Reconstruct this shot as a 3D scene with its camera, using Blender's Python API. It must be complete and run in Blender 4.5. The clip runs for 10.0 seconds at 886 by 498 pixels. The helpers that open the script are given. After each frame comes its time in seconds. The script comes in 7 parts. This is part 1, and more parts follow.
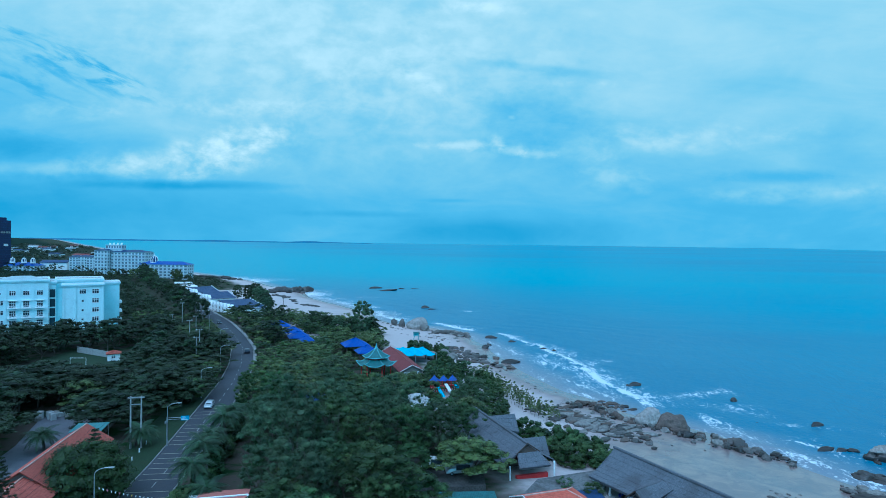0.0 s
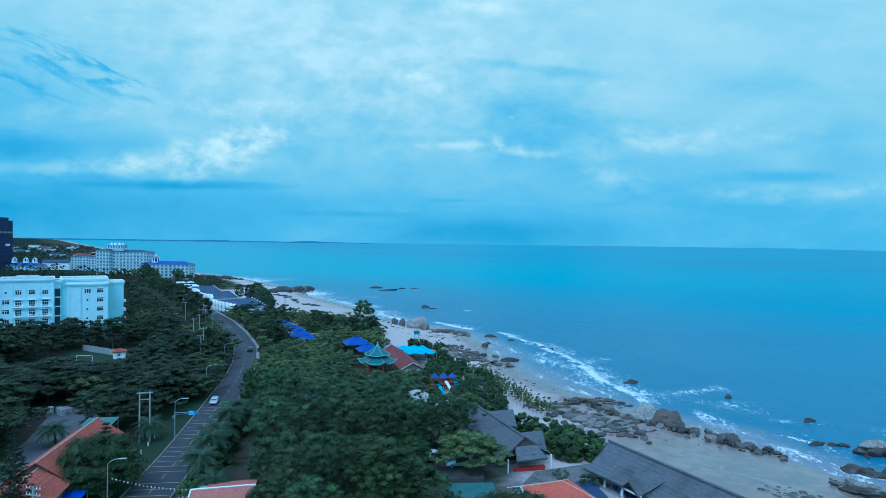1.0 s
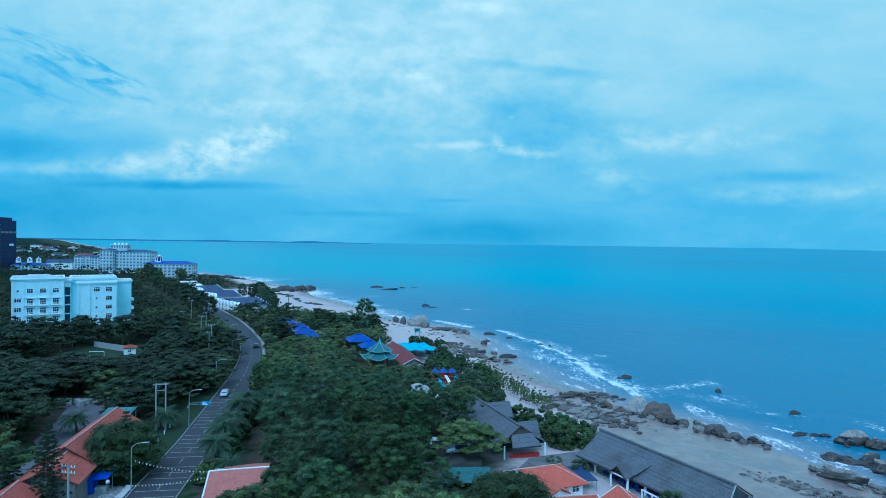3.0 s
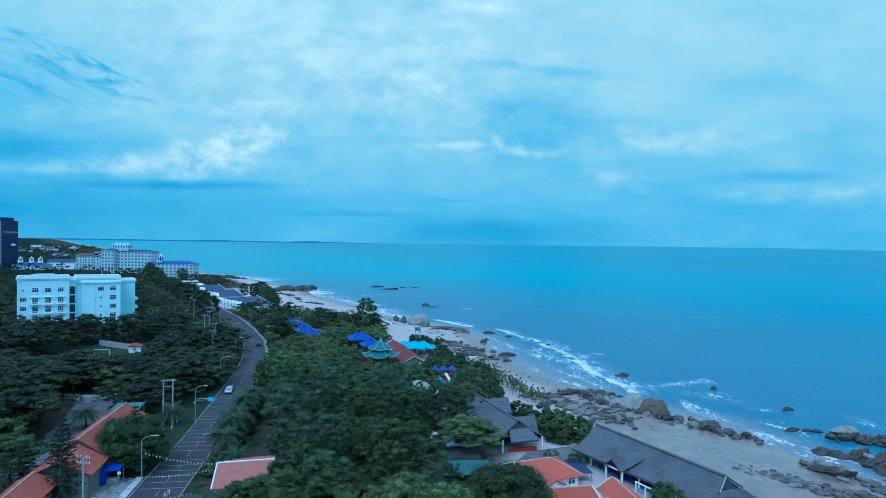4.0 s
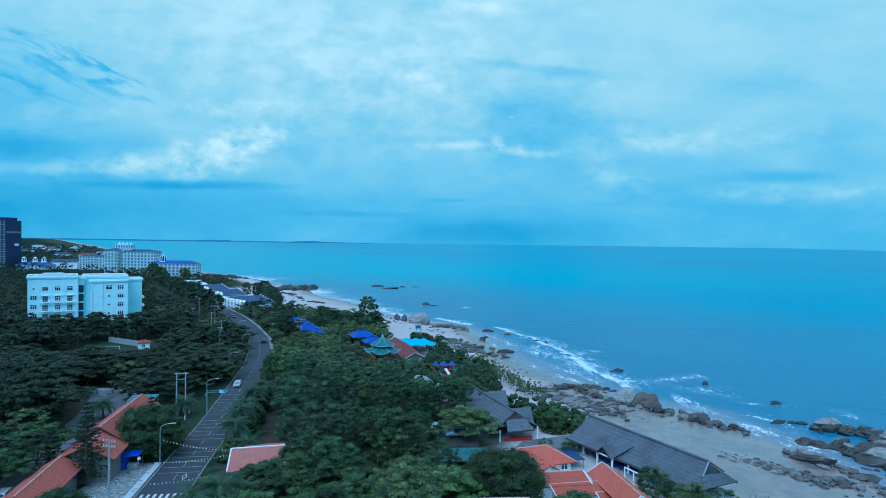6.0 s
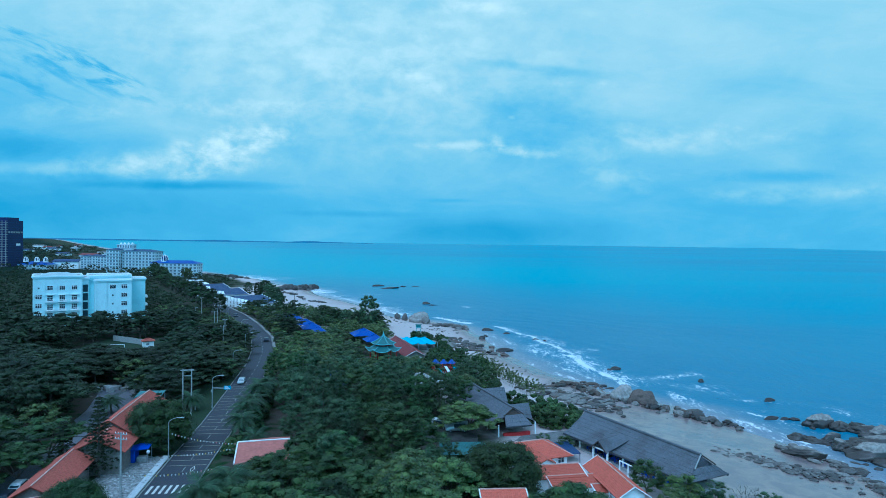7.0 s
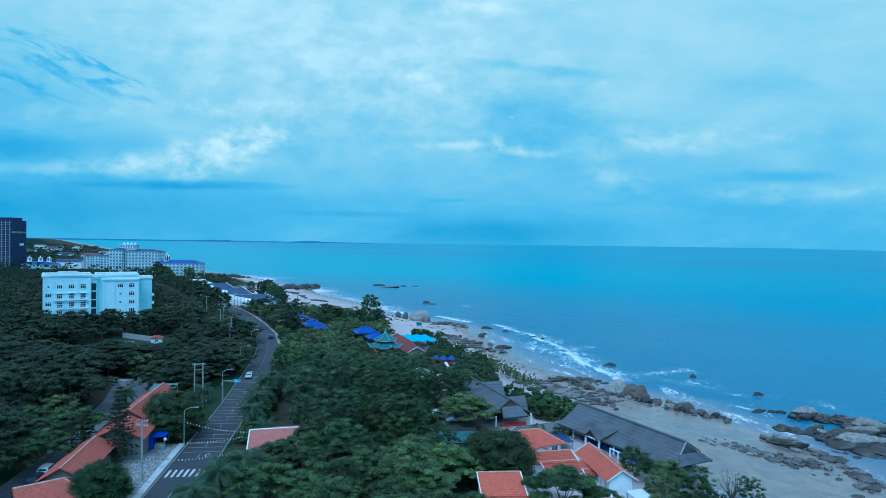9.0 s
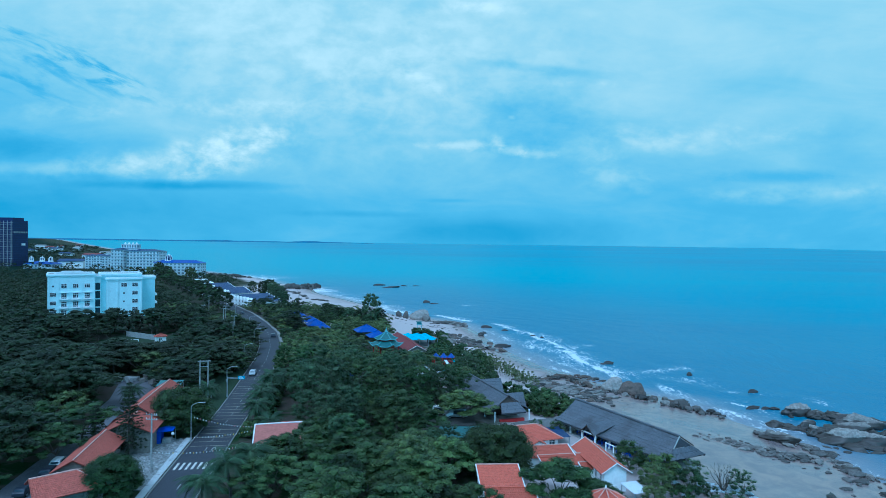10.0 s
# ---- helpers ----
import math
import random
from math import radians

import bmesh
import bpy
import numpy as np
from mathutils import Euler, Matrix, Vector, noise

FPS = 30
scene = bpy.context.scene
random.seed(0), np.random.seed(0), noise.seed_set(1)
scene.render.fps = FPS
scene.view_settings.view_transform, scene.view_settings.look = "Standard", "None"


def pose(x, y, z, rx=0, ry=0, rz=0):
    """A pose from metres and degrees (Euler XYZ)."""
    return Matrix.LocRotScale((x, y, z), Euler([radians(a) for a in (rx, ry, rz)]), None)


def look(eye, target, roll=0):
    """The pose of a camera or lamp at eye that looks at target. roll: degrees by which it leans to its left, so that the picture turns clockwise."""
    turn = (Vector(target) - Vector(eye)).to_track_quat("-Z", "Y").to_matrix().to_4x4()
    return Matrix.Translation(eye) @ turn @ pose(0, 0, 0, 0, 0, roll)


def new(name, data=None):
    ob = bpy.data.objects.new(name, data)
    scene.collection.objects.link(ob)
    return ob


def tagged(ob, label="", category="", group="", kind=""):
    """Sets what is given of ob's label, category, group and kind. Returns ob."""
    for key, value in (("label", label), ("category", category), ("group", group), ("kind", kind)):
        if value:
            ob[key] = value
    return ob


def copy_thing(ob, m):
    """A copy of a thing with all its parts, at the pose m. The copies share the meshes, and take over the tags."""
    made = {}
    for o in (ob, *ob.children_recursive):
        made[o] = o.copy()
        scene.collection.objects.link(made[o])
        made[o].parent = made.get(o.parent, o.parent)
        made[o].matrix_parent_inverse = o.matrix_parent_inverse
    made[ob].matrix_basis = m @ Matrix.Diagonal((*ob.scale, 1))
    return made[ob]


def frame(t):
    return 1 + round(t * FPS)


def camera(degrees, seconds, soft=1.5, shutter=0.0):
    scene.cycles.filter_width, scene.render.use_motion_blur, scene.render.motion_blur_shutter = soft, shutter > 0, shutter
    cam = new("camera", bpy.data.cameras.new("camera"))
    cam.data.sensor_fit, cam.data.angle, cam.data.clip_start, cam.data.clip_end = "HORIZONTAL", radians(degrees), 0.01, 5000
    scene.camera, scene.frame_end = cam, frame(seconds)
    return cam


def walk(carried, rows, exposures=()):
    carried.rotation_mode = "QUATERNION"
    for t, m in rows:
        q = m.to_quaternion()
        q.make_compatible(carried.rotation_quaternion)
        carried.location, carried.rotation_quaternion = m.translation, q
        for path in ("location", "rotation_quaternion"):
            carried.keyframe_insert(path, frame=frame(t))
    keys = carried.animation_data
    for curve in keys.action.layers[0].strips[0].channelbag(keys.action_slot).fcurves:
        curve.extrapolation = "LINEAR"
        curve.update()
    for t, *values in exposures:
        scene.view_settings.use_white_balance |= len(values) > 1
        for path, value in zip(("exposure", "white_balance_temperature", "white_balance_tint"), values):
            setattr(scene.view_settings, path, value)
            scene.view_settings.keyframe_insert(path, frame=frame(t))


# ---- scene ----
# The camera flies straight back, level, 48 m over the sea.
cam = camera(72, 10.0, soft=0.7)


def flight(t):
    s = t / 10
    go = 34 * s * (1 + 0.033 * (1 - s) + 0.024 * (1 - s) * (1 - 2 * s))
    eye = Vector((-0.0015 * go, -go, 48 - 0.0154 * go))
    return look(eye, eye + Vector((0, 100, -1.159)), 0.73)


walk(cam, [(t, flight(t)) for t in (0.0, 1.25, 2.5, 3.75, 5.0, 6.25, 7.5, 8.75, 10.0)],
     exposures=[(0.0, 0.0, 4250, 4), (10.0, 0.0, 4250, 4)])


# ---- node helpers ----
class Nodes:
    """Short calls for building a node tree."""

    def __init__(self, tree, fresh=True):
        self.tree = tree
        if fresh:
            tree.nodes.clear()

    def node(self, kind):
        return self.tree.nodes.new(kind)

    def attribute(self, name):
        n = self.node("ShaderNodeAttribute")
        n.attribute_name = name
        return n.outputs["Fac"]

    def feed(self, socket, value):
        if isinstance(value, bpy.types.NodeSocket):
            self.tree.links.new(value, socket)
        elif value is not None:
            socket.default_value = value

    def math(self, op, a, b=None, c=None, clamp=False):
        n = self.node("ShaderNodeMath")
        n.operation, n.use_clamp = op, clamp
        for socket, value in zip(n.inputs, (a, b, c)):
            self.feed(socket, value)
        return n.outputs[0]

    def mix(self, fac, a, b, mode="MIX"):
        n = self.node("ShaderNodeMix")
        n.data_type, n.blend_type = "RGBA", mode
        self.feed(n.inputs[0], fac)
        self.feed(n.inputs[6], (*a, 1) if isinstance(a, tuple) else a)
        self.feed(n.inputs[7], (*b, 1) if isinstance(b, tuple) else b)
        return n.outputs[2]

    def noise(self, vector, scale, detail=3.0, rough=0.55, warp=0.0):
        n = self.node("ShaderNodeTexNoise")
        self.feed(n.inputs["Vector"], vector)
        for key, value in (("Scale", scale), ("Detail", detail), ("Roughness", rough), ("Distortion", warp)):
            n.inputs[key].default_value = value
        return n.outputs[0]

    def ramp(self, fac, *stops):
        n = self.node("ShaderNodeValToRGB")
        while len(n.color_ramp.elements) < len(stops):
            n.color_ramp.elements.new(0.5)
        for e, (at, colour) in zip(n.color_ramp.elements, stops):
            e.position = at
            e.color = (*colour, 1) if isinstance(colour, tuple) else (colour, colour, colour, 1)
        self.feed(n.inputs[0], fac)
        return n.outputs[0]

    def step(self, value, low, high):
        n = self.node("ShaderNodeMapRange")
        n.interpolation_type = "SMOOTHSTEP"
        for socket, v in zip(n.inputs, (value, low, high, 0.0, 1.0)):
            self.feed(socket, v)
        return n.outputs[0]


# ---- sky and sun ----
def make_world():
    world = bpy.data.worlds.new("overcast_sky")
    scene.world = world
    world.use_nodes = True
    N = Nodes(world.node_tree)
    sky = N.node("ShaderNodeTexSky")
    sky.sky_type, sky.sun_disc, sky.sun_elevation, sky.sun_rotation = "NISHITA", False, radians(52), radians(197)
    clear = N.mix(1.0, sky.outputs[0], (0.085, 0.085, 0.085), "MULTIPLY")
    way = N.node("ShaderNodeTexCoord").outputs["Generated"]
    parts = N.node("ShaderNodeSeparateXYZ")
    N.feed(parts.inputs[0], way)
    x, y, z = parts.outputs
    ahead = N.math("MAXIMUM", N.math("ABSOLUTE", y), 0.12)
    turn, rise = N.math("DIVIDE", x, ahead), N.math("DIVIDE", z, ahead)
    place = N.node("ShaderNodeCombineXYZ")
    N.feed(place.inputs[0], turn), N.feed(place.inputs[1], rise)

    def stretched(wide, high, lean=0.0):
        n = N.node("ShaderNodeMapping")
        N.feed(n.inputs[0], place.outputs[0])
        n.inputs["Scale"].default_value, n.inputs["Rotation"].default_value = (wide, high, 1), (0, 0, lean)
        return n.outputs[0]

    billow = N.noise(stretched(1.0, 1.9, 0.05), 4.6, 9, 0.58, 0.35)
    wisps = N.noise(stretched(1.0, 4.2, -0.06), 3.4, 8, 0.6, 0.7)
    torn = N.math("MULTIPLY", N.math("SUBTRACT", N.noise(stretched(1.0, 1.9), 9.0, 9, 0.66, 0.3), 0.5), 2.6)
    puffs = N.math("MULTIPLY", N.math("SUBTRACT", N.noise(stretched(1.0, 1.3), 34.0, 6, 0.6, 0.2), 0.5), 3.2)

    def bank(turn0, rise0, wide0, high0, tilt=0.0, rough=1.0, edge=torn, soft=1.7):
        """1 inside a bank of that place and size, falling off in a ragged way."""
        a = N.math("SUBTRACT", turn, turn0)
        b = N.math("SUBTRACT", N.math("SUBTRACT", rise, rise0), N.math("MULTIPLY", a, tilt))
        a, b = N.math("DIVIDE", a, wide0), N.math("DIVIDE", b, high0)
        far = N.math("SQRT", N.math("ADD", N.math("MULTIPLY", a, a), N.math("MULTIPLY", b, b)))
        return N.step(N.math("ADD", far, N.math("MULTIPLY", edge, rough)), soft, 0.1)

    veil = N.math("ADD", N.math("MULTIPLY", N.math("SUBTRACT", billow, 0.5), 0.34), N.math("MULTIPLY", N.math("SUBTRACT", wisps, 0.5), 0.26))
    # The veil thickens with height, and thins low over the sea.
    veil = N.math("ADD", veil, N.ramp(rise, (0.0, 0.30), (0.05, 0.34), (0.10, 0.42), (0.18, 0.50), (0.30, 0.60), (0.45, 0.66), (1.0, 0.68)))
    # Bright banks, then gaps and shaded undersides: direction, height, width, depth, slope, weight, raggedness.
    curls = N.math("MULTIPLY", N.step(N.noise(stretched(1.0, 1.5, 0.3), 17.0, 7, 0.58, 0.15), 0.30, 0.70), 1.3)
    for turn0, rise0, wide0, high0, tilt, weight, rough in (
            (-0.325, 0.162, 0.060, 0.022, 0.20, 0.26, 0.8), (-0.40, 0.135, 0.13, 0.028, 0.24, 0.22, 0.9), (-0.55, 0.118, 0.16, 0.018, 0.10, 0.20, 1.1), (-0.36, 0.112, 0.08, 0.012, 0.20, 0.18, 0.9),
            (-0.18, 0.300, 0.40, 0.16, -0.10, 0.15, 0.3), (-0.34, 0.215, 0.20, 0.012, 0.0, 0.12, 1.0), (-0.62, 0.205, 0.12, 0.012, 0.0, 0.10, 1.0), (0.36, 0.170, 0.20, 0.020, 0.06, 0.16, 1.0), (0.27, 0.110, 0.07, 0.022, 0.0, 0.14, 1.0),
            (0.60, 0.088, 0.16, 0.014, 0.03, 0.16, 0.9), (0.045, 0.385, 0.06, 0.012, 0.0, 0.18, 0.8), (-0.05, 0.275, 0.05, 0.02, -0.6, 0.12, 1.0), (0.225, 0.262, 0.05, 0.006, 0.0, 0.14, 0.8)):
        veil = N.math("ADD", veil, N.math("MULTIPLY", N.math("MULTIPLY", bank(turn0, rise0, wide0, high0, tilt, rough), curls), weight))
    # A small heap cloud over the sea.
    for turn0, rise0, wide0, high0, tilt, weight in (
            (0.026, 0.158, 0.060, 0.0075, 0.03, 0.20), (0.086, 0.164, 0.016, 0.014, 0.0, 0.22), (0.112, 0.152, 0.022, 0.009, 0.0, 0.20), (0.155, 0.146, 0.032, 0.0075, 0.0, 0.18), (0.110, 0.205, 0.007, 0.004, 0.0, 0.12)):
        veil = N.math("ADD", veil, N.math("MULTIPLY", bank(turn0, rise0, wide0, high0, tilt, 0.8, puffs, 1.3), weight))
    for turn0, rise0, wide0, high0, tilt, weight, rough in (
            (-0.43, 0.088, 0.15, 0.007, 0.0, 0.24, 0.4), (-0.74, 0.22, 0.22, 0.12, 0.0, 0.13, 0.3), (-0.62, 0.050, 0.34, 0.046, 0.0, 0.24, 0.25), (-0.72, 0.150, 0.09, 0.022, -0.05, 0.24, 0.6), (-0.66, 0.100, 0.12, 0.007, 0.0, 0.10, 0.6),
            (0.145, 0.195, 0.085, 0.060, 0.0, 0.16, 0.8), (0.160, 0.285, 0.11, 0.007, -0.10, 0.12, 0.8), (0.54, 0.114, 0.11, 0.009, 0.03, 0.13, 1.0),
            (0.06, 0.018, 0.18, 0.022, 0.0, 0.17, 0.3), (-0.15, 0.044, 0.09, 0.005, 0.0, 0.12, 0.6), (0.01, 0.068, 0.04, 0.003, 0.0, 0.08, 0.6)):
        veil = N.math("SUBTRACT", veil, N.math("MULTIPLY", bank(turn0, rise0, wide0, high0, tilt, rough), weight))
    # Torn blue streaks high on the landward side, falling towards the sea.
    slant = N.node("ShaderNodeCombineXYZ")
    N.feed(slant.inputs[0], turn), N.feed(slant.inputs[1], N.math("MULTIPLY", N.math("ADD", rise, N.math("MULTIPLY", turn, 0.36)), 3.4))
    ripple = N.step(N.noise(slant.outputs[0], 11.0, 6, 0.58, 0.3), 0.42, 0.64)
    for turn0, rise0, wide0, high0, tilt, weight in ((-0.66, 0.300, 0.15, 0.034, -0.36, 0.30), (-0.545, 0.262, 0.075, 0.020, -0.36, 0.34), (-0.70, 0.255, 0.10, 0.022, -0.3, 0.20)):
        veil = N.math("SUBTRACT", veil, N.math("MULTIPLY", N.math("MULTIPLY", bank(turn0, rise0, wide0, high0, tilt, 0.3), ripple), weight))
    cloud = N.ramp(veil, (0.05, (0.085, 0.35, 0.445)), (0.32, (0.195, 0.475, 0.515)), (0.50, (0.345, 0.575, 0.525)), (0.68, (0.54, 0.675, 0.545)), (0.92, (0.78, 0.82, 0.62)))
    thick = N.step(veil, -0.1, 0.5)
    colour = N.mix(N.math("ADD", 0.94, N.math("MULTIPLY", thick, 0.06)), clear, cloud)
    # High overhead the cloud is thinner and whiter.
    colour = N.mix(N.step(rise, 0.55, 2.0), colour, (0.58, 0.66, 0.70))
    # The light of the hidden sun brightens the cloud behind.
    colour = N.mix(N.step(y, 0.05, -0.7), colour, N.mix(1.0, colour, (0.95, 1.4, 1.7), "MULTIPLY"))
    back = N.node("ShaderNodeBackground")
    N.feed(back.inputs[0], colour)
    back.inputs[1].default_value = 1.0
    out = N.node("ShaderNodeOutputWorld")
    N.tree.links.new(back.outputs[0], out.inputs[0])


make_world()
sun = new("sun", bpy.data.lights.new("sun", "SUN"))
sun.data.energy, sun.data.angle, sun.data.color = 1.2, radians(25), (1.0, 0.97, 0.93)
sun.matrix_world = look((-30, -100, 134), (0, 0, 0))
# ---- materials ----
def material(name, colour, rough=0.7, grain=4.0, spread=0.25, stain=0.12, stain_size=0.25, bump=0.2, metal=0.0, vary=0.0, second=None, gloss=0.4):
    """A surface with grain and stains in world size. vary: how far alike pieces differ; second: the colour of the stains."""
    m = bpy.data.materials.new(name)
    m.use_nodes = True
    N = Nodes(m.node_tree)
    shader, out = N.node("ShaderNodeBsdfPrincipled"), N.node("ShaderNodeOutputMaterial")
    N.tree.links.new(shader.outputs[0], out.inputs[0])
    at = N.node("ShaderNodeNewGeometry").outputs["Position"]
    fine, broad = N.noise(at, grain, 4, 0.6), N.noise(at, stain_size, 4, 0.6, 0.4)
    dark = tuple(c * (1 - spread) for c in colour)
    light = tuple(min(1, c * (1 + spread)) for c in colour)
    base = N.mix(N.step(fine, 0.3, 0.7), dark, light)
    base = N.mix(N.math("MULTIPLY", N.step(broad, 0.48, 0.75), stain * 3, clamp=True), base, second or tuple(c * 0.55 for c in colour))
    if vary:
        pick = N.node("ShaderNodeObjectInfo").outputs["Random"]
        island = N.node("ShaderNodeNewGeometry").outputs["Random Per Island"]
        both = N.math("FRACT", N.math("ADD", pick, island))
        hsv = N.node("ShaderNodeHueSaturation")
        N.feed(hsv.inputs["Color"], base)
        N.feed(hsv.inputs["Value"], N.math("ADD", 1 - vary, N.math("MULTIPLY", both, 2 * vary)))
        base = hsv.outputs[0]
    N.feed(shader.inputs["Base Color"], base)
    N.feed(shader.inputs["Roughness"], N.math("ADD", rough - 0.08, N.math("MULTIPLY", broad, 0.16)))
    shader.inputs["Metallic"].default_value = metal
    shader.inputs["Specular IOR Level"].default_value = gloss
    if bump:
        b = N.node("ShaderNodeBump")
        b.inputs["Strength"].default_value, b.inputs["Distance"].default_value = bump, 0.05
        N.feed(b.inputs["Height"], fine)
        N.feed(shader.inputs["Normal"], b.outputs[0])
    return m


def leaf_material(name, dark, light, gloss=0.25, rough=0.5):
    """Thin leaves that differ blade by blade, clump by clump and tree by tree, and let some light through."""
    m = bpy.data.materials.new(name)
    m.use_nodes = True
    N = Nodes(m.node_tree)
    shader, out = N.node("ShaderNodeBsdfPrincipled"), N.node("ShaderNodeOutputMaterial")
    geo = N.node("ShaderNodeNewGeometry")
    tree_pick = N.node("ShaderNodeObjectInfo").outputs["Random"]
    # Mostly dark blades, few bright: leaf variation, with speckled highlights put into colour.
    mixed = N.math("ADD", N.math("MULTIPLY", N.math("POWER", geo.outputs["Random Per Island"], 1.8), 0.55), N.math("MULTIPLY", N.step(N.noise(geo.outputs["Position"], 0.45, 2), 0.3, 0.7), 0.45))
    base = N.mix(mixed, dark, light)
    hsv = N.node("ShaderNodeHueSaturation")
    N.feed(hsv.inputs["Color"], base)
    N.feed(hsv.inputs["Hue"], N.math("ADD", 0.478, N.math("MULTIPLY", tree_pick, 0.034)))
    N.feed(hsv.inputs["Value"], N.math("ADD", 0.72, N.math("MULTIPLY", N.math("FRACT", N.math("MULTIPLY", tree_pick, 7.3)), 0.6)))
    N.feed(shader.inputs["Base Color"], hsv.outputs[0])
    shader.inputs["Roughness"].default_value = rough
    shader.inputs["Specular IOR Level"].default_value = gloss
    glow, both = N.node("ShaderNodeBsdfTranslucent"), N.node("ShaderNodeMixShader")
    N.feed(glow.inputs[0], hsv.outputs[0])
    both.inputs[0].default_value = 0.10
    N.tree.links.new(shader.outputs[0], both.inputs[1])
    N.tree.links.new(glow.outputs[0], both.inputs[2])
    N.tree.links.new(both.outputs[0], out.inputs[0])
    return m


def sand_material():
    """Dry sand, darker and shiny where the waves have wetted it, turning to soil and grass inland."""
    m = bpy.data.materials.new("sand_and_soil")
    m.use_nodes = True
    N = Nodes(m.node_tree)
    shader, out = N.node("ShaderNodeBsdfPrincipled"), N.node("ShaderNodeOutputMaterial")
    N.tree.links.new(shader.outputs[0], out.inputs[0])
    at = N.node("ShaderNodeNewGeometry").outputs["Position"]
    inland = N.attribute("inland")
    broad, fine, mid = N.noise(at, 0.06, 4, 0.6, 0.5), N.noise(at, 1.6, 4, 0.6), N.noise(at, 0.25, 5, 0.6, 0.6)
    ragged = N.math("ADD", inland, N.math("MULTIPLY", N.math("SUBTRACT", broad, 0.5), 26))
    dry = N.mix(fine, (0.43, 0.37, 0.355), (0.60, 0.52, 0.50))
    # The lilac tone holds some of the sky's reflection off wet sand.
    wet = N.mix(N.step(mid, 0.3, 0.7), (0.176, 0.142, 0.148), (0.290, 0.215, 0.188))
    sand = N.mix(N.step(ragged, 10, 40), wet, dry)
    soil = N.mix(mid, (0.050, 0.042, 0.035), (0.105, 0.088, 0.070))
    grass = N.mix(fine, (0.012, 0.030, 0.011), (0.030, 0.062, 0.019))
    land = N.mix(N.step(mid, 0.42, 0.6), soil, grass)
    base = N.mix(N.step(ragged, 52, 66), sand, land)
    # Scrub far back from the shore, its colour holding woodland shade and blue haze.
    base = N.mix(N.step(ragged, 150, 220), base, N.mix(mid, (0.006, 0.016, 0.012), (0.014, 0.030, 0.018)))
    N.feed(shader.inputs["Base Color"], base)
    N.feed(shader.inputs["Specular IOR Level"], N.math("ADD", 0.04, N.math("MULTIPLY", N.step(ragged, 46, 10), 0.7)))
    N.feed(shader.inputs["Roughness"], N.math("ADD", 0.20, N.math("MULTIPLY", N.step(ragged, 2, 32), 0.66)))
    b = N.node("ShaderNodeBump")
    b.inputs["Strength"].default_value, b.inputs["Distance"].default_value = 0.35, 0.15
    N.feed(b.inputs["Height"], fine)
    N.feed(shader.inputs["Normal"], b.outputs[0])
    return m


def sea_material():
    """Green-blue water with ripples, silt near the beach, and foam where the waves break."""
    m = bpy.data.materials.new("sea_water")
    m.use_nodes = True
    N = Nodes(m.node_tree)
    shader, out = N.node("ShaderNodeBsdfPrincipled"), N.node("ShaderNodeOutputMaterial")
    N.tree.links.new(shader.outputs[0], out.inputs[0])
    at = N.node("ShaderNodeNewGeometry").outputs["Position"]
    off = N.attribute("offshore")
    broad = N.noise(at, 0.012, 4, 0.6, 0.8)
    ragged = N.math("ADD", off, N.math("MULTIPLY", N.math("SUBTRACT", broad, 0.5), 50))
    banded = N.node("ShaderNodeMapping")
    N.feed(banded.inputs[0], at)
    banded.inputs["Scale"].default_value = (0.6, 2.2, 1)
    deep = N.mix(N.step(N.noise(banded.outputs[0], 0.0012, 4, 0.6, 0.6), 0.35, 0.65), (0.002, 0.180, 0.310), (0.003, 0.260, 0.380))
    streak = N.node("ShaderNodeMapping")
    N.feed(streak.inputs[0], at)
    streak.inputs["Scale"].default_value = (0.25, 2.4, 1)
    deep = N.mix(N.math("MULTIPLY", N.step(N.noise(streak.outputs[0], 0.0045, 5, 0.6, 0.4), 0.46, 0.66), 0.55), deep, (0.004, 0.285, 0.385))
    silty = N.mix(broad, (0.040, 0.165, 0.27), (0.075, 0.205, 0.30))
    base = N.mix(N.step(ragged, 10, 420), silty, deep)
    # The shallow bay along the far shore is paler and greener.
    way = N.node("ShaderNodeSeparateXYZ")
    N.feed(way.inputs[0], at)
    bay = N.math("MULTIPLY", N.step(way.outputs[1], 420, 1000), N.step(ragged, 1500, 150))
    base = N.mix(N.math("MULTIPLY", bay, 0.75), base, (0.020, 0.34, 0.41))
    # Thin water over sand at the very edge.
    base = N.mix(N.math("MULTIPLY", N.step(N.math("ADD", off, N.math("MULTIPLY", N.math("SUBTRACT", N.noise(at, 0.06, 3), 0.5), 12)), 20, -2), 0.9), base, (0.250, 0.262, 0.295))
    # Foam: torn lace in the wash, thickest at the breaking crests.
    drawn = N.node("ShaderNodeMapping")
    N.feed(drawn.inputs[0], at)
    drawn.inputs["Rotation"].default_value, drawn.inputs["Scale"].default_value = (0, 0, 0.5), (1.0, 0.38, 1)
    lace = N.noise(drawn.outputs[0], 0.55, 6, 0.72, 1.4)
    crest = N.attribute("foam")
    threads = N.noise(at, 1.1, 4, 0.6, 0.8)
    mesh = N.math("ADD", N.math("MULTIPLY", N.step(lace, 0.36, 0.64), 0.55), N.math("MULTIPLY", N.step(threads, 0.34, 0.66), 0.32))
    foam = N.math("MULTIPLY", N.step(N.math("ADD", mesh, N.math("MULTIPLY", crest, 0.84)), 0.82, 1.22), 0.85)
    base = N.mix(foam, base, (0.80, 0.83, 0.84))
    N.feed(shader.inputs["Base Color"], base)
    N.feed(shader.inputs["Roughness"], N.math("ADD", 0.3, N.math("MULTIPLY", foam, 0.5)))
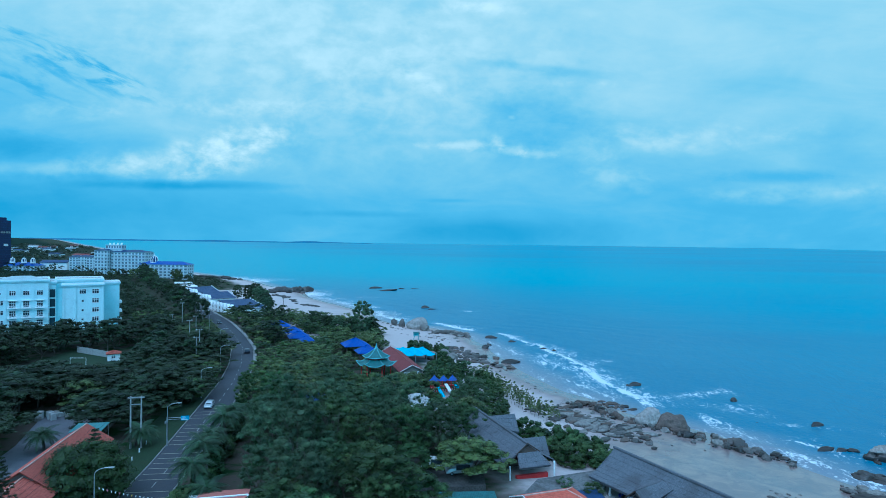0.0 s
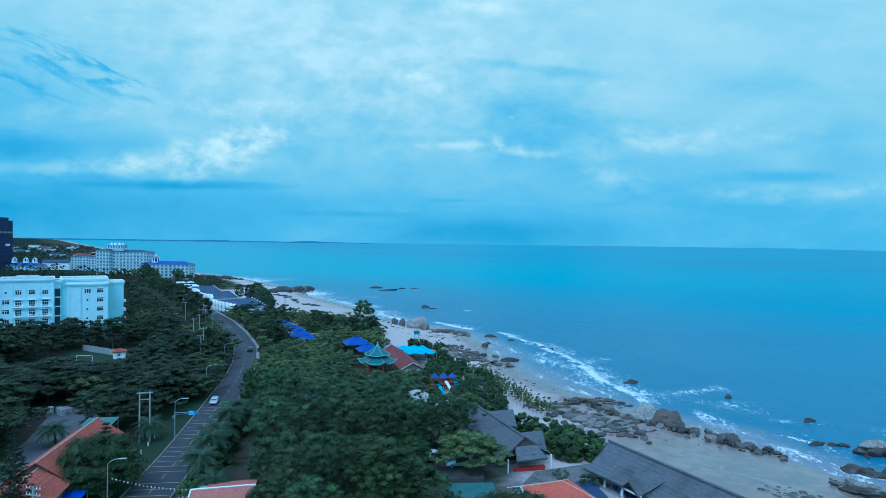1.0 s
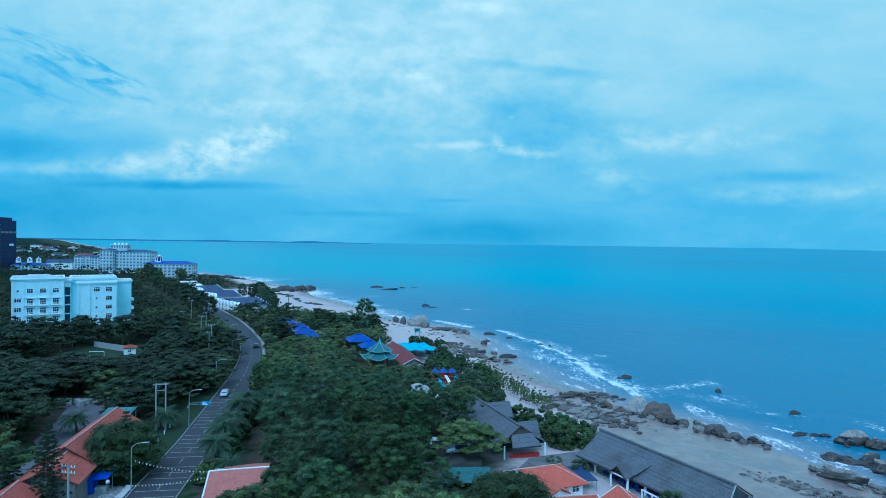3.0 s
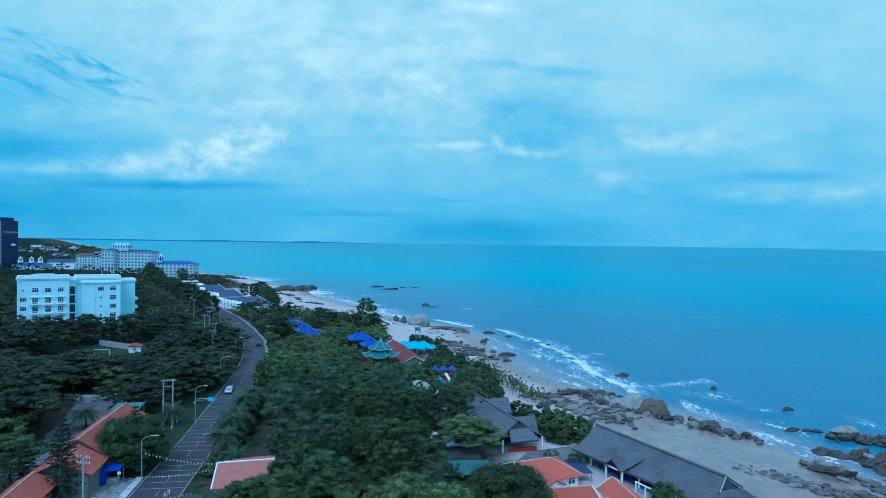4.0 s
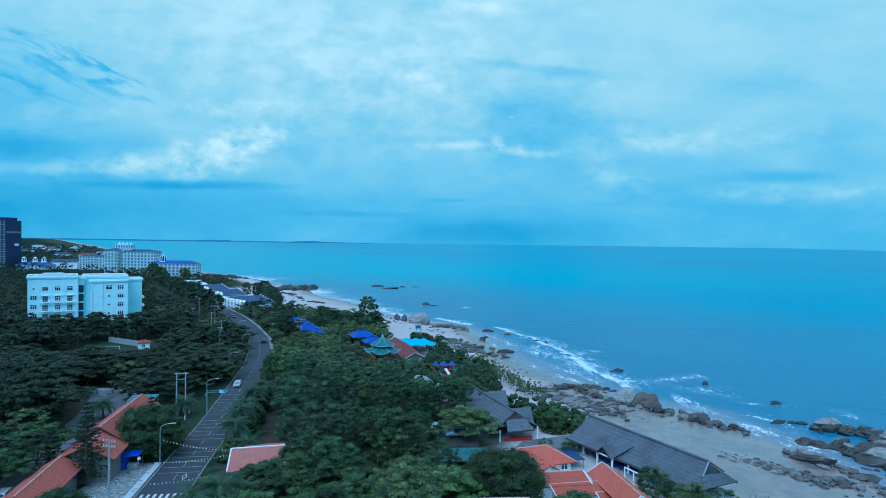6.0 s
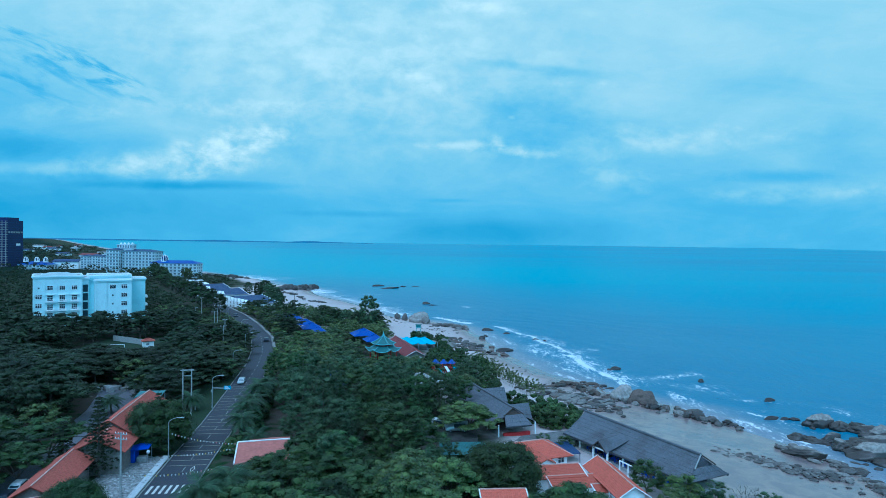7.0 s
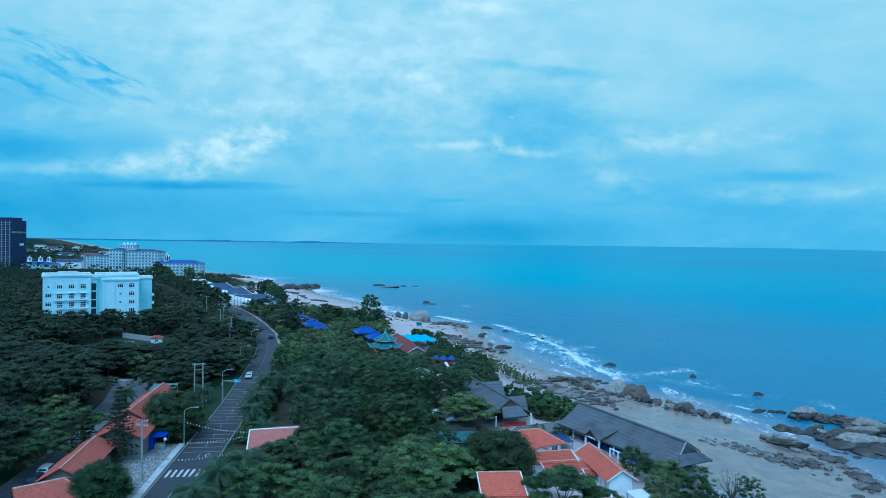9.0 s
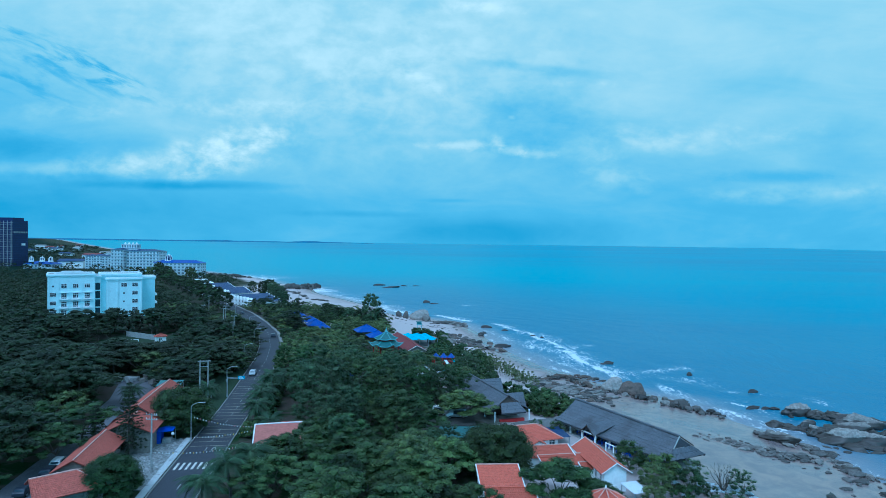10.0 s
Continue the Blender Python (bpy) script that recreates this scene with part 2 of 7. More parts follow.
    shader.inputs["IOR"].default_value = 1.33
    shader.inputs["Specular IOR Level"].default_value = 0.14
    swell = N.node("ShaderNodeMapping")
    N.feed(swell.inputs[0], at)
    swell.inputs["Rotation"].default_value, swell.inputs["Scale"].default_value = (0, 0, 0.6), (1.0, 0.4, 1)
    waves = N.math("ADD", N.math("MULTIPLY", N.noise(swell.outputs[0], 0.16, 4, 0.6), 1.0), N.math("MULTIPLY", N.noise(at, 0.9, 4, 0.6), 0.3))
    b = N.node("ShaderNodeBump")
    b.inputs["Strength"].default_value, b.inputs["Distance"].default_value = 0.5, 1.0
    N.feed(b.inputs["Height"], waves)
    N.feed(shader.inputs["Normal"], b.outputs[0])
    return m


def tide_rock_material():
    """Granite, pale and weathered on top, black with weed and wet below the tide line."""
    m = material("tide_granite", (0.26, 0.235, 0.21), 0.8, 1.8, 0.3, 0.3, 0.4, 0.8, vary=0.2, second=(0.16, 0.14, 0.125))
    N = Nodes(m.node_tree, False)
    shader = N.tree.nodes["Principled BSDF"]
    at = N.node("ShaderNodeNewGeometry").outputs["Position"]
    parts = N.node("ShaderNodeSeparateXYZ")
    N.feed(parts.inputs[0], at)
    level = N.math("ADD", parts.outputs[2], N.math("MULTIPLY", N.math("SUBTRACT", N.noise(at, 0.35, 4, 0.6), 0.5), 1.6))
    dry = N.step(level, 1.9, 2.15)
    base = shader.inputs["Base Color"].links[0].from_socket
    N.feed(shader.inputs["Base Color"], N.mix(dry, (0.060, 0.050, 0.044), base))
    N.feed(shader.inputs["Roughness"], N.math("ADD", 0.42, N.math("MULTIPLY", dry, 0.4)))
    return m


SAND, SEA = sand_material(), sea_material()
ASPHALT = material("asphalt", (0.048, 0.050, 0.063), 0.8, 9, 0.3, 0.2, 0.3, 0.15, second=(0.066, 0.064, 0.068))
PAINT_LINE = material("road_paint", (0.62, 0.60, 0.55), 0.7, 6, 0.3, 0.2, 1.2)
FADED_LINE = material("faded_road_paint", (0.30, 0.30, 0.29), 0.7, 6, 0.3, 0.3, 1.2, second=(0.1, 0.1, 0.1))
DRIVE = material("pale_asphalt", (0.13, 0.13, 0.145), 0.8, 7, 0.3, 0.2, 0.25, 0.15, second=(0.08, 0.08, 0.085))
YELLOW_LINE = material("yellow_road_paint", (0.36, 0.33, 0.24), 0.7, 6, 0.3, 0.25, 1.5, second=(0.08, 0.07, 0.06))
KERB = material("kerb_concrete", (0.28, 0.27, 0.26), 0.85, 5, 0.2, 0.2, 0.8)
NEW_KERB = material("new_pale_kerb", (0.52, 0.53, 0.53), 0.8, 4, 0.15, 0.15, 0.7)
PAVING = material("broken_paving", (0.30, 0.30, 0.29), 0.85, 2.5, 0.45, 0.25, 0.7, vary=0.35)
LAWN = material("roadside_grass", (0.017, 0.036, 0.012), 0.9, 3, 0.45, 0.2, 0.3, 0.6, second=(0.034, 0.042, 0.016))
ROCK = material("granite", (0.112, 0.100, 0.092), 0.85, 2.2, 0.35, 0.3, 0.45, 0.8, vary=0.3, second=(0.10, 0.09, 0.085))
PALE_ROCK = material("pale_granite", (0.20, 0.182, 0.165), 0.85, 1.4, 0.3, 0.3, 0.35, 0.7, vary=0.2, second=(0.12, 0.105, 0.098))
LIGHT_ROCK = material("bleached_granite", (0.33, 0.30, 0.275), 0.85, 1.2, 0.25, 0.35, 0.3, 0.7, second=(0.17, 0.15, 0.14))
WET_ROCK = material("wet_granite", (0.042, 0.036, 0.033), 0.45, 2.2, 0.4, 0.3, 0.5, 0.8, vary=0.3, second=(0.03, 0.03, 0.03))
BROWN_ROCK = material("brown_granite", (0.105, 0.078, 0.064), 0.8, 2.0, 0.3, 0.3, 0.4, 0.8, vary=0.2, second=(0.07, 0.058, 0.05))
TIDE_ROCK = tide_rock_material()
WHITE_WALL = material("white_painted_wall", (0.86, 0.87, 0.87), 0.7, 2.0, 0.05, 0.12, 0.35, 0.1, second=(0.55, 0.57, 0.58))
PALE_CYAN = material("pale_cyan_wall", (0.66, 0.82, 0.84), 0.7, 2.0, 0.05, 0.14, 0.35, 0.1, second=(0.48, 0.62, 0.65))
SHADED_CYAN = material("shaded_cyan_wall", (0.52, 0.76, 0.80), 0.7, 2.0, 0.06, 0.14, 0.35, 0.1, second=(0.3, 0.52, 0.58))
NET = material("pale_net", (0.42, 0.47, 0.50), 0.9, 6, 0.35, 0.2, 1.0, 0.6)
YARD = material("dark_yard_soil", (0.075, 0.07, 0.065), 0.9, 3, 0.35, 0.25, 0.4, 0.3)
COURT = material("worn_court_paving", (0.155, 0.15, 0.148), 0.85, 2.5, 0.3, 0.3, 0.35, 0.2, second=(0.08, 0.075, 0.07))
CREAM_WALL = material("cream_wall", (0.66, 0.71, 0.74), 0.75, 2.0, 0.08, 0.15, 0.3, 0.1, second=(0.42, 0.42, 0.4))
GLASS_DARK = material("dark_window_glass", (0.04, 0.06, 0.075), 0.12, 1, 0.1, 0.05, 0.3, 0, gloss=0.6)
PALE_GLASS = material("hazy_window_glass", (0.17, 0.21, 0.25), 0.3, 1, 0.15, 0.1, 0.1, 0, gloss=0.5, vary=0.3)
BLUE_ROOF = material("blue_sheet_roof", (0.012, 0.06, 0.32), 0.45, 2, 0.2, 0.12, 0.4, 0.1)
NAVY_ROOF = material("navy_roof", (0.02, 0.045, 0.13), 0.5, 2, 0.2, 0.12, 0.4, 0.1)
BRIGHT_BLUE = material("bright_blue_canopy", (0.01, 0.42, 0.62), 0.5, 1, 0.12, 0.1, 0.3, 0.05)
TEAL_ROOF = material("green_glazed_roof", (0.05, 0.14, 0.14), 0.5, 2, 0.25, 0.2, 0.5, 0.1)
TEAL_TRIM = material("pale_teal_trim", (0.20, 0.42, 0.45), 0.6, 2, 0.1, 0.1, 0.5)
TEAL_SHEET = material("dull_teal_sheet", (0.085, 0.20, 0.20), 0.6, 2, 0.15, 0.2, 0.5, 0.1)
RED_ROOF = material("dark_red_roof", (0.19, 0.045, 0.045), 0.65, 2, 0.25, 0.15, 0.5, 0.2)
TILE = material("orange_clay_tile", (0.50, 0.112, 0.066), 0.7, 3, 0.18, 0.12, 0.5, 0.2, vary=0.14, second=(0.42, 0.09, 0.05))
TILE_OLD = material("weathered_clay_tile", (0.36, 0.09, 0.06), 0.75, 3, 0.25, 0.18, 0.4, 0.2, vary=0.16, second=(0.28, 0.075, 0.05))
PINK_ROOF = material("faded_pink_roof", (0.42, 0.142, 0.11), 0.75, 2, 0.12, 0.12, 0.4, 0.1)
RIDGE = material("ridge_mortar", (0.58, 0.36, 0.30), 0.8, 3, 0.2, 0.15, 0.6)
THATCH = material("grey_thatch", (0.128, 0.130, 0.146), 0.95, 3.5, 0.22, 0.3, 0.22, 0.7, vary=0.05, second=(0.085, 0.082, 0.088))
OLD_WALL = material("stained_wall", (0.20, 0.185, 0.165), 0.85, 2.5, 0.2, 0.25, 0.5, 0.2, second=(0.09, 0.08, 0.07))
TIMBER = material("dark_timber", (0.07, 0.05, 0.04), 0.75, 5, 0.3, 0.15, 0.6)
BARK = material("bark", (0.10, 0.085, 0.07), 0.9, 5, 0.35, 0.2, 0.6, 0.6)
METAL = material("galvanised_steel", (0.42, 0.44, 0.46), 0.45, 3, 0.12, 0.1, 0.8, 0.05, metal=0.6)
CONCRETE = material("concrete", (0.33, 0.33, 0.32), 0.85, 3, 0.2, 0.2, 0.4)
DARK_TOWER = material("dark_tower_cladding", (0.016, 0.018, 0.085), 0.5, 0.5, 0.3, 0.15, 0.1, 0)
SIGN_BLUE = material("sign_blue", (0.03, 0.32, 0.55), 0.4, 1, 0.05, 0.05, 0.5, 0)
TARP_BLUE = material("blue_tarpaulin", (0.01, 0.07, 0.5), 0.5, 2, 0.15, 0.1, 0.6, 0.2)
RED_PAINT = material("red_paint", (0.4, 0.03, 0.03), 0.5, 2, 0.1, 0.1, 0.5)
RUBBER = material("black_rubber", (0.02, 0.02, 0.02), 0.8, 4, 0.2, 0.1, 1)
WHITE_CLOTH = material("white_cloth", (0.8, 0.8, 0.8), 0.8, 3, 0.05, 0.05, 1, vary=0.3)
OLD_CLOTH = material("weathered_canvas", (0.42, 0.42, 0.41), 0.85, 2, 0.2, 0.25, 0.8, 0.3, second=(0.22, 0.21, 0.20))
CAR_SILVER = material("silver_car_paint", (0.5, 0.53, 0.55), 0.3, 2, 0.04, 0.03, 1, 0, metal=0.4)
CAR_WHITE = material("white_car_paint", (0.72, 0.73, 0.74), 0.3, 2, 0.04, 0.03, 1, 0)
CAR_DARK = material("dark_car_paint", (0.03, 0.035, 0.05), 0.3, 2, 0.04, 0.03, 1, 0)
LAMP_GLASS = material("lamp_lens", (0.7, 0.72, 0.74), 0.3, 2, 0.03, 0.03, 1, 0)
LEAF = leaf_material("broad_leaves", (0.008, 0.019, 0.008), (0.076, 0.123, 0.033))
LEAF_LIGHT = leaf_material("light_leaves", (0.018, 0.038, 0.013), (0.140, 0.200, 0.052))
LEAF_GLOSSY = leaf_material("glossy_almond_leaves", (0.016, 0.038, 0.013), (0.158, 0.226, 0.060), 0.35, 0.45)
# Lightened for the middle woods: distance haze is in this leaf colour.
LEAF_HAZED_OLIVE = leaf_material("hazed_olive_leaves", (0.038, 0.060, 0.022), (0.200, 0.245, 0.080))
LEAF_GREY = leaf_material("feathery_needles", (0.021, 0.040, 0.022), (0.116, 0.160, 0.074), 0.15)
LEAF_FINE = leaf_material("green_needles", (0.014, 0.032, 0.013), (0.098, 0.142, 0.048), 0.15)
LEAF_DARK = leaf_material("dark_leaves", (0.004, 0.010, 0.005), (0.042, 0.064, 0.022))
LEAF_PALM = leaf_material("palm_leaves", (0.014, 0.036, 0.016), (0.062, 0.102, 0.043), 0.3)
# ---- geometry helpers ----
def mesh_of(bm, name, mat):
    me = bpy.data.meshes.new(name)
    bm.to_mesh(me)
    bm.free()
    me.materials.append(mat)
    return me


def part(name, bm, mat, parent=None, label=""):
    """Links a bmesh as one mesh object, under a thing or a part where one is given."""
    ob = new(name, mesh_of(bm, name, mat))
    if parent:
        ob.parent = parent
    return tagged(ob, label)


def piece(name, me, parent, m):
    """One more object on a mesh that alike pieces share."""
    ob = new(name, me)
    ob.parent = parent
    ob.matrix_basis = m
    return ob


def thing(name, x, y, z, turn=0.0, label="", category="", group="", kind=""):
    """An empty at a thing's base, for its parts."""
    ob = new(name)
    ob.matrix_basis = pose(x, y, z, 0, 0, turn)
    ob.empty_display_size = 0.2
    return tagged(ob, label, category, group, kind)


def box(bm, x0, y0, z0, x1, y1, z1, bevel=0.0, m=None):
    at = Matrix.Translation(((x0 + x1) / 2, (y0 + y1) / 2, (z0 + z1) / 2)) @ Matrix.Diagonal((x1 - x0, y1 - y0, z1 - z0, 1))
    made = bmesh.ops.create_cube(bm, size=1, matrix=m @ at if m else at)["verts"]
    if bevel:
        edges = {e for v in made for e in v.link_edges}
        bmesh.ops.bevel(bm, geom=list(edges), offset=bevel, segments=1, affect="EDGES", profile=0.5)
    return bm


def rod(bm, a, b, r0, r1=None, sides=8):
    """A tapered rod from a to b."""
    a, b = Vector(a), Vector(b)
    way = b - a
    m = Matrix.Translation((a + b) / 2) @ way.to_track_quat("Z", "Y").to_matrix().to_4x4()
    bmesh.ops.create_cone(bm, cap_ends=True, segments=sides, radius1=r0, radius2=r0 if r1 is None else r1, depth=way.length, matrix=m)
    return bm


def prism(bm, outline, z0, z1):
    """An upright prism over an outline in plan."""
    low = [bm.verts.new((x, y, z0)) for x, y in outline]
    high = [bm.verts.new((x, y, z1)) for x, y in outline]
    n = len(outline)
    bm.faces.new(low[::-1]), bm.faces.new(high)
    for i in range(n):
        bm.faces.new((low[i], low[(i + 1) % n], high[(i + 1) % n], high[i]))
    return bm


def slab(bm, corners, thick):
    """A plate of even thickness under a flat face given by its corners."""
    corners = [Vector(c) for c in corners]
    n = (corners[1] - corners[0]).cross(corners[-1] - corners[0]).normalized()
    if n.z < 0:
        n = -n
    top = [bm.verts.new(c) for c in corners]
    low = [bm.verts.new(c - n * thick) for c in corners]
    bm.faces.new(top), bm.faces.new(low[::-1])
    k = len(corners)
    for i in range(k):
        bm.faces.new((top[i], low[i], low[(i + 1) % k], top[(i + 1) % k]))
    bmesh.ops.recalc_face_normals(bm, faces=bm.faces)
    return bm


def raw(name, verts, faces, mat, smooth=False):
    me = bpy.data.meshes.new(name)
    me.from_pydata([tuple(v) for v in verts], [], [tuple(f) for f in faces])
    me.materials.append(mat)
    if smooth:
        me.polygons.foreach_set("use_smooth", [True] * len(me.polygons))
    me.update()
    return me


# ---- lie of the land ----
SHORE_Y = (-500, 0, 60, 86, 98, 105, 114, 121, 127, 137, 147, 155, 162, 168, 173, 188, 196, 210, 230, 256, 275, 292, 305, 316, 330, 345, 354, 375, 407, 425, 440, 482, 508, 545, 594, 602, 612, 646, 712, 742, 800, 1000, 1982, 4256, 5000)
SHORE_X = (110, 95, 91, 90, 88.5, 89, 87.5, 85, 80.5, 77, 74, 70, 63, 57, 53, 47, 41, 36, 30, 25, 21.5, 18, 15, 12, 2, -10, -27, -40, -46, -60, -68, -94, -110, -122, -134, -146, -164, -185, -222, -254, -297, -470, -1027, -2631, -3200)
RISE_D = (-600, -120, -40, 0, 8, 30, 48, 62, 80, 105, 130, 400, 6000)
RISE_Z = (-12, -6, -2.2, 0, 0.5, 1.7, 2.7, 3.4, 4.3, 6.0, 6.5, 6.5, 9)
ROAD_Y = (-300, 0, 40, 62, 90, 113, 141, 177, 202, 233, 266, 302, 361, 416, 489, 620, 800, 1100)
ROAD_X = (20, -28, -38.5, -42.5, -46.5, -49.5, -54.2, -60.5, -66.5, -76.3, -91, -109, -143.5, -177.5, -221, -292, -388, -560)


def shore_x(y):
    return float(np.interp(y, SHORE_Y, SHORE_X))


def road_x(y):
    return float(np.interp(y, ROAD_Y, ROAD_X))


def far_rise(y):
    """The sheet is lifted a little far out, so that the sea meets the sky where the real one does."""
    return 30 * max(0.0, (y - 900) / 4000) ** 2


def ground_z(x, y):
    return float(np.interp(shore_x(y) - x, RISE_D, RISE_Z)) + far_rise(y)


def build_ground():
    ys = [*range(-500, 40, 60), *range(40, 420, 6), *range(420, 820, 16), *range(820, 2000, 90), *range(2000, 4960, 290), 4960]
    ds = [-600, -300, -120, *range(-60, 0, 6), *range(0, 70, 3), *range(70, 190, 8), *range(190, 420, 30), 500, 700, 1000, 1500, 2200, 3200, 4500]
    verts, inland = [], []
    for y in ys:
        for d in ds:
            x = shore_x(y) - d
            lumps = noise.noise((x * 0.07, y * 0.07, 0)) * (0.35 if 4 < d < 75 else 0.05 if d < 300 else 0)
            verts.append((x, y, ground_z(x, y) + lumps))
            broad = min(1, max(0, (y - 250) / 30)) * min(1, max(0, (620 - y) / 120)) * min(1, max(0, d / 14))
            # Past y 150 paler: drier sand, and wet sheen put into the colour.
            inland.append((1 - broad) * (d * 0.8 + 30 * min(1, max(0, (y - 150) / 50)) * min(1, max(0, (d - 6) / 14))) + broad * (26 + d * 0.33) - 26 * min(1, max(0, (150 - y) / 22)) * min(1, max(0, (62 - d) / 22)))
    w = len(ds)
    faces = [(i * w + j, i * w + j + 1, (i + 1) * w + j + 1, (i + 1) * w + j) for i in range(len(ys) - 1) for j in range(w - 1)]
    me = raw("ground", verts, [f[::-1] for f in faces], SAND, True)
    me.attributes.new("inland", "FLOAT", "POINT").data.foreach_set("value", inland)
    ob = new("ground", me)
    return tagged(ob, "sandy beach rising to dark soil and grass", "ground", kind="structure")


# Lines along which the waves break: from, to, strength, width of the front, width of the wash behind it.
BREAKERS = (
    ((36.0, 262.0), (58.0, 196.0), 0.56, 9.0, 12.0),
    ((28.0, 278.0), (50.0, 206.0), 0.44, 6.0, 8.0),
    ((66.0, 186.0), (92.0, 178.0), 0.42, 7.0, 8.0),
    ((74.0, 158.0), (84.0, 134.0), 0.50, 4.0, 7.0),
    ((88.0, 150.0), (96.0, 128.0), 0.40, 4.0, 6.0),
    ((44.5, 286.1), (55.3, 239.0), 1.15, 1.3, 7.0),
    ((53.2, 231.5), (60.7, 182.3), 1.25, 1.5, 10.0),
    ((30.4, 318.3), (42.8, 284.2), 0.90, 1.2, 5.0),
    ((32.0, 274.8), (44.4, 217.5), 0.62, 1.0, 5.0),
    ((44.4, 217.5), (52.8, 186.6), 0.60, 1.2, 6.0),
    ((20.1, 302.8), (31.0, 265.2), 0.55, 1.0, 5.0),
    ((65.4, 187.3), (93.7, 202.6), 0.55, 3.0, 8.0),
    ((73.9, 170.1), (75.8, 156.5), 0.62, 2.0, 5.0),
    ((75.8, 156.5), (79.8, 144.8), 0.56, 2.0, 5.0),
    ((79.1, 143.3), (82.8, 131.1), 0.85, 1.4, 3.5),
    ((82.8, 131.1), (89.4, 121.9), 0.70, 1.4, 3.5),
    ((82.5, 176.1), (94.8, 168.5), 0.48, 3.0, 6.0),
    ((87.2, 150.3), (90.3, 145.2), 0.80, 1.2, 3.0),
    ((91.5, 162.0), (105.5, 160.2), 0.45, 2.5, 5.0),
    ((-2.6, 356.5), (15.5, 332.8), 1.00, 2.0, 5.0),
    ((-34.3, 382.5), (-24.0, 365.5), 1.00, 2.0, 6.0),
    ((-45.2, 415.3), (-34.3, 382.5), 0.80, 3.0, 8.0),
    ((-70.9, 452.3), (-48.5, 438.2), 0.75, 2.5, 7.0),
    ((-112.8, 528.1), (-72.3, 461.0), 0.70, 3.0, 8.0),
    ((-134.0, 577.0), (-111.9, 528.3), 0.90, 5.0, 10.0),
    ((-70.9, 516.9), (-55.6, 513.5), 0.60, 2.0, 6.0),
    ((-244.4, 728.6), (-206.3, 692.7), 0.90, 6.0, 14.0),
    ((-279.9, 769.9), (-244.4, 728.6), 0.90, 6.0, 12.0),
    ((65.8, 332.8), (72.5, 328.7), 0.55, 1.2, 3.0),
    ((65.7, 251.6), (68.5, 247.7), 0.60, 1.2, 3.0),
    ((15.2, 422.3), (27.3, 420.0), 0.70, 1.5, 4.0),
    ((-47.5, 598.6), (-21.7, 595.5), 0.40, 3.0, 5.0),
    ((89.5, 124.1), (93.8, 117.0), 0.60, 1.2, 3.0),
    ((113.9, 155.3), (117.0, 142.4), 0.50, 2.0, 5.0),
    ((49.9, 212.6), (57.8, 206.2), 0.50, 3.0, 7.0),
    ((38.8, 285.6), (57.6, 267.2), 0.42, 3.0, 6.0),
)


def build_sea():
    ys = np.array([*range(-500, 60, 60), *np.arange(60, 330, 1.3), *range(330, 800, 4), *range(800, 2000, 60), *range(2000, 4960, 200), 4960], float)
    off = np.array([-40, -10, *np.arange(-4, 64, 1.0), *range(64, 140, 4), *range(140, 400, 25), 500, 700, 1000, 1500, 2200, 3000, 4200, 6000], float)
    X, Y = np.meshgrid(off, ys)
    away = X.copy()
    X = X + np.interp(Y, SHORE_Y, SHORE_X)
    wander = np.array([noise.noise((x * 0.05, y * 0.05, 3)) for x, y in zip(X.ravel(), Y.ravel())]).reshape(X.shape)
    broken = np.array([noise.noise((x * 0.10, y * 0.10, 9)) for x, y in zip(X.ravel(), Y.ravel())]).reshape(X.shape)
    foam, lift = np.zeros_like(X), np.zeros_like(X)
    for (ax, ay), (bx, by), strong, wide, wash in BREAKERS:
        long = math.hypot(bx - ax, by - ay)
        tx, ty = (bx - ax) / long, (by - ay) / long
        if ty > 0:
            tx, ty = -tx, -ty
            ax, ay = bx, by
        s = (X - ax) * tx + (Y - ay) * ty
        d = (X - ax) * -ty + (Y - ay) * tx + wander * 3.0
        grow = max(1.0, ay / 180)
        ends = np.clip(s / 6 + 1, 0, 1) * np.clip((long - s) / 6 + 1, 0, 1)
        front = np.exp(-(d / (wide * grow * np.where(d > 0, 1.3, 0.8))) ** 2)
        trail = np.where(d > -wide, np.exp(-(d / (wash * grow)) ** 2), 0) * min(0.66, 0.75 * strong)
        v = ends * np.maximum(strong * front, trail) * np.clip(0.95 + 0.8 * broken, 0.3, 1.15)
        foam = np.maximum(foam, v)
        if wide < 2 and strong > 0.8:
            lift += 0.45 * ends * np.exp(-(d / 2.2) ** 2)
    # A thin lace of wash along the whole waterline.
    foam = np.maximum(foam, 0.52 * np.exp(-((away + wander * 4 - 1.5) / 2.6) ** 2) * (Y > 60) * np.clip(0.75 + 0.9 * broken, 0, 1.2))
    swell = np.where((away > 0) & (away < 400), 0.10 * np.sin(away * 0.32 + 3 * wander), 0)
    rise = 30 * np.maximum(0, (Y - 900) / 4000) ** 2
    verts = np.stack([X, Y, 0.05 + lift + swell + rise], 2).reshape(-1, 3)
    w = len(off)
    faces = [(i * w + j, i * w + j + 1, (i + 1) * w + j + 1, (i + 1) * w + j) for i in range(len(ys) - 1) for j in range(w - 1)]
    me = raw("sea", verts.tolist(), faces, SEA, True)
    me.attributes.new("offshore", "FLOAT", "POINT").data.foreach_set("value", away.ravel().astype(np.float32))
    me.attributes.new("foam", "FLOAT", "POINT").data.foreach_set("value", foam.ravel().astype(np.float32))
    return tagged(new("sea", me), "blue-green sea with lines of white surf", "sea", kind="structure")


def tube(points, r, sides=6):
    """One bent tube through the points, of radius r or of a radius for each point."""
    pts = [Vector(p) for p in points]
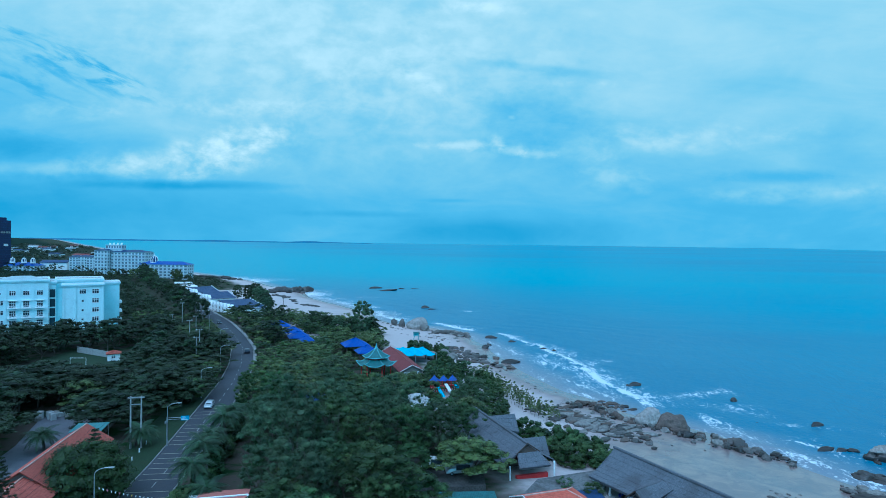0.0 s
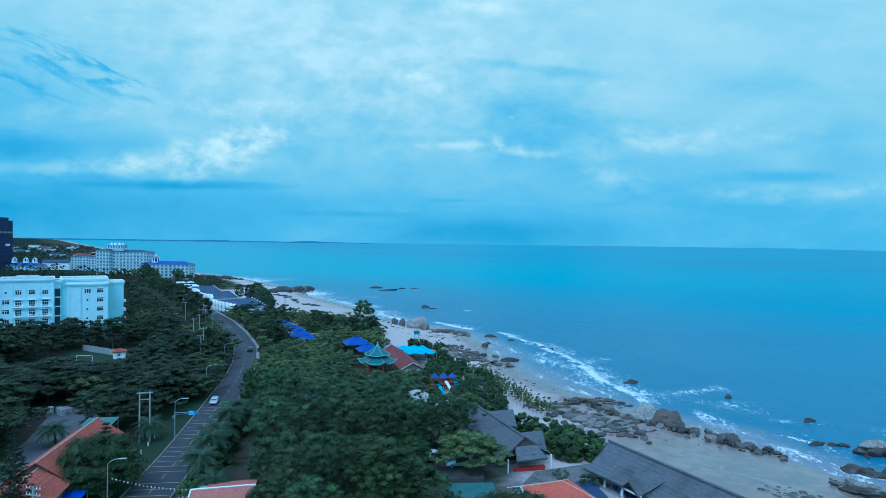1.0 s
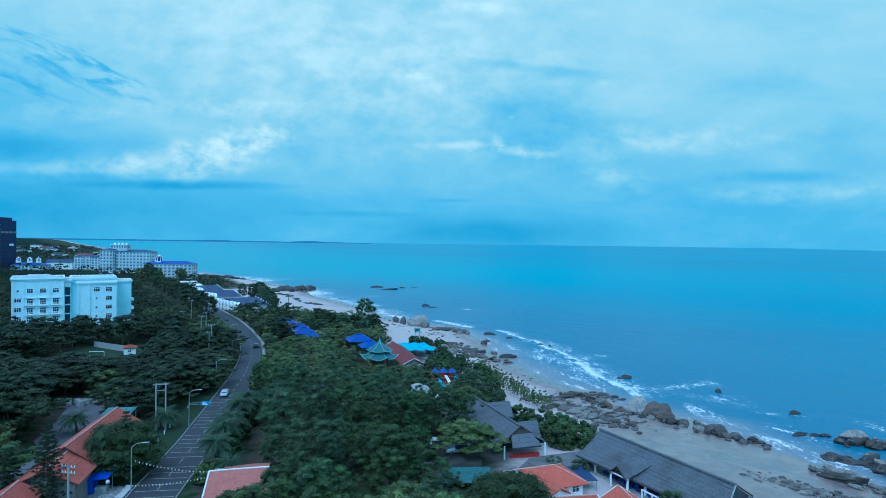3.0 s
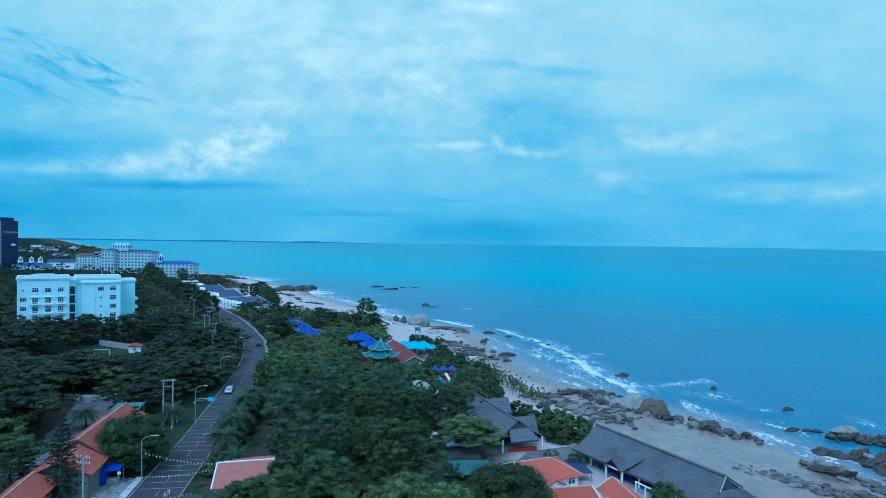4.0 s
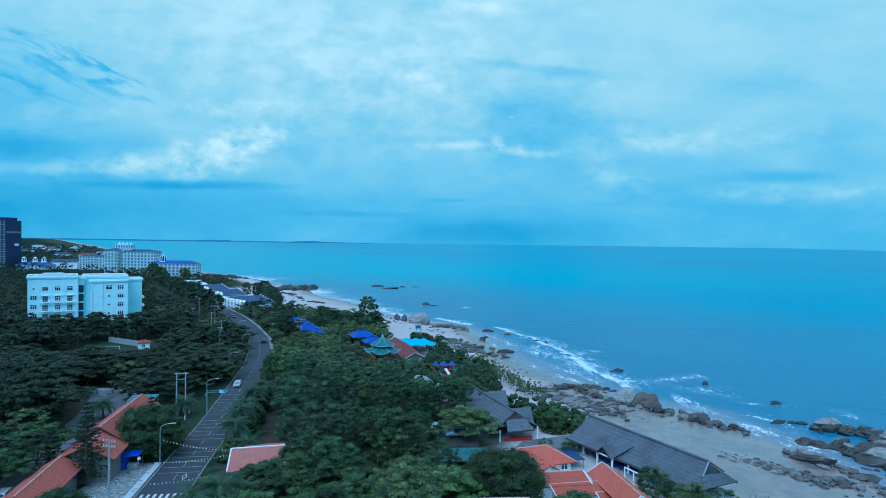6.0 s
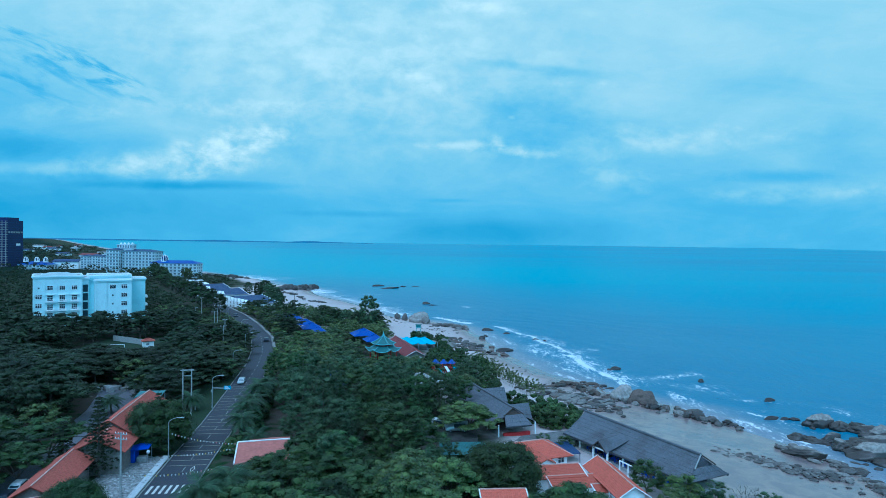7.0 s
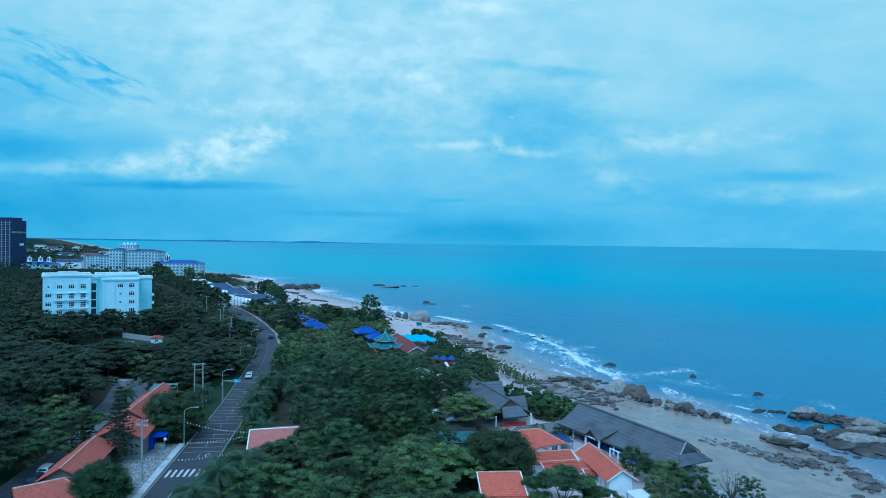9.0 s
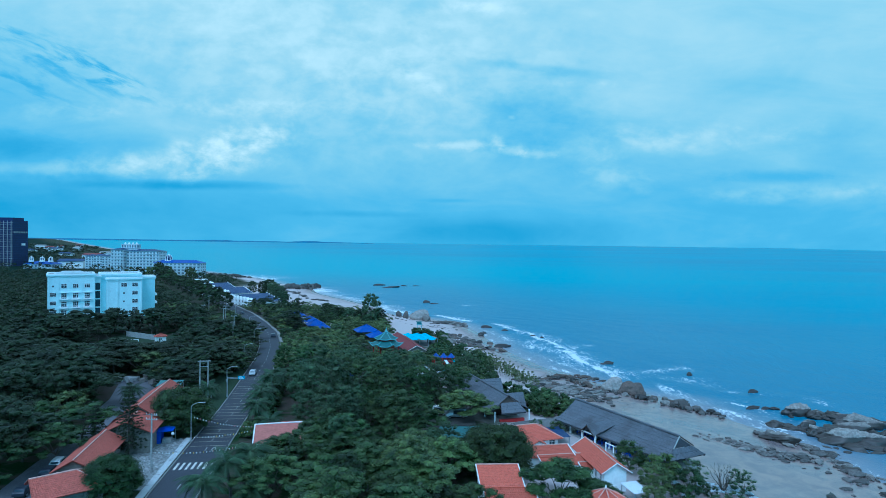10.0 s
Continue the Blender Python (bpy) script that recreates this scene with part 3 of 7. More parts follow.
    rs = r if isinstance(r, (list, tuple)) else [r] * len(pts)
    bm, rings = bmesh.new(), []
    for k, p in enumerate(pts):
        way = (pts[min(k + 1, len(pts) - 1)] - pts[max(k - 1, 0)]).normalized()
        a = way.cross(Vector((0.31, 0.87, 0.38))).normalized()
        b = way.cross(a)
        rings.append([bm.verts.new(p + (a * math.cos(2 * math.pi * i / sides) + b * math.sin(2 * math.pi * i / sides)) * rs[k]) for i in range(sides)])
    for u, v in zip(rings, rings[1:]):
        for i in range(sides):
            bm.faces.new((u[i], u[(i + 1) % sides], v[(i + 1) % sides], v[i]))
    bm.faces.new(rings[0][::-1]), bm.faces.new(rings[-1])
    bmesh.ops.recalc_face_normals(bm, faces=bm.faces)
    return bm


def ribbon(name, y0, y1, left, right, lift, mat, step=4.0, thick=0.0):
    """A strip along the road, from left to right of its centre line."""
    ys = np.arange(y0, y1 + 0.01, step)
    verts, faces = [], []
    for y in ys:
        c = Vector((road_x(y), y))
        t = Vector((road_x(y + 2) - road_x(y - 2), 4)).normalized()
        n = Vector((t.y, -t.x))
        for off in (left, right):
            p = c + n * off
            verts.append((p.x, p.y, 6.5 + lift + far_rise(y)))
    k = len(ys)
    faces += [(2 * i, 2 * i + 1, 2 * i + 3, 2 * i + 2) for i in range(k - 1)]
    if thick:
        verts += [(x, y, z - thick) for x, y, z in verts]
        o = 2 * k
        faces += [(o + 2 * i, o + 2 * i + 2, o + 2 * i + 3, o + 2 * i + 1) for i in range(k - 1)]
        faces += [(2 * i, 2 * i + 2, o + 2 * i + 2, o + 2 * i) for i in range(k - 1)]
        faces += [(2 * i + 1, o + 2 * i + 1, o + 2 * i + 3, 2 * i + 3) for i in range(k - 1)]
        faces += [(0, o, o + 1, 1), (2 * k - 2, 2 * k - 1, o + 2 * k - 1, o + 2 * k - 2)]
    return new(name, raw(name, verts, faces, mat))


def road_frame(y, off=0.0, lift=0.0):
    """A pose on the road at y, off metres right of its centre line, turned along it."""
    t = Vector((road_x(y + 2) - road_x(y - 2), 4)).normalized()
    return pose(road_x(y) + t.y * off, y - t.x * off, 6.5 + lift, 0, 0, math.degrees(math.atan2(-t.x, t.y)))


def build_road():
    road = tagged(ribbon("road", -200, 1050, -3.7, 3.7, 0.10, ASPHALT, 4, 0.5), "worn grey two-lane asphalt coast road", "road", kind="structure")
    for off, name in ((-3.9, "kerb"), (3.9, "kerb")):
        tagged(ribbon(name, -60, 560, off - 0.1, off + 0.1, 0.22, KERB, 4, 0.6), "low pale concrete kerb beside the road", "kerb", kind="structure")
    tagged(ribbon("pavement", 206, 560, 4.1, 5.0, 0.2, KERB, 4, 0.5), "pale concrete footway beside the road", "pavement", kind="structure")
    tagged(ribbon("verge", 92, 168, -11, -4.1, 0.16, LAWN, 4, 0.5), "strip of mown grass beside the road", "grass verge", kind="structure")
    dash = raw("lane_dash", [(-0.08, -1.2, 0), (0.08, -1.2, 0), (0.08, 1.2, 0), (-0.08, 1.2, 0)], [(0, 1, 2, 3)], FADED_LINE)
    y = 66.0
    while y < 330:
        if not 71 < y < 80:
            piece("lane_dash", dash, road, road_frame(y, 0, 0.106))
        y += 6.0
    stripe = raw("rumble_stripe", [(-3.4, -0.09, 0), (3.4, -0.09, 0), (3.4, 0.09, 0), (-3.4, 0.09, 0)], [(0, 1, 2, 3)], YELLOW_LINE)
    for k in range(26):
        if k % 7 != 6:
            piece("rumble_stripe", stripe, road, road_frame(86 + 2.6 * k, 0, 0.105))
    bar = raw("zebra_bar", [(-0.22, -1.7, 0), (0.22, -1.7, 0), (0.22, 1.7, 0), (-0.22, 1.7, 0)], [(0, 1, 2, 3)], PAINT_LINE)
    for k in range(7):
        piece("zebra_bar", bar, road, road_frame(75.3, -3.0 + k, 0.107))
    diamond = raw("diamond_mark", [(-0.45, 0, 0), (0, -1.5, 0), (0.45, 0, 0), (0, 1.5, 0), (-0.3, 0, 0), (0, -1.1, 0), (0.3, 0, 0), (0, 1.1, 0)],
                  [(0, 1, 5, 4), (1, 2, 6, 5), (2, 3, 7, 6), (3, 0, 4, 7)], PAINT_LINE)
    piece("diamond_mark", diamond, road, road_frame(84, 1.5, 0.106))
    far_zebra = raw("zebra_bar", [(-0.22, -1.7, 0), (0.22, -1.7, 0), (0.22, 1.7, 0), (-0.22, 1.7, 0)], [(0, 1, 2, 3)], PAINT_LINE)
    for k in range(7):
        piece("zebra_bar", far_zebra, road, road_frame(352, -3.0 + k, 0.107))
    return road


def build_far_land():
    """The low far coast across the bay, with two hills on it."""
    verts, faces, n = [], [], 60
    for i in range(n + 1):
        x = -3300 + i * 2750 / n
        s = i / n
        hill = 8 * math.exp(-((x + 1050) / 90) ** 2) + 5 * math.exp(-((x + 1780) / 120) ** 2)
        top = 30 + (10 - 7 * s) * (1 if s < 0.93 else (1 - s) / 0.07) + 2 * noise.noise((x * 0.01, 0, 0)) + hill
        for y, z in ((4700, 20), (4740, (28 + top) / 2), (4800, max(top, 29)), (4900, 28)):
            verts.append((x, y, z))
    faces = [(4 * i + j, 4 * i + 4 + j, 4 * i + 5 + j, 4 * i + 1 + j) for i in range(n) for j in range(3)]
    # Distance haze is put into the shore's blue base colour.
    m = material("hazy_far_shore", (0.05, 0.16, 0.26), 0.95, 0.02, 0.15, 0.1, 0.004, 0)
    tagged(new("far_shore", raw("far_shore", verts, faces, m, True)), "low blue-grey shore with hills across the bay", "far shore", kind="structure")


build_ground(), build_sea(), build_road(), build_far_land()
# ---- roofs, walls and openings ----
def ribbed(corners, rib, course, amp, step, jitter=0.0, seed=0, thick=0.14, sag=0.0):
    """A roof slope from eave corners a, b and ridge corners c, d: tile ribs up the slope, courses stepped across it, with an underside."""
    a, b, c, d = (np.array(p, float) for p in corners)
    r = np.random.default_rng(seed)
    n = np.cross(b - a, d - a)
    if np.linalg.norm(n) < 1e-6:
        n = np.cross(b - a, c - a)
    n = n / np.linalg.norm(n) * (1 if n[2] > 0 else -1)
    wide, deep = np.linalg.norm(b - a), np.linalg.norm((c + d) / 2 - (a + b) / 2)
    nu, nv = max(2, int(wide / rib) * 2), max(2, int(deep / course))
    verts, faces = [], []
    for j in range(nv):
        for half in (0, 1):
            t = (j + half * 0.98) / nv
            lift = step * (1 - half)
            p, q = a + (d - a) * t, b + (c - b) * t
            shift = r.normal(0, jitter) if jitter else 0
            for i in range(nu + 1):
                s = i / nu
                rough = r.normal(0, jitter) if jitter else 0
                bow = -sag * math.sin(math.pi * t)
                verts.append(p + (q - p) * s + n * (lift + (amp if i % 2 else 0) + rough + bow) + (d - a) / deep * (rough + shift if half == 0 else 0))
    w = nu + 1
    for k in range(2 * nv - 1):
        for i in range(nu):
            faces.append((k * w + i, k * w + i + 1, (k + 1) * w + i + 1, (k + 1) * w + i))
    o = len(verts)
    verts += [a - n * thick, b - n * thick, c - n * thick, d - n * thick]
    faces += [(o + 3, o + 2, o + 1, o), (0, o, o + 1, nu)]
    return verts, faces


def roof_slope(corners, mat, parent, name="roof_slope", rib=0.34, course=0.42, amp=0.05, step=0.035, seed=0):
    v, f = ribbed(corners, rib, course, amp, step, 0, seed)
    ob = new(name, raw(name, v, f, mat))
    ob.parent = parent
    return ob


def thatch_slope(corners, parent, seed=0, name="thatch_slope", sag=0.25):
    v, f = ribbed(corners, 0.3, 0.9, 0.012, 0.05, 0.03, seed, 0.45, sag)
    ob = new(name, raw(name, v, f, THATCH, False))
    ob.parent = parent
    return ob


def strip(name, a, b, r, mat, parent, sides=6):
    return part(name, rod(bmesh.new(), a, b, r, r, sides), mat, parent)


def window(parent, x, y, z, w, h, turn=0.0, frame_mat=None, bars=1, name="window"):
    """A framed window on a wall whose face looks along local -y: frame proud, panes set in."""
    m = pose(x, y, z, 0, 0, turn)
    bm, t = bmesh.new(), 0.09
    for x0, z0, x1, z1 in ((-w / 2 - t, -t, -w / 2, h + t), (w / 2, -t, w / 2 + t, h + t), (-w / 2, h, w / 2, h + t), (-w / 2 - 0.1, -t - 0.06, w / 2 + 0.1, 0)):
        box(bm, x0, -0.10, z0, x1, 0.06, z1, m=m)
    for k in range(1, bars + 1):
        u = -w / 2 + w * k / (bars + 1)
        box(bm, u - 0.05, -0.05, 0, u + 0.05, 0.05, h, m=m)
    box(bm, -w / 2, -0.045, h * 0.66, w / 2, 0.045, h * 0.72, m=m)
    ob = part(name, bm, frame_mat or WHITE_WALL, parent)
    for k in range(bars + 1):
        u0 = -w / 2 + w * k / (bars + 1)
        part("pane", box(bmesh.new(), u0 + 0.03, -0.01, 0.02, u0 + w / (bars + 1) - 0.03, 0.03, h - 0.02, m=m), GLASS_DARK, ob)
    return ob


def tiled_house(x, y, turn, length, wide, wall, high, label, mat=TILE, hips=(0, 0), base=None, over=0.6, windows=(), name="tiled_house", walls=WHITE_WALL, ridge_mat=None):
    """A single-storey house, its ridge along local y. hips: how far each end of the ridge is drawn in."""
    z = ground_z(x, y) if base is None else base
    root = thing(name, x, y, z, turn, label, "house")
    L, W = length / 2, wide / 2
    bm = bmesh.new()
    prism(bm, [(-W + 0.3, -L + 0.3), (W - 0.3, -L + 0.3), (W - 0.3, L - 0.3), (-W + 0.3, L - 0.3)], -0.6, wall)
    k = wall - 0.02
    for s, hip in ((-1, hips[0]), (1, hips[1])):
        if not hip:
            yy = s * (L - 0.3)
            pts = [(-W + 0.3, yy, k), (W - 0.3, yy, k), (0, yy, wall + high - 0.22)]
            a = [bm.verts.new(p) for p in pts]
            b = [bm.verts.new((px, py - s * 0.25, pz)) for px, py, pz in pts]
            bm.faces.new(a), bm.faces.new(b[::-1])
            for i in range(3):
                bm.faces.new((a[i], b[i], b[(i + 1) % 3], a[(i + 1) % 3]))
    part("wall", bm, walls, root)
    e, zr = over, wall + high
    ze = wall - high * e / W
    y0, y1 = -L - (e if hips[0] else 0.35), L + (e if hips[1] else 0.35)
    ya, yb = (-L + hips[0] if hips[0] else y0), (L - hips[1] if hips[1] else y1)
    roof_slope([(-W - e, y1, ze), (-W - e, y0, ze), (0, ya, zr), (0, yb, zr)], mat, root, seed=1)
    roof_slope([(W + e, y0, ze), (W + e, y1, ze), (0, yb, zr), (0, ya, zr)], mat, root, seed=2)
    cap = ridge_mat or RIDGE
    strip("ridge_cap", (0, ya - 0.02, zr + 0.06), (0, yb + 0.02, zr + 0.06), 0.13, cap, root)
    for s, hip, yy, yr in ((-1, hips[0], y0, ya), (1, hips[1], y1, yb)):
        if hip:
            roof_slope([(s * -(W + e), yy, ze), (s * (W + e), yy, ze), (0, yr, zr), (0, yr, zr)], mat, root, "hip_slope", seed=3)
            for q in (-1, 1):
                strip("hip_cap", (q * (W + e), yy, ze + 0.06), (0, yr, zr + 0.06), 0.11, cap, root)
        else:
            for q in (-1, 1):
                strip("verge_trim", (q * (W + e), yy, ze), (0, yy, zr + 0.02), 0.09, TILE_OLD if mat == TILE_OLD else WHITE_WALL, root, 5)
    for wx, wy, wz, ww, wh, wt in windows:
        window(root, wx, wy, wz, ww, wh, wt)
    return root


def heading(ax, ay, bx, by):
    """The turn that lays local +y along the way from a to b."""
    return math.degrees(math.atan2(-(bx - ax), by - ay))
# ---- thatched pavilions by the beach ----
def post(parent, x, y, z0, z1, r=0.14, mat=WHITE_WALL, name="post"):
    bm = box(bmesh.new(), x - r, y - r, z0, x + r, y + r, z1)
    box(bm, x - r - 0.05, y - r - 0.05, z0, x + r + 0.05, y + r + 0.05, z0 + 0.3)
    return part(name, bm, mat, parent)


def long_pavilion():
    """The long open dining hall; its ridge runs along local y, the near end towards -y."""
    ax, ay, bx, by = 47.2, 87.6, 33.2, 115.2
    L = math.hypot(bx - ax, by - ay)
    root = thing("thatched_pavilion", (ax + bx) / 2, (ay + by) / 2, 3.2, heading(ax, ay, bx, by), "long open pavilion with a steep grey thatched roof on white posts", "pavilion")
    h, W, ze, zr = L / 2, 7.0, 2.5, 6.1
    part("floor_slab", prism(bmesh.new(), [(-5.2, -h - 1.5), (5.2, -h - 1.5), (W, h), (-W, h)], -0.9, 0.1), CONCRETE, root, "pale concrete floor")
    f, N_ = h + 0.3, 5.2
    thatch_slope([(-W - 0.6, f - 1.6, ze), (-N_, -h - 2.7, ze), (0, -h - 0.6, zr), (0, f, zr)], root, 11, sag=0.45)
    thatch_slope([(N_, -h - 2.7, ze), (W, f - 1.6, ze), (0, f, zr), (0, -h - 0.6, zr)], root, 12, sag=0.45)
    zm = 4.3
    xm = N_ * (zr - zm) / (zr - ze)
    thatch_slope([(-N_, -h - 2.8, ze), (N_, -h - 2.8, ze), (xm * 0.95, -h - 1.6, zm), (-xm * 0.95, -h - 1.6, zm)], root, 13, "hip_slope", 0.1)
    bm = bmesh.new()
    a = [bm.verts.new(p) for p in ((-xm, -h - 1.35, zm - 0.1), (xm, -h - 1.35, zm - 0.1), (0, -h - 0.9, zr - 0.15))]
    bm.faces.new(a)
    bmesh.ops.solidify(bm, geom=bm.faces[:], thickness=0.12)
    part("gable_end", bm, THATCH, root)
    for q in (-1, 1):
        strip("barge_pole", (q * xm * 1.05, -h - 1.75, zm), (0, -h - 0.75, zr + 0.12), 0.13, CONCRETE if q < 0 else TIMBER, root)
    part("ridge_roll", rod(bmesh.new(), (0, -h - 0.7, zr + 0.1), (0, f + 0.1, zr + 0.1), 0.28, 0.28, 7), THATCH, root)
    far = bmesh.new()
    slab(far, [(-W + 0.3, f - 1.5, ze + 0.1), (W - 0.5, f - 1.5, ze + 0.1), (0, f - 0.15, zr - 0.15)], 0.12)
    part("gable_end", far, THATCH, root)
    for k in range(8):
        yy = -h + 1.0 + k * (L - 2) / 7
        for q in (-1, 1):
            post(root, q * (4.6 + 0.22 * k), yy, 0.1, ze + 0.05)
    for q in (-1, 1):
        strip("eave_beam", (q * 4.6, -h + 0.6, ze - 0.1), (q * 6.2, h - 0.6, ze - 0.1), 0.14, WHITE_WALL, root)
    for k in range(5):
        part("tie_beam", box(bmesh.new(), -4.4, -h + 2 + k * 6.8 - 0.1, ze + 0.2, 4.4, -h + 2 + k * 6.8 + 0.1, ze + 0.42), TIMBER, root)
    part("back_wall", box(bmesh.new(), 3.6, -h + 1, 0.1, 3.8, h - 1, 1.2), TIMBER, root)
    # The cross gable over the entrance, on the landward side.
    y, r = 1.8, 2.3
    thatch_slope([(-W - 1.2, y - r, ze + 0.2), (-2.2, y - r, ze + 1.9), (-2.0, y, zr - 1.0), (-W - 1.4, y, zr - 1.55)], root, 14, "porch_slope", 0.05)
    thatch_slope([(-2.2, y + r, ze + 1.9), (-W - 1.2, y + r, ze + 0.2), (-W - 1.4, y, zr - 1.55), (-2.0, y, zr - 1.0)], root, 15, "porch_slope", 0.05)
    for q in (-1, 1):
        strip("porch_rafter", (-W - 1.25, y + q * (r + 0.1), ze + 0.05), (-W - 1.25, y, zr - 1.7), 0.12, TIMBER, root)
        post(root, -W - 0.8, y + q * (r - 0.2), -0.5, ze + 0.3)
    part("porch_beam", box(bmesh.new(), -W - 0.9, y - r, ze + 0.1, -W - 0.7, y + r, ze + 0.34), WHITE_WALL, root)
    # The white frame standing before the hall.
    frame_at = -h + 9
    bm = box(bmesh.new(), -W - 1.3, frame_at - 2.4, 2.3, -W - 1.1, frame_at + 2.4, 2.5)
    part("awning_beam", bm, WHITE_WALL, root)
    for k in (-2.3, 0, 2.3):
        post(root, -W - 1.2, frame_at + k, -0.4, 2.3, 0.1)
    return root


def gabled_pavilion():
    """The shorter thatched hall with two cross gables on the beach side."""
    ax, ay, bx, by = 16.6, 115.6, 7.9, 140.5
    L = math.hypot(bx - ax, by - ay)
    root = thing("thatched_hall", (ax + bx) / 2, (ay + by) / 2, 3.3, heading(ax, ay, bx, by), "steep grey thatched hall with two cross gables and a red counter", "pavilion")
    h, W, ze, zr = L / 2, 5.6, 2.9, 6.4
    part("floor_slab", box(bmesh.new(), -W, -h - 3, -0.9, W, h, 0.1), CONCRETE, root)
    thatch_slope([(-W, h + 0.6, ze), (-W, -h - 0.3, ze), (0, -h + 0.1, zr), (0, h, zr)], root, 21)
    thatch_slope([(W, -h - 0.3, ze), (W, h + 0.6, ze), (0, h, zr), (0, -h + 0.1, zr)], root, 22)
    part("ridge_roll", rod(bmesh.new(), (0, -h, zr + 0.08), (0, h + 0.1, zr + 0.08), 0.26, 0.26, 7), THATCH, root)
    zm = 5.0
    xm = W * (zr - zm) / (zr - ze)
    thatch_slope([(-xm - 0.8, -h - 2.9, ze + 0.2), (xm + 1.2, -h - 2.9, ze + 0.2), (xm, -h - 0.3, zm), (-xm, -h - 0.3, zm)], root, 23, "hip_slope", 0.05)
    bm = slab(bmesh.new(), [(-xm, -h - 0.15, zm - 0.2), (xm, -h - 0.15, zm - 0.2), (0, -h + 0.3, zr - 0.1)], 0.1)
    part("gable_end", bm, TIMBER, root, "dark timber gable under the thatch")
    for q in (-1, 1):
        strip("barge_pole", (q * xm * 1.1, -h - 0.35, zm - 0.1), (0, -h, zr + 0.15), 0.12, TIMBER, root)
    for y, out, zt, r in ((7.2, 7.2, 6.15, 3.0), (-8.6, 6.2, 6.0, 2.7)):
        thatch_slope([(1.5, y - r, zt - 0.4 - r * 0.55), (out - 0.3, y - r, ze), (out, y, zt), (0.2, y, zt)], root, 24, "cross_slope", 0.05)
        thatch_slope([(out - 0.3, y + r, ze), (1.5, y + r, zt - 0.4 - r * 0.55), (0.2, y, zt), (out, y, zt)], root, 25, "cross_slope", 0.05)
        bm = slab(bmesh.new(), [(out - 0.35, y - r + 0.2, ze), (out - 0.35, y + r - 0.2, ze), (out - 0.2, y, zt - 0.15)], 0.1)
        part("gable_end", bm, TIMBER, root)
    for x in (-W + 1, W - 1):
        for k in range(5):
            post(root, x, -h - 2.0 + k * 6.2, 0.1, ze + 0.5)
    part("counter", box(bmesh.new(), -3.0, -h - 1.6, 0.1, 3.6, -h - 0.9, 1.2, 0.04), RED_PAINT, root, "red painted counter")
    part("back_wall", box(bmesh.new(), -W + 1, -h + 5, 0.1, W - 1, -h + 5.2, ze + 0.3), TIMBER, root)
    return root


long_pavilion(), gabled_pavilion()

# ---- tiled houses of the resort ----
r1 = tiled_house(18.6, 97.2, 110, 11, 8.6, 2.9, 1.8, "white house with a hipped orange tile roof", hips=(3.6, 0.0), base=3.6)
# The small gable to the landward side of the hipped house.
roof_slope([(-4.6, -1.2, 2.5), (-6.6, -1.2, 2.3), (-6.7, 0.8, 3.3), (-3.0, 0.8, 3.5)], TILE, r1, "gable_slope")
roof_slope([(-6.6, 2.8, 2.3), (-4.6, 2.8, 2.5), (-3.0, 0.8, 3.5), (-6.7, 0.8, 3.3)], TILE, r1, "gable_slope")
gable = prism(bmesh.new(), [(-6.2, -1.0), (-3.8, -1.0), (-3.8, 2.6), (-6.2, 2.6)], -0.6, 2.35)
part("gable_wall", slab(gable, [(-6.2, -1.1, 2.3), (-6.2, 2.7, 2.3), (-6.2, 0.8, 3.2)], 0.1), WHITE_WALL, r1, "white rendered gable")
window(r1, -4.02, -3.8, 1.2, 1.3, 1.0, -90)
roofed = tiled_house(30.2, 81.2, heading(31.3, 74.2, 29.1, 88.0), 14.2, 4.8, 3.3, 1.5, "long white bungalow with an orange tile roof beside the pavilion", base=3.7, over=0.5,
                     windows=[(-2.12, -5.5 + 2.2 * k, 0.9, 0.8, 1.5, -90) for k in range(6)])


def stepped_roofs(x, y, turn, base, steps, label):
    """A house under lean-to tile roofs that step down towards local -y. steps: x0, x1, y of the top, depth, height of the top, fall."""
    root = thing("stepped_house", x, y, base, turn, label, "house")
    for k, (x0, x1, yt, deep, zt, fall) in enumerate(steps):
        roof_slope([(x0, yt - deep, zt - fall), (x1, yt - deep, zt - fall), (x1, yt, zt), (x0, yt, zt)], TILE, root, seed=k)
        part("wall", box(bmesh.new(), x0 + 0.3, yt - deep + 0.4, -0.6, x1 - 0.3, yt - 0.15, zt - fall - 0.1), WHITE_WALL, root)
        strip("ridge_cap", (x0, yt, zt + 0.07), (x1, yt, zt + 0.07), 0.12, RIDGE, root)
        for xx in (x0, x1):
            strip("verge_trim", (xx, yt - deep, zt - fall + 0.03), (xx, yt, zt + 0.05), 0.11, WHITE_WALL, root, 5)
    return root


stepped_roofs(20.4, 85.9, 10.5, 3.9, ((-6, 4.9, 0, 4.0, 3.7, 0.9), (-2.5, 6.4, -3.2, 3.6, 2.9, 0.8), (4.4, 7.6, -6.4, 2.2, 2.4, 0.6)), "row of stepped orange tile lean-to roofs over white walls")
stepped_roofs(9.6, 70.0, 4, 4.7, ((-3.6, 3.7, 0, 6.2, 4.8, 1.5), (-3.2, 5.2, -5.6, 6.5, 3.3, 1.5)), "orange tiled house with two roofs stepping down")


def cone_pavilion(x, y, z, r):
    root = thing("round_pavilion", x, y, ground_z(x, y), 0, "small eight-sided pavilion with a pointed orange tile roof", "pavilion")
    b = ground_z(x, y)
    for k in range(8):
        a0, a1 = math.pi * k / 4, math.pi * (k + 1) / 4
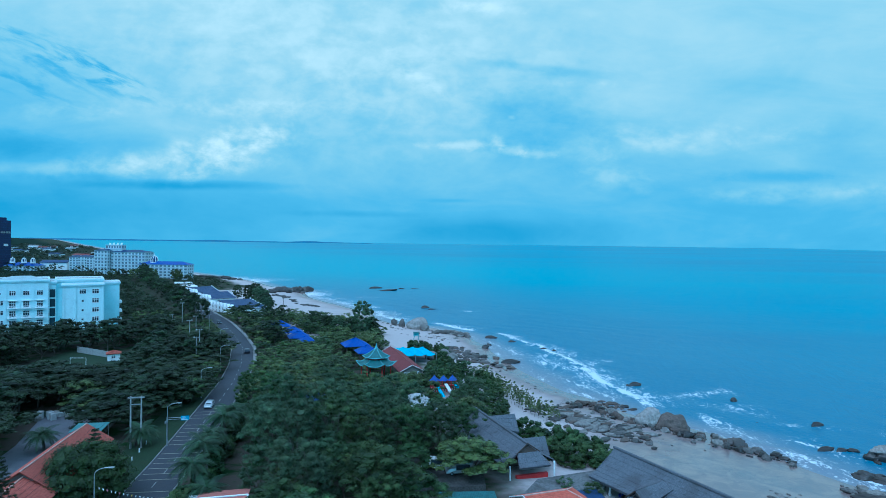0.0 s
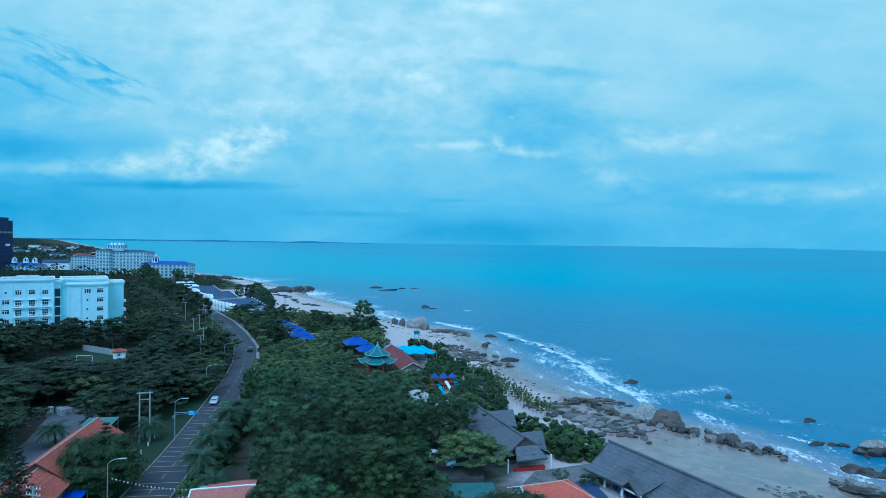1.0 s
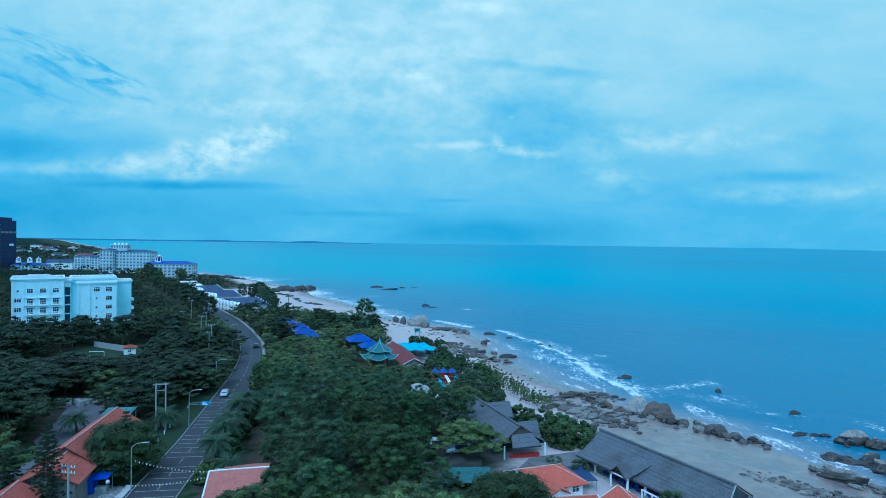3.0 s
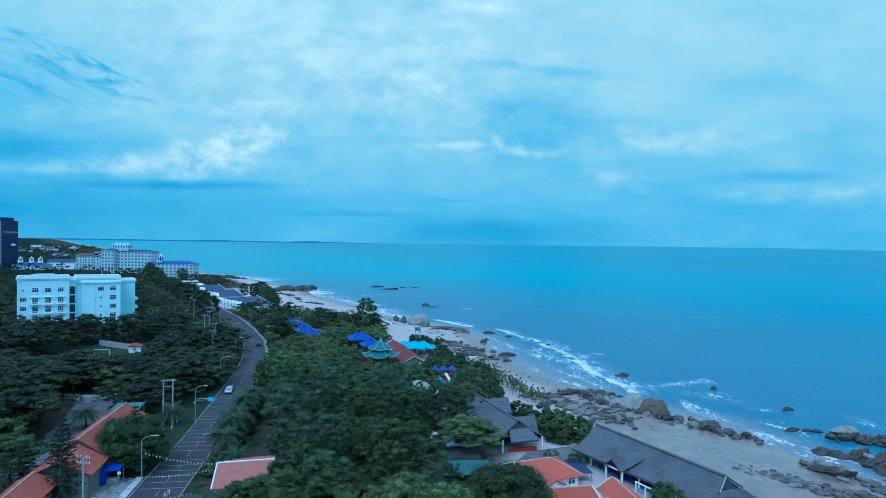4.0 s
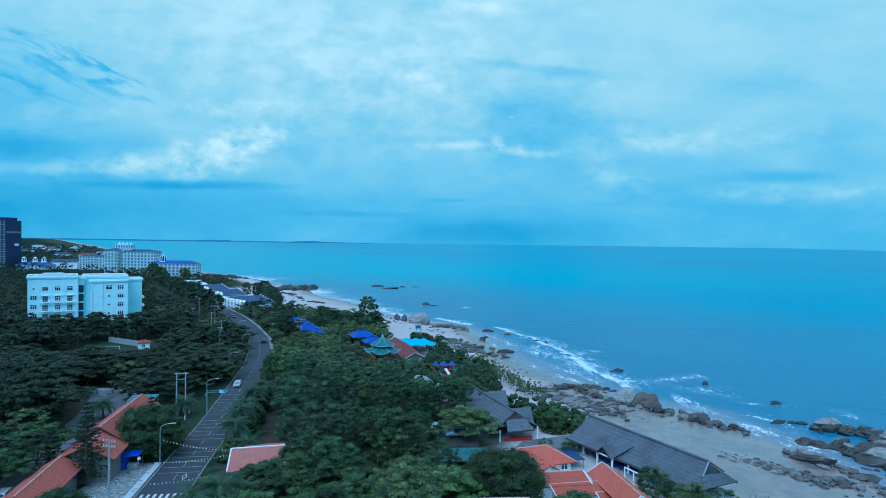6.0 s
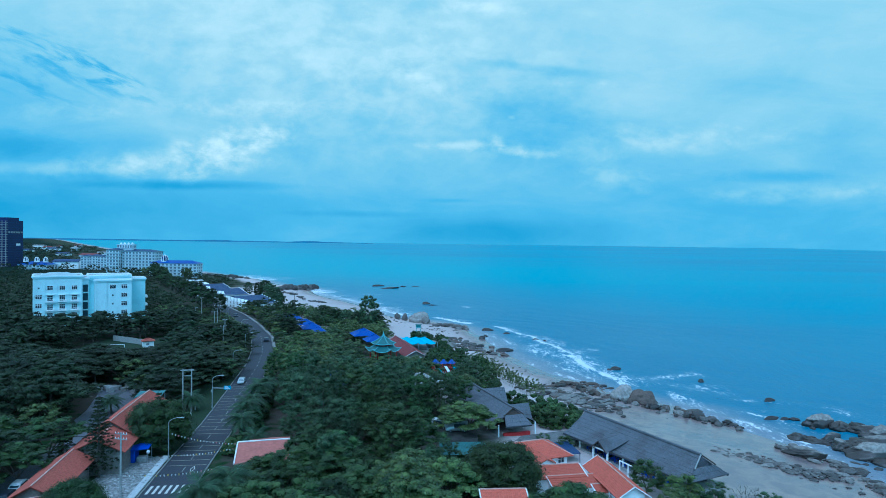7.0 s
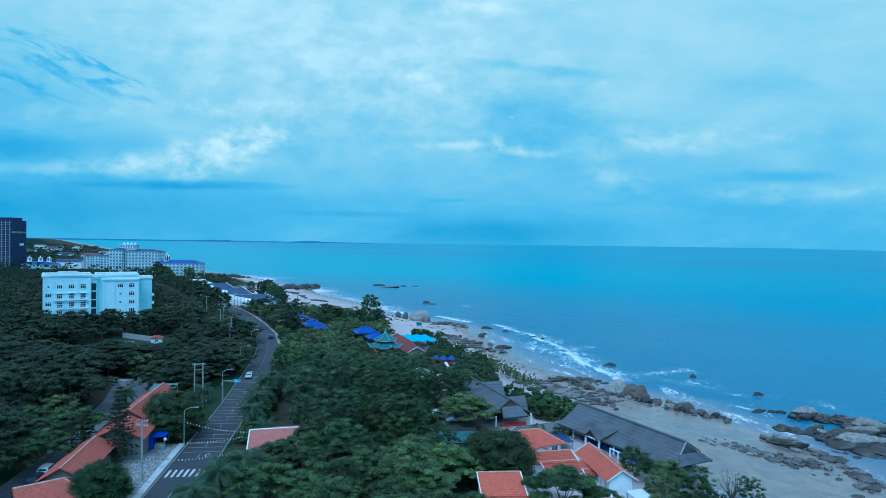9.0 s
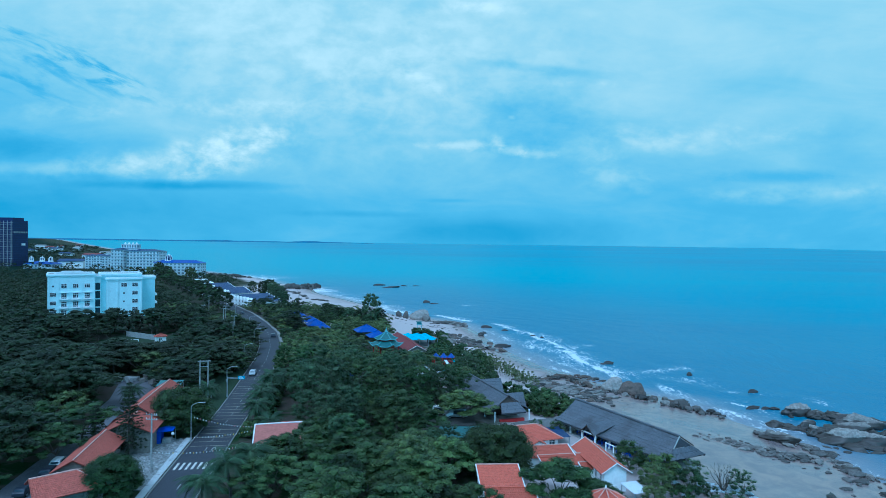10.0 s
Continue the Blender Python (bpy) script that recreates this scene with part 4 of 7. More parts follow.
        p, q = (math.cos(a0) * r, math.sin(a0) * r, z - b - 1.9), (math.cos(a1) * r, math.sin(a1) * r, z - b - 1.9)
        roof_slope([p, q, (0, 0, z - b), (0, 0, z - b)], TILE, root)
        strip("hip_cap", (p[0], p[1], p[2] + 0.05), (0, 0, z - b + 0.05), 0.09, RIDGE, root)
        post(root, math.cos(a0) * r * 0.8, math.sin(a0) * r * 0.8, -0.3, z - b - 1.7, 0.1)
    part("finial", rod(bmesh.new(), (0, 0, z - b - 0.1), (0, 0, z - b + 0.5), 0.22, 0.08), WHITE_WALL, root)


cone_pavilion(26.1, 61.7, 9.0, 4.0)


def flat_roof(name, x, y, z, turn, wide, deep, mat, label, fall=0.35, legs=True):
    """A thin sheet roof with a little fall on four posts."""
    root = thing(name, x, y, ground_z(x, y), turn, label, "shelter")
    h = z - ground_z(x, y)
    v, f = ribbed([(-wide / 2, -deep / 2, h - fall), (wide / 2, -deep / 2, h - fall), (wide / 2, deep / 2, h), (-wide / 2, deep / 2, h)], 0.28, 3.0, 0.05, 0.0, 0, 0, 0.05)
    ob = new("sheet_roof", raw("sheet_roof", v, f, mat))
    ob.parent = root
    for sx in (-1, 1):
        for sy in (-1, 1):
            post(root, sx * (wide / 2 - 0.2), sy * (deep / 2 - 0.2), -0.4, h - fall - 0.04, 0.07, METAL)
    return root


flat_roof("sheet_shelter", 4.6, 97.6, 6.6, 4, 9.5, 6.5, TEAL_ROOF, "shelter with a green sheet metal roof")
flat_roof("blue_awning", 25.6, 101.5, 5.6, 12, 4.4, 6.5, NAVY_ROOF, "dark blue sheet awning between houses")
flat_roof("glass_awning", 33.6, 70.6, 5.8, 18, 3.2, 4.2, LAMP_GLASS, "small pale sheet awning beside the white house")

# ---- landward side of the road: long tiled sheds ----
shed = tiled_house(-63.0, 99.8, heading(-61.0, 88.6, -64.8, 111), 23, 8.4, 4.6, 2.7, "long shed with an old orange tile roof", TILE_OLD, base=6.5, over=0.5, name="long_tiled_shed", walls=OLD_WALL)
tiled_house(-60.2, 84.6, heading(-59.0, 80, -60.8, 89), 8.4, 8.8, 4.3, 2.0, "lower end of a shed with an old orange tile roof", TILE_OLD, base=6.5, over=0.5, name="tiled_shed_end", walls=OLD_WALL)
flat_roof("sheet_shelter", -66.6, 115.2, 12.2, 10, 5.6, 4.6, TEAL_SHEET, "dull teal sheet roof at the end of a shed")
tiled_house(-60.6, 71.2, heading(-59.1, 64, -62.4, 79.5), 15.5, 5.8, 3.6, 1.6, "tiled building with a pale ridge beside the junction", TILE_OLD, base=6.5, over=0.5, name="tiled_building", walls=OLD_WALL)
tiled_house(-57.0, 58.6, heading(-54.0, 61.2, -60.0, 56), 9, 7.6, 3.4, 1.8, "tiled building with hipped ends beside the drive", TILE_OLD, hips=(3.2, 0.0), base=6.5, over=0.5, name="tiled_building", walls=OLD_WALL)
pink = thing("pink_roofed_house", -31.4, 83.4, 6.0, 14, "house with a faded pink roof and white edges beside the road", "house")
roof_slope([(-4.5, -4.6, 3.9), (4.6, -4.6, 3.9), (4.6, 3.4, 5.0), (-4.5, 3.4, 5.0)], PINK_ROOF, pink, rib=0.9, course=3.0, amp=0.02, step=0.0)
roof_slope([(4.6, 9.5, 3.6), (-2.6, 9.5, 3.6), (-2.6, 3.5, 5.0), (4.6, 3.5, 5.0)], PINK_ROOF, pink, rib=0.9, course=3.0, amp=0.02, step=0.0)
part("wall", box(bmesh.new(), -4.1, -4.2, -0.6, 4.2, 8.8, 3.5), WHITE_WALL, pink)
for a, b in (((-4.5, -4.6, 3.96), (-4.5, 3.4, 5.06)), ((4.6, -4.6, 3.96), (4.6, 3.4, 5.06)), ((-4.5, 3.45, 5.08), (4.6, 3.45, 5.08))):
    strip("roof_edge", a, b, 0.13, WHITE_WALL, pink, 5)
# ---- the white apartment building ----
def white_block():
    root = thing("apartment_building", -182.3, 247, 6.5, math.degrees(math.atan2(0.54, 0.84)), "white four-storey apartment building with balconies and a flat roof", "building")
    # local x runs along the front, local y goes back
    for x0, x1, y0, y1, top in ((0, 19, 0, 16, 23.4), (19.1, 21.6, 1.6, 15, 22.4), (21.7, 39.3, 2.6, 16, 23.2), (24.0, 39.3, -1.0, 2.5, 21.2), (39.4, 46.0, 5.5, 15, 21.4)):
        bm = box(bmesh.new(), x0, y0, -2, x1, y1, top)
        # Set-back blocks get a deeper cyan: recess shade put into the wall colour.
        part("wall", bm, SHADED_CYAN if x0 in (21.7, 39.4) else PALE_CYAN, root)
        bm = box(bmesh.new(), x0 - 0.5, y0 - 0.5, top - 0.5, x1 + 0.5, y1 + 0.4, top + 0.02)
        box(bm, x0 - 0.28, y0 - 0.28, top - 1.0, x1 + 0.28, y1 + 0.2, top - 0.51)
        part("cornice", bm, PALE_CYAN, root)
        part("flat_roof", box(bmesh.new(), x0 + 0.4, y0 + 0.4, top + 0.02, x1 - 0.4, y1 - 0.4, top + 0.1), CONCRETE, root)
        bm = bmesh.new()
        for q0, w0, q1, w1 in ((x0 - 0.3, y0 - 0.3, x1 + 0.3, y0), (x0 - 0.3, y1, x1 + 0.3, y1 + 0.3), (x0 - 0.3, y0 + 0.003, x0, y1 - 0.003), (x1, y0 + 0.003, x1 + 0.3, y1 - 0.003)):
            box(bm, q0, w0, top + 0.024, q1, w1, top + 0.55)
        part("parapet", bm, WHITE_WALL, root)
    pediment = prism(bmesh.new(), [(2.0, 0), (17.2, 0), (13.0, 1.3), (6.4, 1.3)], 0, 0.3)
    bmesh.ops.transform(pediment, matrix=Matrix.Translation((0, -0.05, 23.97)) @ Matrix.Rotation(math.pi / 2, 4, "X"), verts=pediment.verts)
    part("pediment", pediment, WHITE_WALL, root)
    for x in (0.35, 4.2, 8.9, 13.6, 18.65):
        part("pilaster", box(bmesh.new(), x - 0.35, -0.32, -1, x + 0.35, 0.001, 22.3), PALE_CYAN, root)
    for x in (24.35, 28.6, 38.95):
        part("pilaster", box(bmesh.new(), x - 0.35, -1.32, -1, x + 0.35, -0.999, 20.1), PALE_CYAN, root)
    rows = (5.2, 9.2, 13.2, 17.2)
    for k, z in enumerate(rows):
        for x in (6.5, 11.2, 15.9):
            window(root, x, -0.02, z - 1.0 if k < 3 else z, 2.1, 2.5 if k < 3 else 1.8, bars=2)
            if k < 3:
                bm = box(bmesh.new(), x - 1.7, -1.35, z - 1.5, x + 1.7, 0.0, z - 1.2)
                bal = part("balcony", bm, WHITE_WALL, root)
                bm = box(bmesh.new(), x - 1.7, -1.38, z - 0.35, x + 1.7, -1.26, z - 0.25)
                for q in range(9):
                    u = x - 1.62 + q * 0.405
                    box(bm, u - 0.05, -1.36, z - 1.2, u + 0.05, -1.28, z - 0.34)
                part("railing", bm, WHITE_WALL, bal)
                part("balcony_hood", box(bmesh.new(), x - 1.6, -0.8, z + 1.75, x + 1.6, 0.0, z + 1.95), WHITE_WALL, root)
        if k < 3:
            window(root, 2.2, -0.02, z + 0.1, 2.3, 1.7, bars=2)
            part("small_window", box(bmesh.new(), 31.0, -1.08, z + 0.5, 31.7, -0.9, z + 1.2), GLASS_DARK, root)
        window(root, 36.2, -1.02, z, 2.4, 1.8, bars=2)
        part("glass_strip", box(bmesh.new(), 19.35, 1.52, z - 1.4, 21.35, 1.7, z + 2.0), GLASS_DARK, root)
    window(root, 31.4, -1.02, 17.2, 2.4, 1.8, bars=2)
    part("small_window", box(bmesh.new(), 1.85, -0.06, 17.7, 2.55, 0.1, 18.4), GLASS_DARK, root)
    for z in rows[:3]:
        part("side_balcony", box(bmesh.new(), 46.0, 6.5, z - 1.4, 47.2, 12, z - 0.3), WHITE_WALL, root)
    return root


white_block()


def hotel(name, x0, x1, y, deep, base, top, cols, rows, roof_h, label, roof=BLUE_ROOF, turn=0.0, balconies=True):
    """A far hotel: walls with a window for each bay, a hipped roof."""
    root = thing(name, x0, y, base, turn, label, "building")
    w, h = x1 - x0, top - base
    part("wall", box(bmesh.new(), 0, 0, -4, w, deep, h), CREAM_WALL, root)
    part("cornice", box(bmesh.new(), -0.5, -0.5, h - 0.5, w + 0.5, deep + 0.5, h + 0.02), CREAM_WALL, root)
    if roof_h:
        bm, r = bmesh.new(), min(deep, w) / 2
        a = [bm.verts.new(p) for p in ((-0.9, -0.9, h + 0.03), (w + 0.9, -0.9, h + 0.03), (w + 0.9, deep + 0.9, h + 0.03), (-0.9, deep + 0.9, h + 0.03))]
        b = [bm.verts.new(p) for p in ((r, deep / 2, h + roof_h), (w - r, deep / 2, h + roof_h))]
        for f in ((a[0], a[1], b[1], b[0]), (a[1], a[2], b[1]), (a[2], a[3], b[0], b[1]), (a[3], a[0], b[0]), tuple(a[::-1])):
            bm.faces.new(f)
        part("roof", bm, roof, root)
    bay, storey = w / cols, h / rows
    pane = mesh_of(box(bmesh.new(), -bay * 0.28, -0.12, 0, bay * 0.28, 0.1, storey * 0.55), "window", PALE_GLASS)
    ledge = mesh_of(box(bmesh.new(), -bay * 0.40, -0.9, 0, bay * 0.40, 0.0, storey * 0.16), "balcony", CREAM_WALL)
    for r in range(rows):
        for c in range(cols):
            piece("window", pane, root, pose(bay * (c + 0.5), 0, storey * (r + 0.22)))
            if balconies:
                piece("balcony", ledge, root, pose(bay * (c + 0.5), 0, storey * (r + 0.05)))
        for c in range(max(2, int(deep / bay))):
            d = deep / max(2, int(deep / bay))
            piece("window", pane, root, pose(w, d * (c + 0.5), storey * (r + 0.22), 0, 0, 90))
    return root


def cupola(parent, x, y, z, r, h):
    bm = bmesh.new()
    bmesh.ops.create_uvsphere(bm, u_segments=14, v_segments=8, radius=r, matrix=Matrix.Translation((x, y, z + h)))
    dome = part("dome", bm, NAVY_ROOF, parent, "small dark dome with white ribs")
    bm = bmesh.new()
    for k in range(8):
        a = math.pi * k / 4
        for j in range(4):
            e0, e1 = math.pi / 8 * j, math.pi / 8 * (j + 1)
            rod(bm, (x + math.cos(a) * r * 1.03 * math.cos(e0), y + math.sin(a) * r * 1.03 * math.cos(e0), z + h + r * 1.03 * math.sin(e0)),
                (x + math.cos(a) * r * 1.03 * math.cos(e1), y + math.sin(a) * r * 1.03 * math.cos(e1), z + h + r * 1.03 * math.sin(e1)), 0.32, 0.32, 4)
        rod(bm, (x + math.cos(a) * r * 1.1, y + math.sin(a) * r * 1.1, z - 0.5), (x + math.cos(a) * r * 1.1, y + math.sin(a) * r * 1.1, z + h), 0.4, 0.4, 5)
    rod(bm, (x, y, z + h + r * 0.9), (x, y, z + h + r * 1.8), 0.35, 0.1, 5)
    rod(bm, (x, y, z - 1), (x, y, z + 0.4), r * 1.4, r * 1.4, 10)
    part("cupola_frame", bm, WHITE_WALL, parent)
    return dome


dome_hotel = hotel("dome_hotel", -320, -268, 640, 16, 4.5, 20.5, 12, 5, 3.2, "five-storey cream hotel with a blue roof and a domed cupola")
cupola(dome_hotel, 13.5, 8, 18.0, 3.3, 3.4)
main_hotel = hotel("tall_hotel", -376, -337, 690, 20, 4, 32, 10, 8, 2.4, "tall cream hotel with rows of balconies and a slate-blue roof", NAVY_ROOF)
hotel("hotel_wing", -391, -376.6, 684, 24, 4, 33.5, 4, 8, 2.6, "side wing of a tall cream hotel", NAVY_ROOF)
top = hotel("roof_pavilion", -384, -366, 694, 10, 35, 40, 6, 1, 0.0, "white roof terrace pavilion with small domes", NAVY_ROOF)
for k in range(4):
    cupola(top, 2.2 + 4.5 * k, 5, 5.2, 0.8, 0.8)
for k, x in enumerate((-466, -453.5, -441, -428.5)):
    hotel("terraced_block", x, x + 12.2, 760 - 3 * k, 14, 5, 23.5 + 0.6 * (k % 2), 3, 6, 2.2, "stepped white apartment block with blue roof tiles", NAVY_ROOF, balconies=True)


def dark_tower():
    root = thing("dark_tower", -629, 800, 6, 0, "unfinished dark blue high-rise wrapped in netting", "building")
    part("core", box(box(bmesh.new(), 0, 0, -3, 40, 31, 63.5), 2, 6, 63.6, 37, 27, 67.5), DARK_TOWER, root)
    rail = mesh_of(box(bmesh.new(), 0, -0.7, 0, 40.6, 0.2, 0.5), "floor_edge", CONCRETE)
    side = mesh_of(box(bmesh.new(), -0.1, 0, 0, 0.35, 31, 0.35), "floor_edge", NAVY_ROOF)
    for k in range(19):
        piece("floor_edge", rail, root, pose(0, 0, 1 + 3.3 * k))
        piece("floor_edge", side, root, pose(40, 0, 1 + 3.3 * k))
    fin = mesh_of(box(bmesh.new(), -0.3, -0.75, 0, 0.3, 0.3, 63), "mullion", CONCRETE)
    for k in range(8):
        piece("mullion", fin, root, pose(2 + 5.2 * k, 0, 0))
    for k in range(6):
        part("net_gap", box(bmesh.new(), 39.9, 2 + 4.8 * k, 46.2, 40.4, 5.4 + 4.8 * k, 48.6), CONCRETE, root)
    part("banner", box(bmesh.new(), 40.1, 17, 29, 40.6, 25, 32), WHITE_WALL, root, "pale blank banner")
    part("hoist_mast", box(bmesh.new(), 10, -3.2, -3, 11.4, -1.8, 62), METAL, root)
    return root


dark_tower()


def villa_row():
    """Terraced seaside villas with pointed white gables and navy roofs, along the road."""
    for n, (x, y, wide, deep, count) in enumerate(((-115.5, 337, 5.2, 19, 7), (-150, 394, 5.2, 17, 5), (-176, 437, 5.2, 16, 5))):
        root = thing("villa_terrace", x, y, 5.0, heading(x, y, x - 6.5, y + 7.6), "terrace of white villas with pointed gables and a navy roof", "house", "seaside villas")
        # local +y goes along the road, the gables face -x
        L = count * wide
        part("wall", box(bmesh.new(), 0.3, 0.2, -1.5, deep - 0.3, L - 0.2, 4.4), WHITE_WALL, root)
        mid = L * 0.62
        roof_slope([(0.2, -0.5, 4.2), (deep + 0.3, -0.5, 4.2), (deep + 0.3, mid, 7.4), (0.2, mid, 7.4)], NAVY_ROOF, root, rib=0.8, course=1.2)
        roof_slope([(deep + 0.3, L + 0.3, 4.6), (0.2, L + 0.3, 4.6), (0.2, mid, 7.4), (deep + 0.3, mid, 7.4)], NAVY_ROOF, root, rib=0.8, course=1.2)
        for k in range(7):
            part("roof_peg", box(bmesh.new(), deep - 0.1, k * mid / 6 - 0.35, 4.1 + 3.2 * k / 6, deep + 0.5, k * mid / 6 + 0.35, 4.8 + 3.2 * k / 6), WHITE_WALL, root)
        for k in range(count):
            c = wide * (k + 0.5)
            bm = prism(bmesh.new(), [(-0.9, c - 2.2), (0.25, c - 2.2), (0.25, c + 2.2), (-0.9, c + 2.2)], -1.2, 4.6)
            a = [bm.verts.new((-0.9, c - 2.2, 4.6)), bm.verts.new((-0.9, c + 2.2, 4.6)), bm.verts.new((-0.9, c, 6.7))]
            b = [bm.verts.new((0.9, c - 2.2, 4.6)), bm.verts.new((0.9, c + 2.2, 4.6)), bm.verts.new((0.9, c, 6.7))]
            bm.faces.new(a[::-1]), bm.faces.new(b)
            for i in range(3):
                bm.faces.new((a[i], a[(i + 1) % 3], b[(i + 1) % 3], b[i]))
            gable = part("front_gable", bm, WHITE_WALL, root)
            for z in (0.6, 2.9):
                window(gable, -0.92, c, z, 1.6, 1.5, -90)


villa_row()
flat_roof("white_canopy", -203, 488, 10.5, 26, 12, 20, WHITE_WALL, "long white canopy roof by the beach road")
flat_roof("white_canopy", -222, 522, 10.5, 26, 14, 16, LAMP_GLASS, "pale sheet roof by the beach road")


def pagoda():
    root = thing("pagoda_pavilion", -21.5, 200, 3.6, 0, "six-sided two-tier pavilion with green glazed roofs and upturned pale eaves", "pavilion")
    def tier(z0, z1, r0, r1, curl):
        for k in range(6):
            a0, a1 = math.pi * k / 3, math.pi * (k + 1) / 3
            v, f, n = [], [], 8
            for i in range(n + 1):
                s = i / n
                a = a0 + (a1 - a0) * s
                edge = math.cos(math.pi / 6) / math.cos((a - (a0 + a1) / 2))
                lift = curl * (abs(2 * s - 1) ** 3)
                for j in range(5):
                    t = j / 4
                    r = (r0 * (1 - t) + r1 * t) * edge * (1 + 0.07 * (abs(2 * s - 1) ** 4) * (1 - t))
                    z = z0 + (z1 - z0) * (t ** 1.12) + lift * (1 - t) ** 3
                    v.append((math.cos(a) * r, math.sin(a) * r, z))
            f = [(i * 5 + j, (i + 1) * 5 + j, (i + 1) * 5 + j + 1, i * 5 + j + 1) for i in range(n) for j in range(4)]
            ob = new("roof_slope", raw("roof_slope", v, f, TEAL_ROOF, True))
            ob.parent = root
            bm = bmesh.new()
            for i in range(n):
                rod(bm, v[i * 5], v[(i + 1) * 5], 0.14, 0.14, 5)
            for j in range(4):
                rod(bm, v[j], v[j + 1], 0.13, 0.13, 5)
            part("eave_trim", bm, TEAL_TRIM, root)
    tier(4.0, 5.8, 6.2, 3.2, 1.1)
    tier(6.4, 9.3, 4.2, 0.25, 0.35)
    part("drum", rod(bmesh.new(), (0, 0, 5.2), (0, 0, 6.9), 3.0, 3.0, 6), RED_ROOF, root)
    part("finial", rod(rod(bmesh.new(), (0, 0, 9.2), (0, 0, 10.0), 0.5, 0.3, 8), (0, 0, 9.9), (0, 0, 11.0), 0.25, 0.05, 6), TEAL_TRIM, root)
    for k in range(6):
        a = math.pi * k / 3
        post(root, math.cos(a) * 4.8, math.sin(a) * 4.8, -0.6, 4.3, 0.18, RED_PAINT, "column")


pagoda()


def hip_tent(name, x, y, z, r, high, mat, label, turn=20):
    """A four-sided pointed roof on posts."""
    b = ground_z(x, y)
    root = thing(name, x, y, b, turn, label, "shelter")
    zt, ze = z - b, z - b - high
    for k in range(4):
        a0, a1 = math.pi / 4 + math.pi / 2 * k, math.pi / 4 + math.pi / 2 * (k + 1)
        roof_slope([(math.cos(a0) * r, math.sin(a0) * r, ze), (math.cos(a1) * r, math.sin(a1) * r, ze), (0, 0, zt), (0, 0, zt)], mat, root, rib=0.6, course=1.5, step=0.0)
        post(root, math.cos(a0) * r * 0.86, math.sin(a0) * r * 0.86, -0.5, ze + 0.3, 0.12, TIMBER)
    return root


for x, y, z, r, h in ((-33.5, 236, 10.6, 7.2, 2.8), (-27.5, 225, 9.6, 6.0, 2.4), (-60, 256, 10.0, 6.5, 2.6), (-66, 270, 9.8, 6.0, 2.4), (-77, 290, 9.8, 6.5, 2.6), (-55, 247, 9.2, 4.5, 1.8),
                      (-32, 156, 9.4, 4.0, 2.0), (-27.5, 150, 8.4, 3.8, 1.8)):
    hip_tent("blue_pavilion", x, y, z, r, h, BLUE_ROOF, "pavilion with a pointed blue sheet roof among trees")
tiled_house(-14.6, 216, heading(-9.0, 194, -21.5, 237), 36, 7.4, 2.4, 1.9, "long hall with a dark red roof", RED_ROOF, base=3.4, name="red_roofed_hall", ridge_mat=RED_ROOF, walls=OLD_WALL,
            windows=[(-2.0 + 1.3 * k, -17.75, 0.6, 0.8, 1.3, 0) for k in range(4)])


def pool_canopy(x, y, z, turn, wide, deep):
    """Tarpaulins stretched in three bays over steel posts, sagging between them."""
    g = ground_z(x, y)
    root = thing("pool_canopy", x, y, g, turn, "large bright blue tarpaulin canopy by the beach", "canopy")
    for k in range(3):
        w, n = wide / 3, 10
        v, f = [], []
        for i in range(n + 1):
            for j in range(n + 1):
                s, t = i / n, j / n
                sag = 0.75 * math.sin(math.pi * s) * (0.6 + 0.4 * math.sin(math.pi * t)) + 0.12 * noise.noise((x + s * 5, t * 6, k * 3.1))
                v.append((-wide / 2 + w * (k + s * 0.97), -deep / 2 + deep * t + 0.5 * k, z - g - 0.35 * (1 - t) - sag - 0.25 * k))
        f = [(i * (n + 1) + j, (i + 1) * (n + 1) + j, (i + 1) * (n + 1) + j + 1, i * (n + 1) + j + 1) for i in range(n) for j in range(n)]
        ob = new("tarpaulin", raw("tarpaulin", v, f, BRIGHT_BLUE, True))
        ob.parent = root
    for k in range(4):
        for q in (-1, 1):
            post(root, -wide / 2 + wide * k / 3, q * deep * 0.5, -0.4, z - g - 0.3, 0.08, METAL)
    return root


pool_canopy(-10.5, 236, 6.0, 20, 12.5, 16)
# ---- trees ----
rng = np.random.default_rng(5)


def leaf_cloud(centres, sizes, per, leaf, flat=0.75, up=0.8, droop=0.0, slim=0.5, fill=0.55):
    """Leaves spread over clumps, each a small pointed blade, with a lumpy dark core in each clump to close the view."""
    centres, sizes = np.asarray(centres, float), np.asarray(sizes, float)
    n, k = len(centres), len(ICO_V)
    wob = 1 + 0.22 * rng.standard_normal((n, k, 1))
    core = (ICO_V[None] * wob * (sizes * fill)[:, None, None] * (1, 1, flat) + centres[:, None]).reshape(-1, 3)
    faces = (np.array(ICO_F)[None] + (np.arange(n) * k)[:, None, None]).reshape(-1, 3)
    c, s = np.repeat(centres, per, 0), np.repeat(sizes, per)[:, None]
    m = n * per
    way = rng.standard_normal((m, 3))
    way[:, 2] = np.abs(way[:, 2]) * 0.75 + way[:, 2] * 0.3
    way /= np.linalg.norm(way, axis=1)[:, None]
    at = c + way * s * (0.62 + 0.5 * rng.random((m, 1)) ** 0.7) * (1, 1, flat)
    face = way * 0.8 + (0, 0, up) + 0.42 * rng.standard_normal((m, 3))
    face /= np.linalg.norm(face, axis=1)[:, None]
    side = np.cross(face, rng.standard_normal((m, 3)))
    side /= np.linalg.norm(side, axis=1)[:, None]
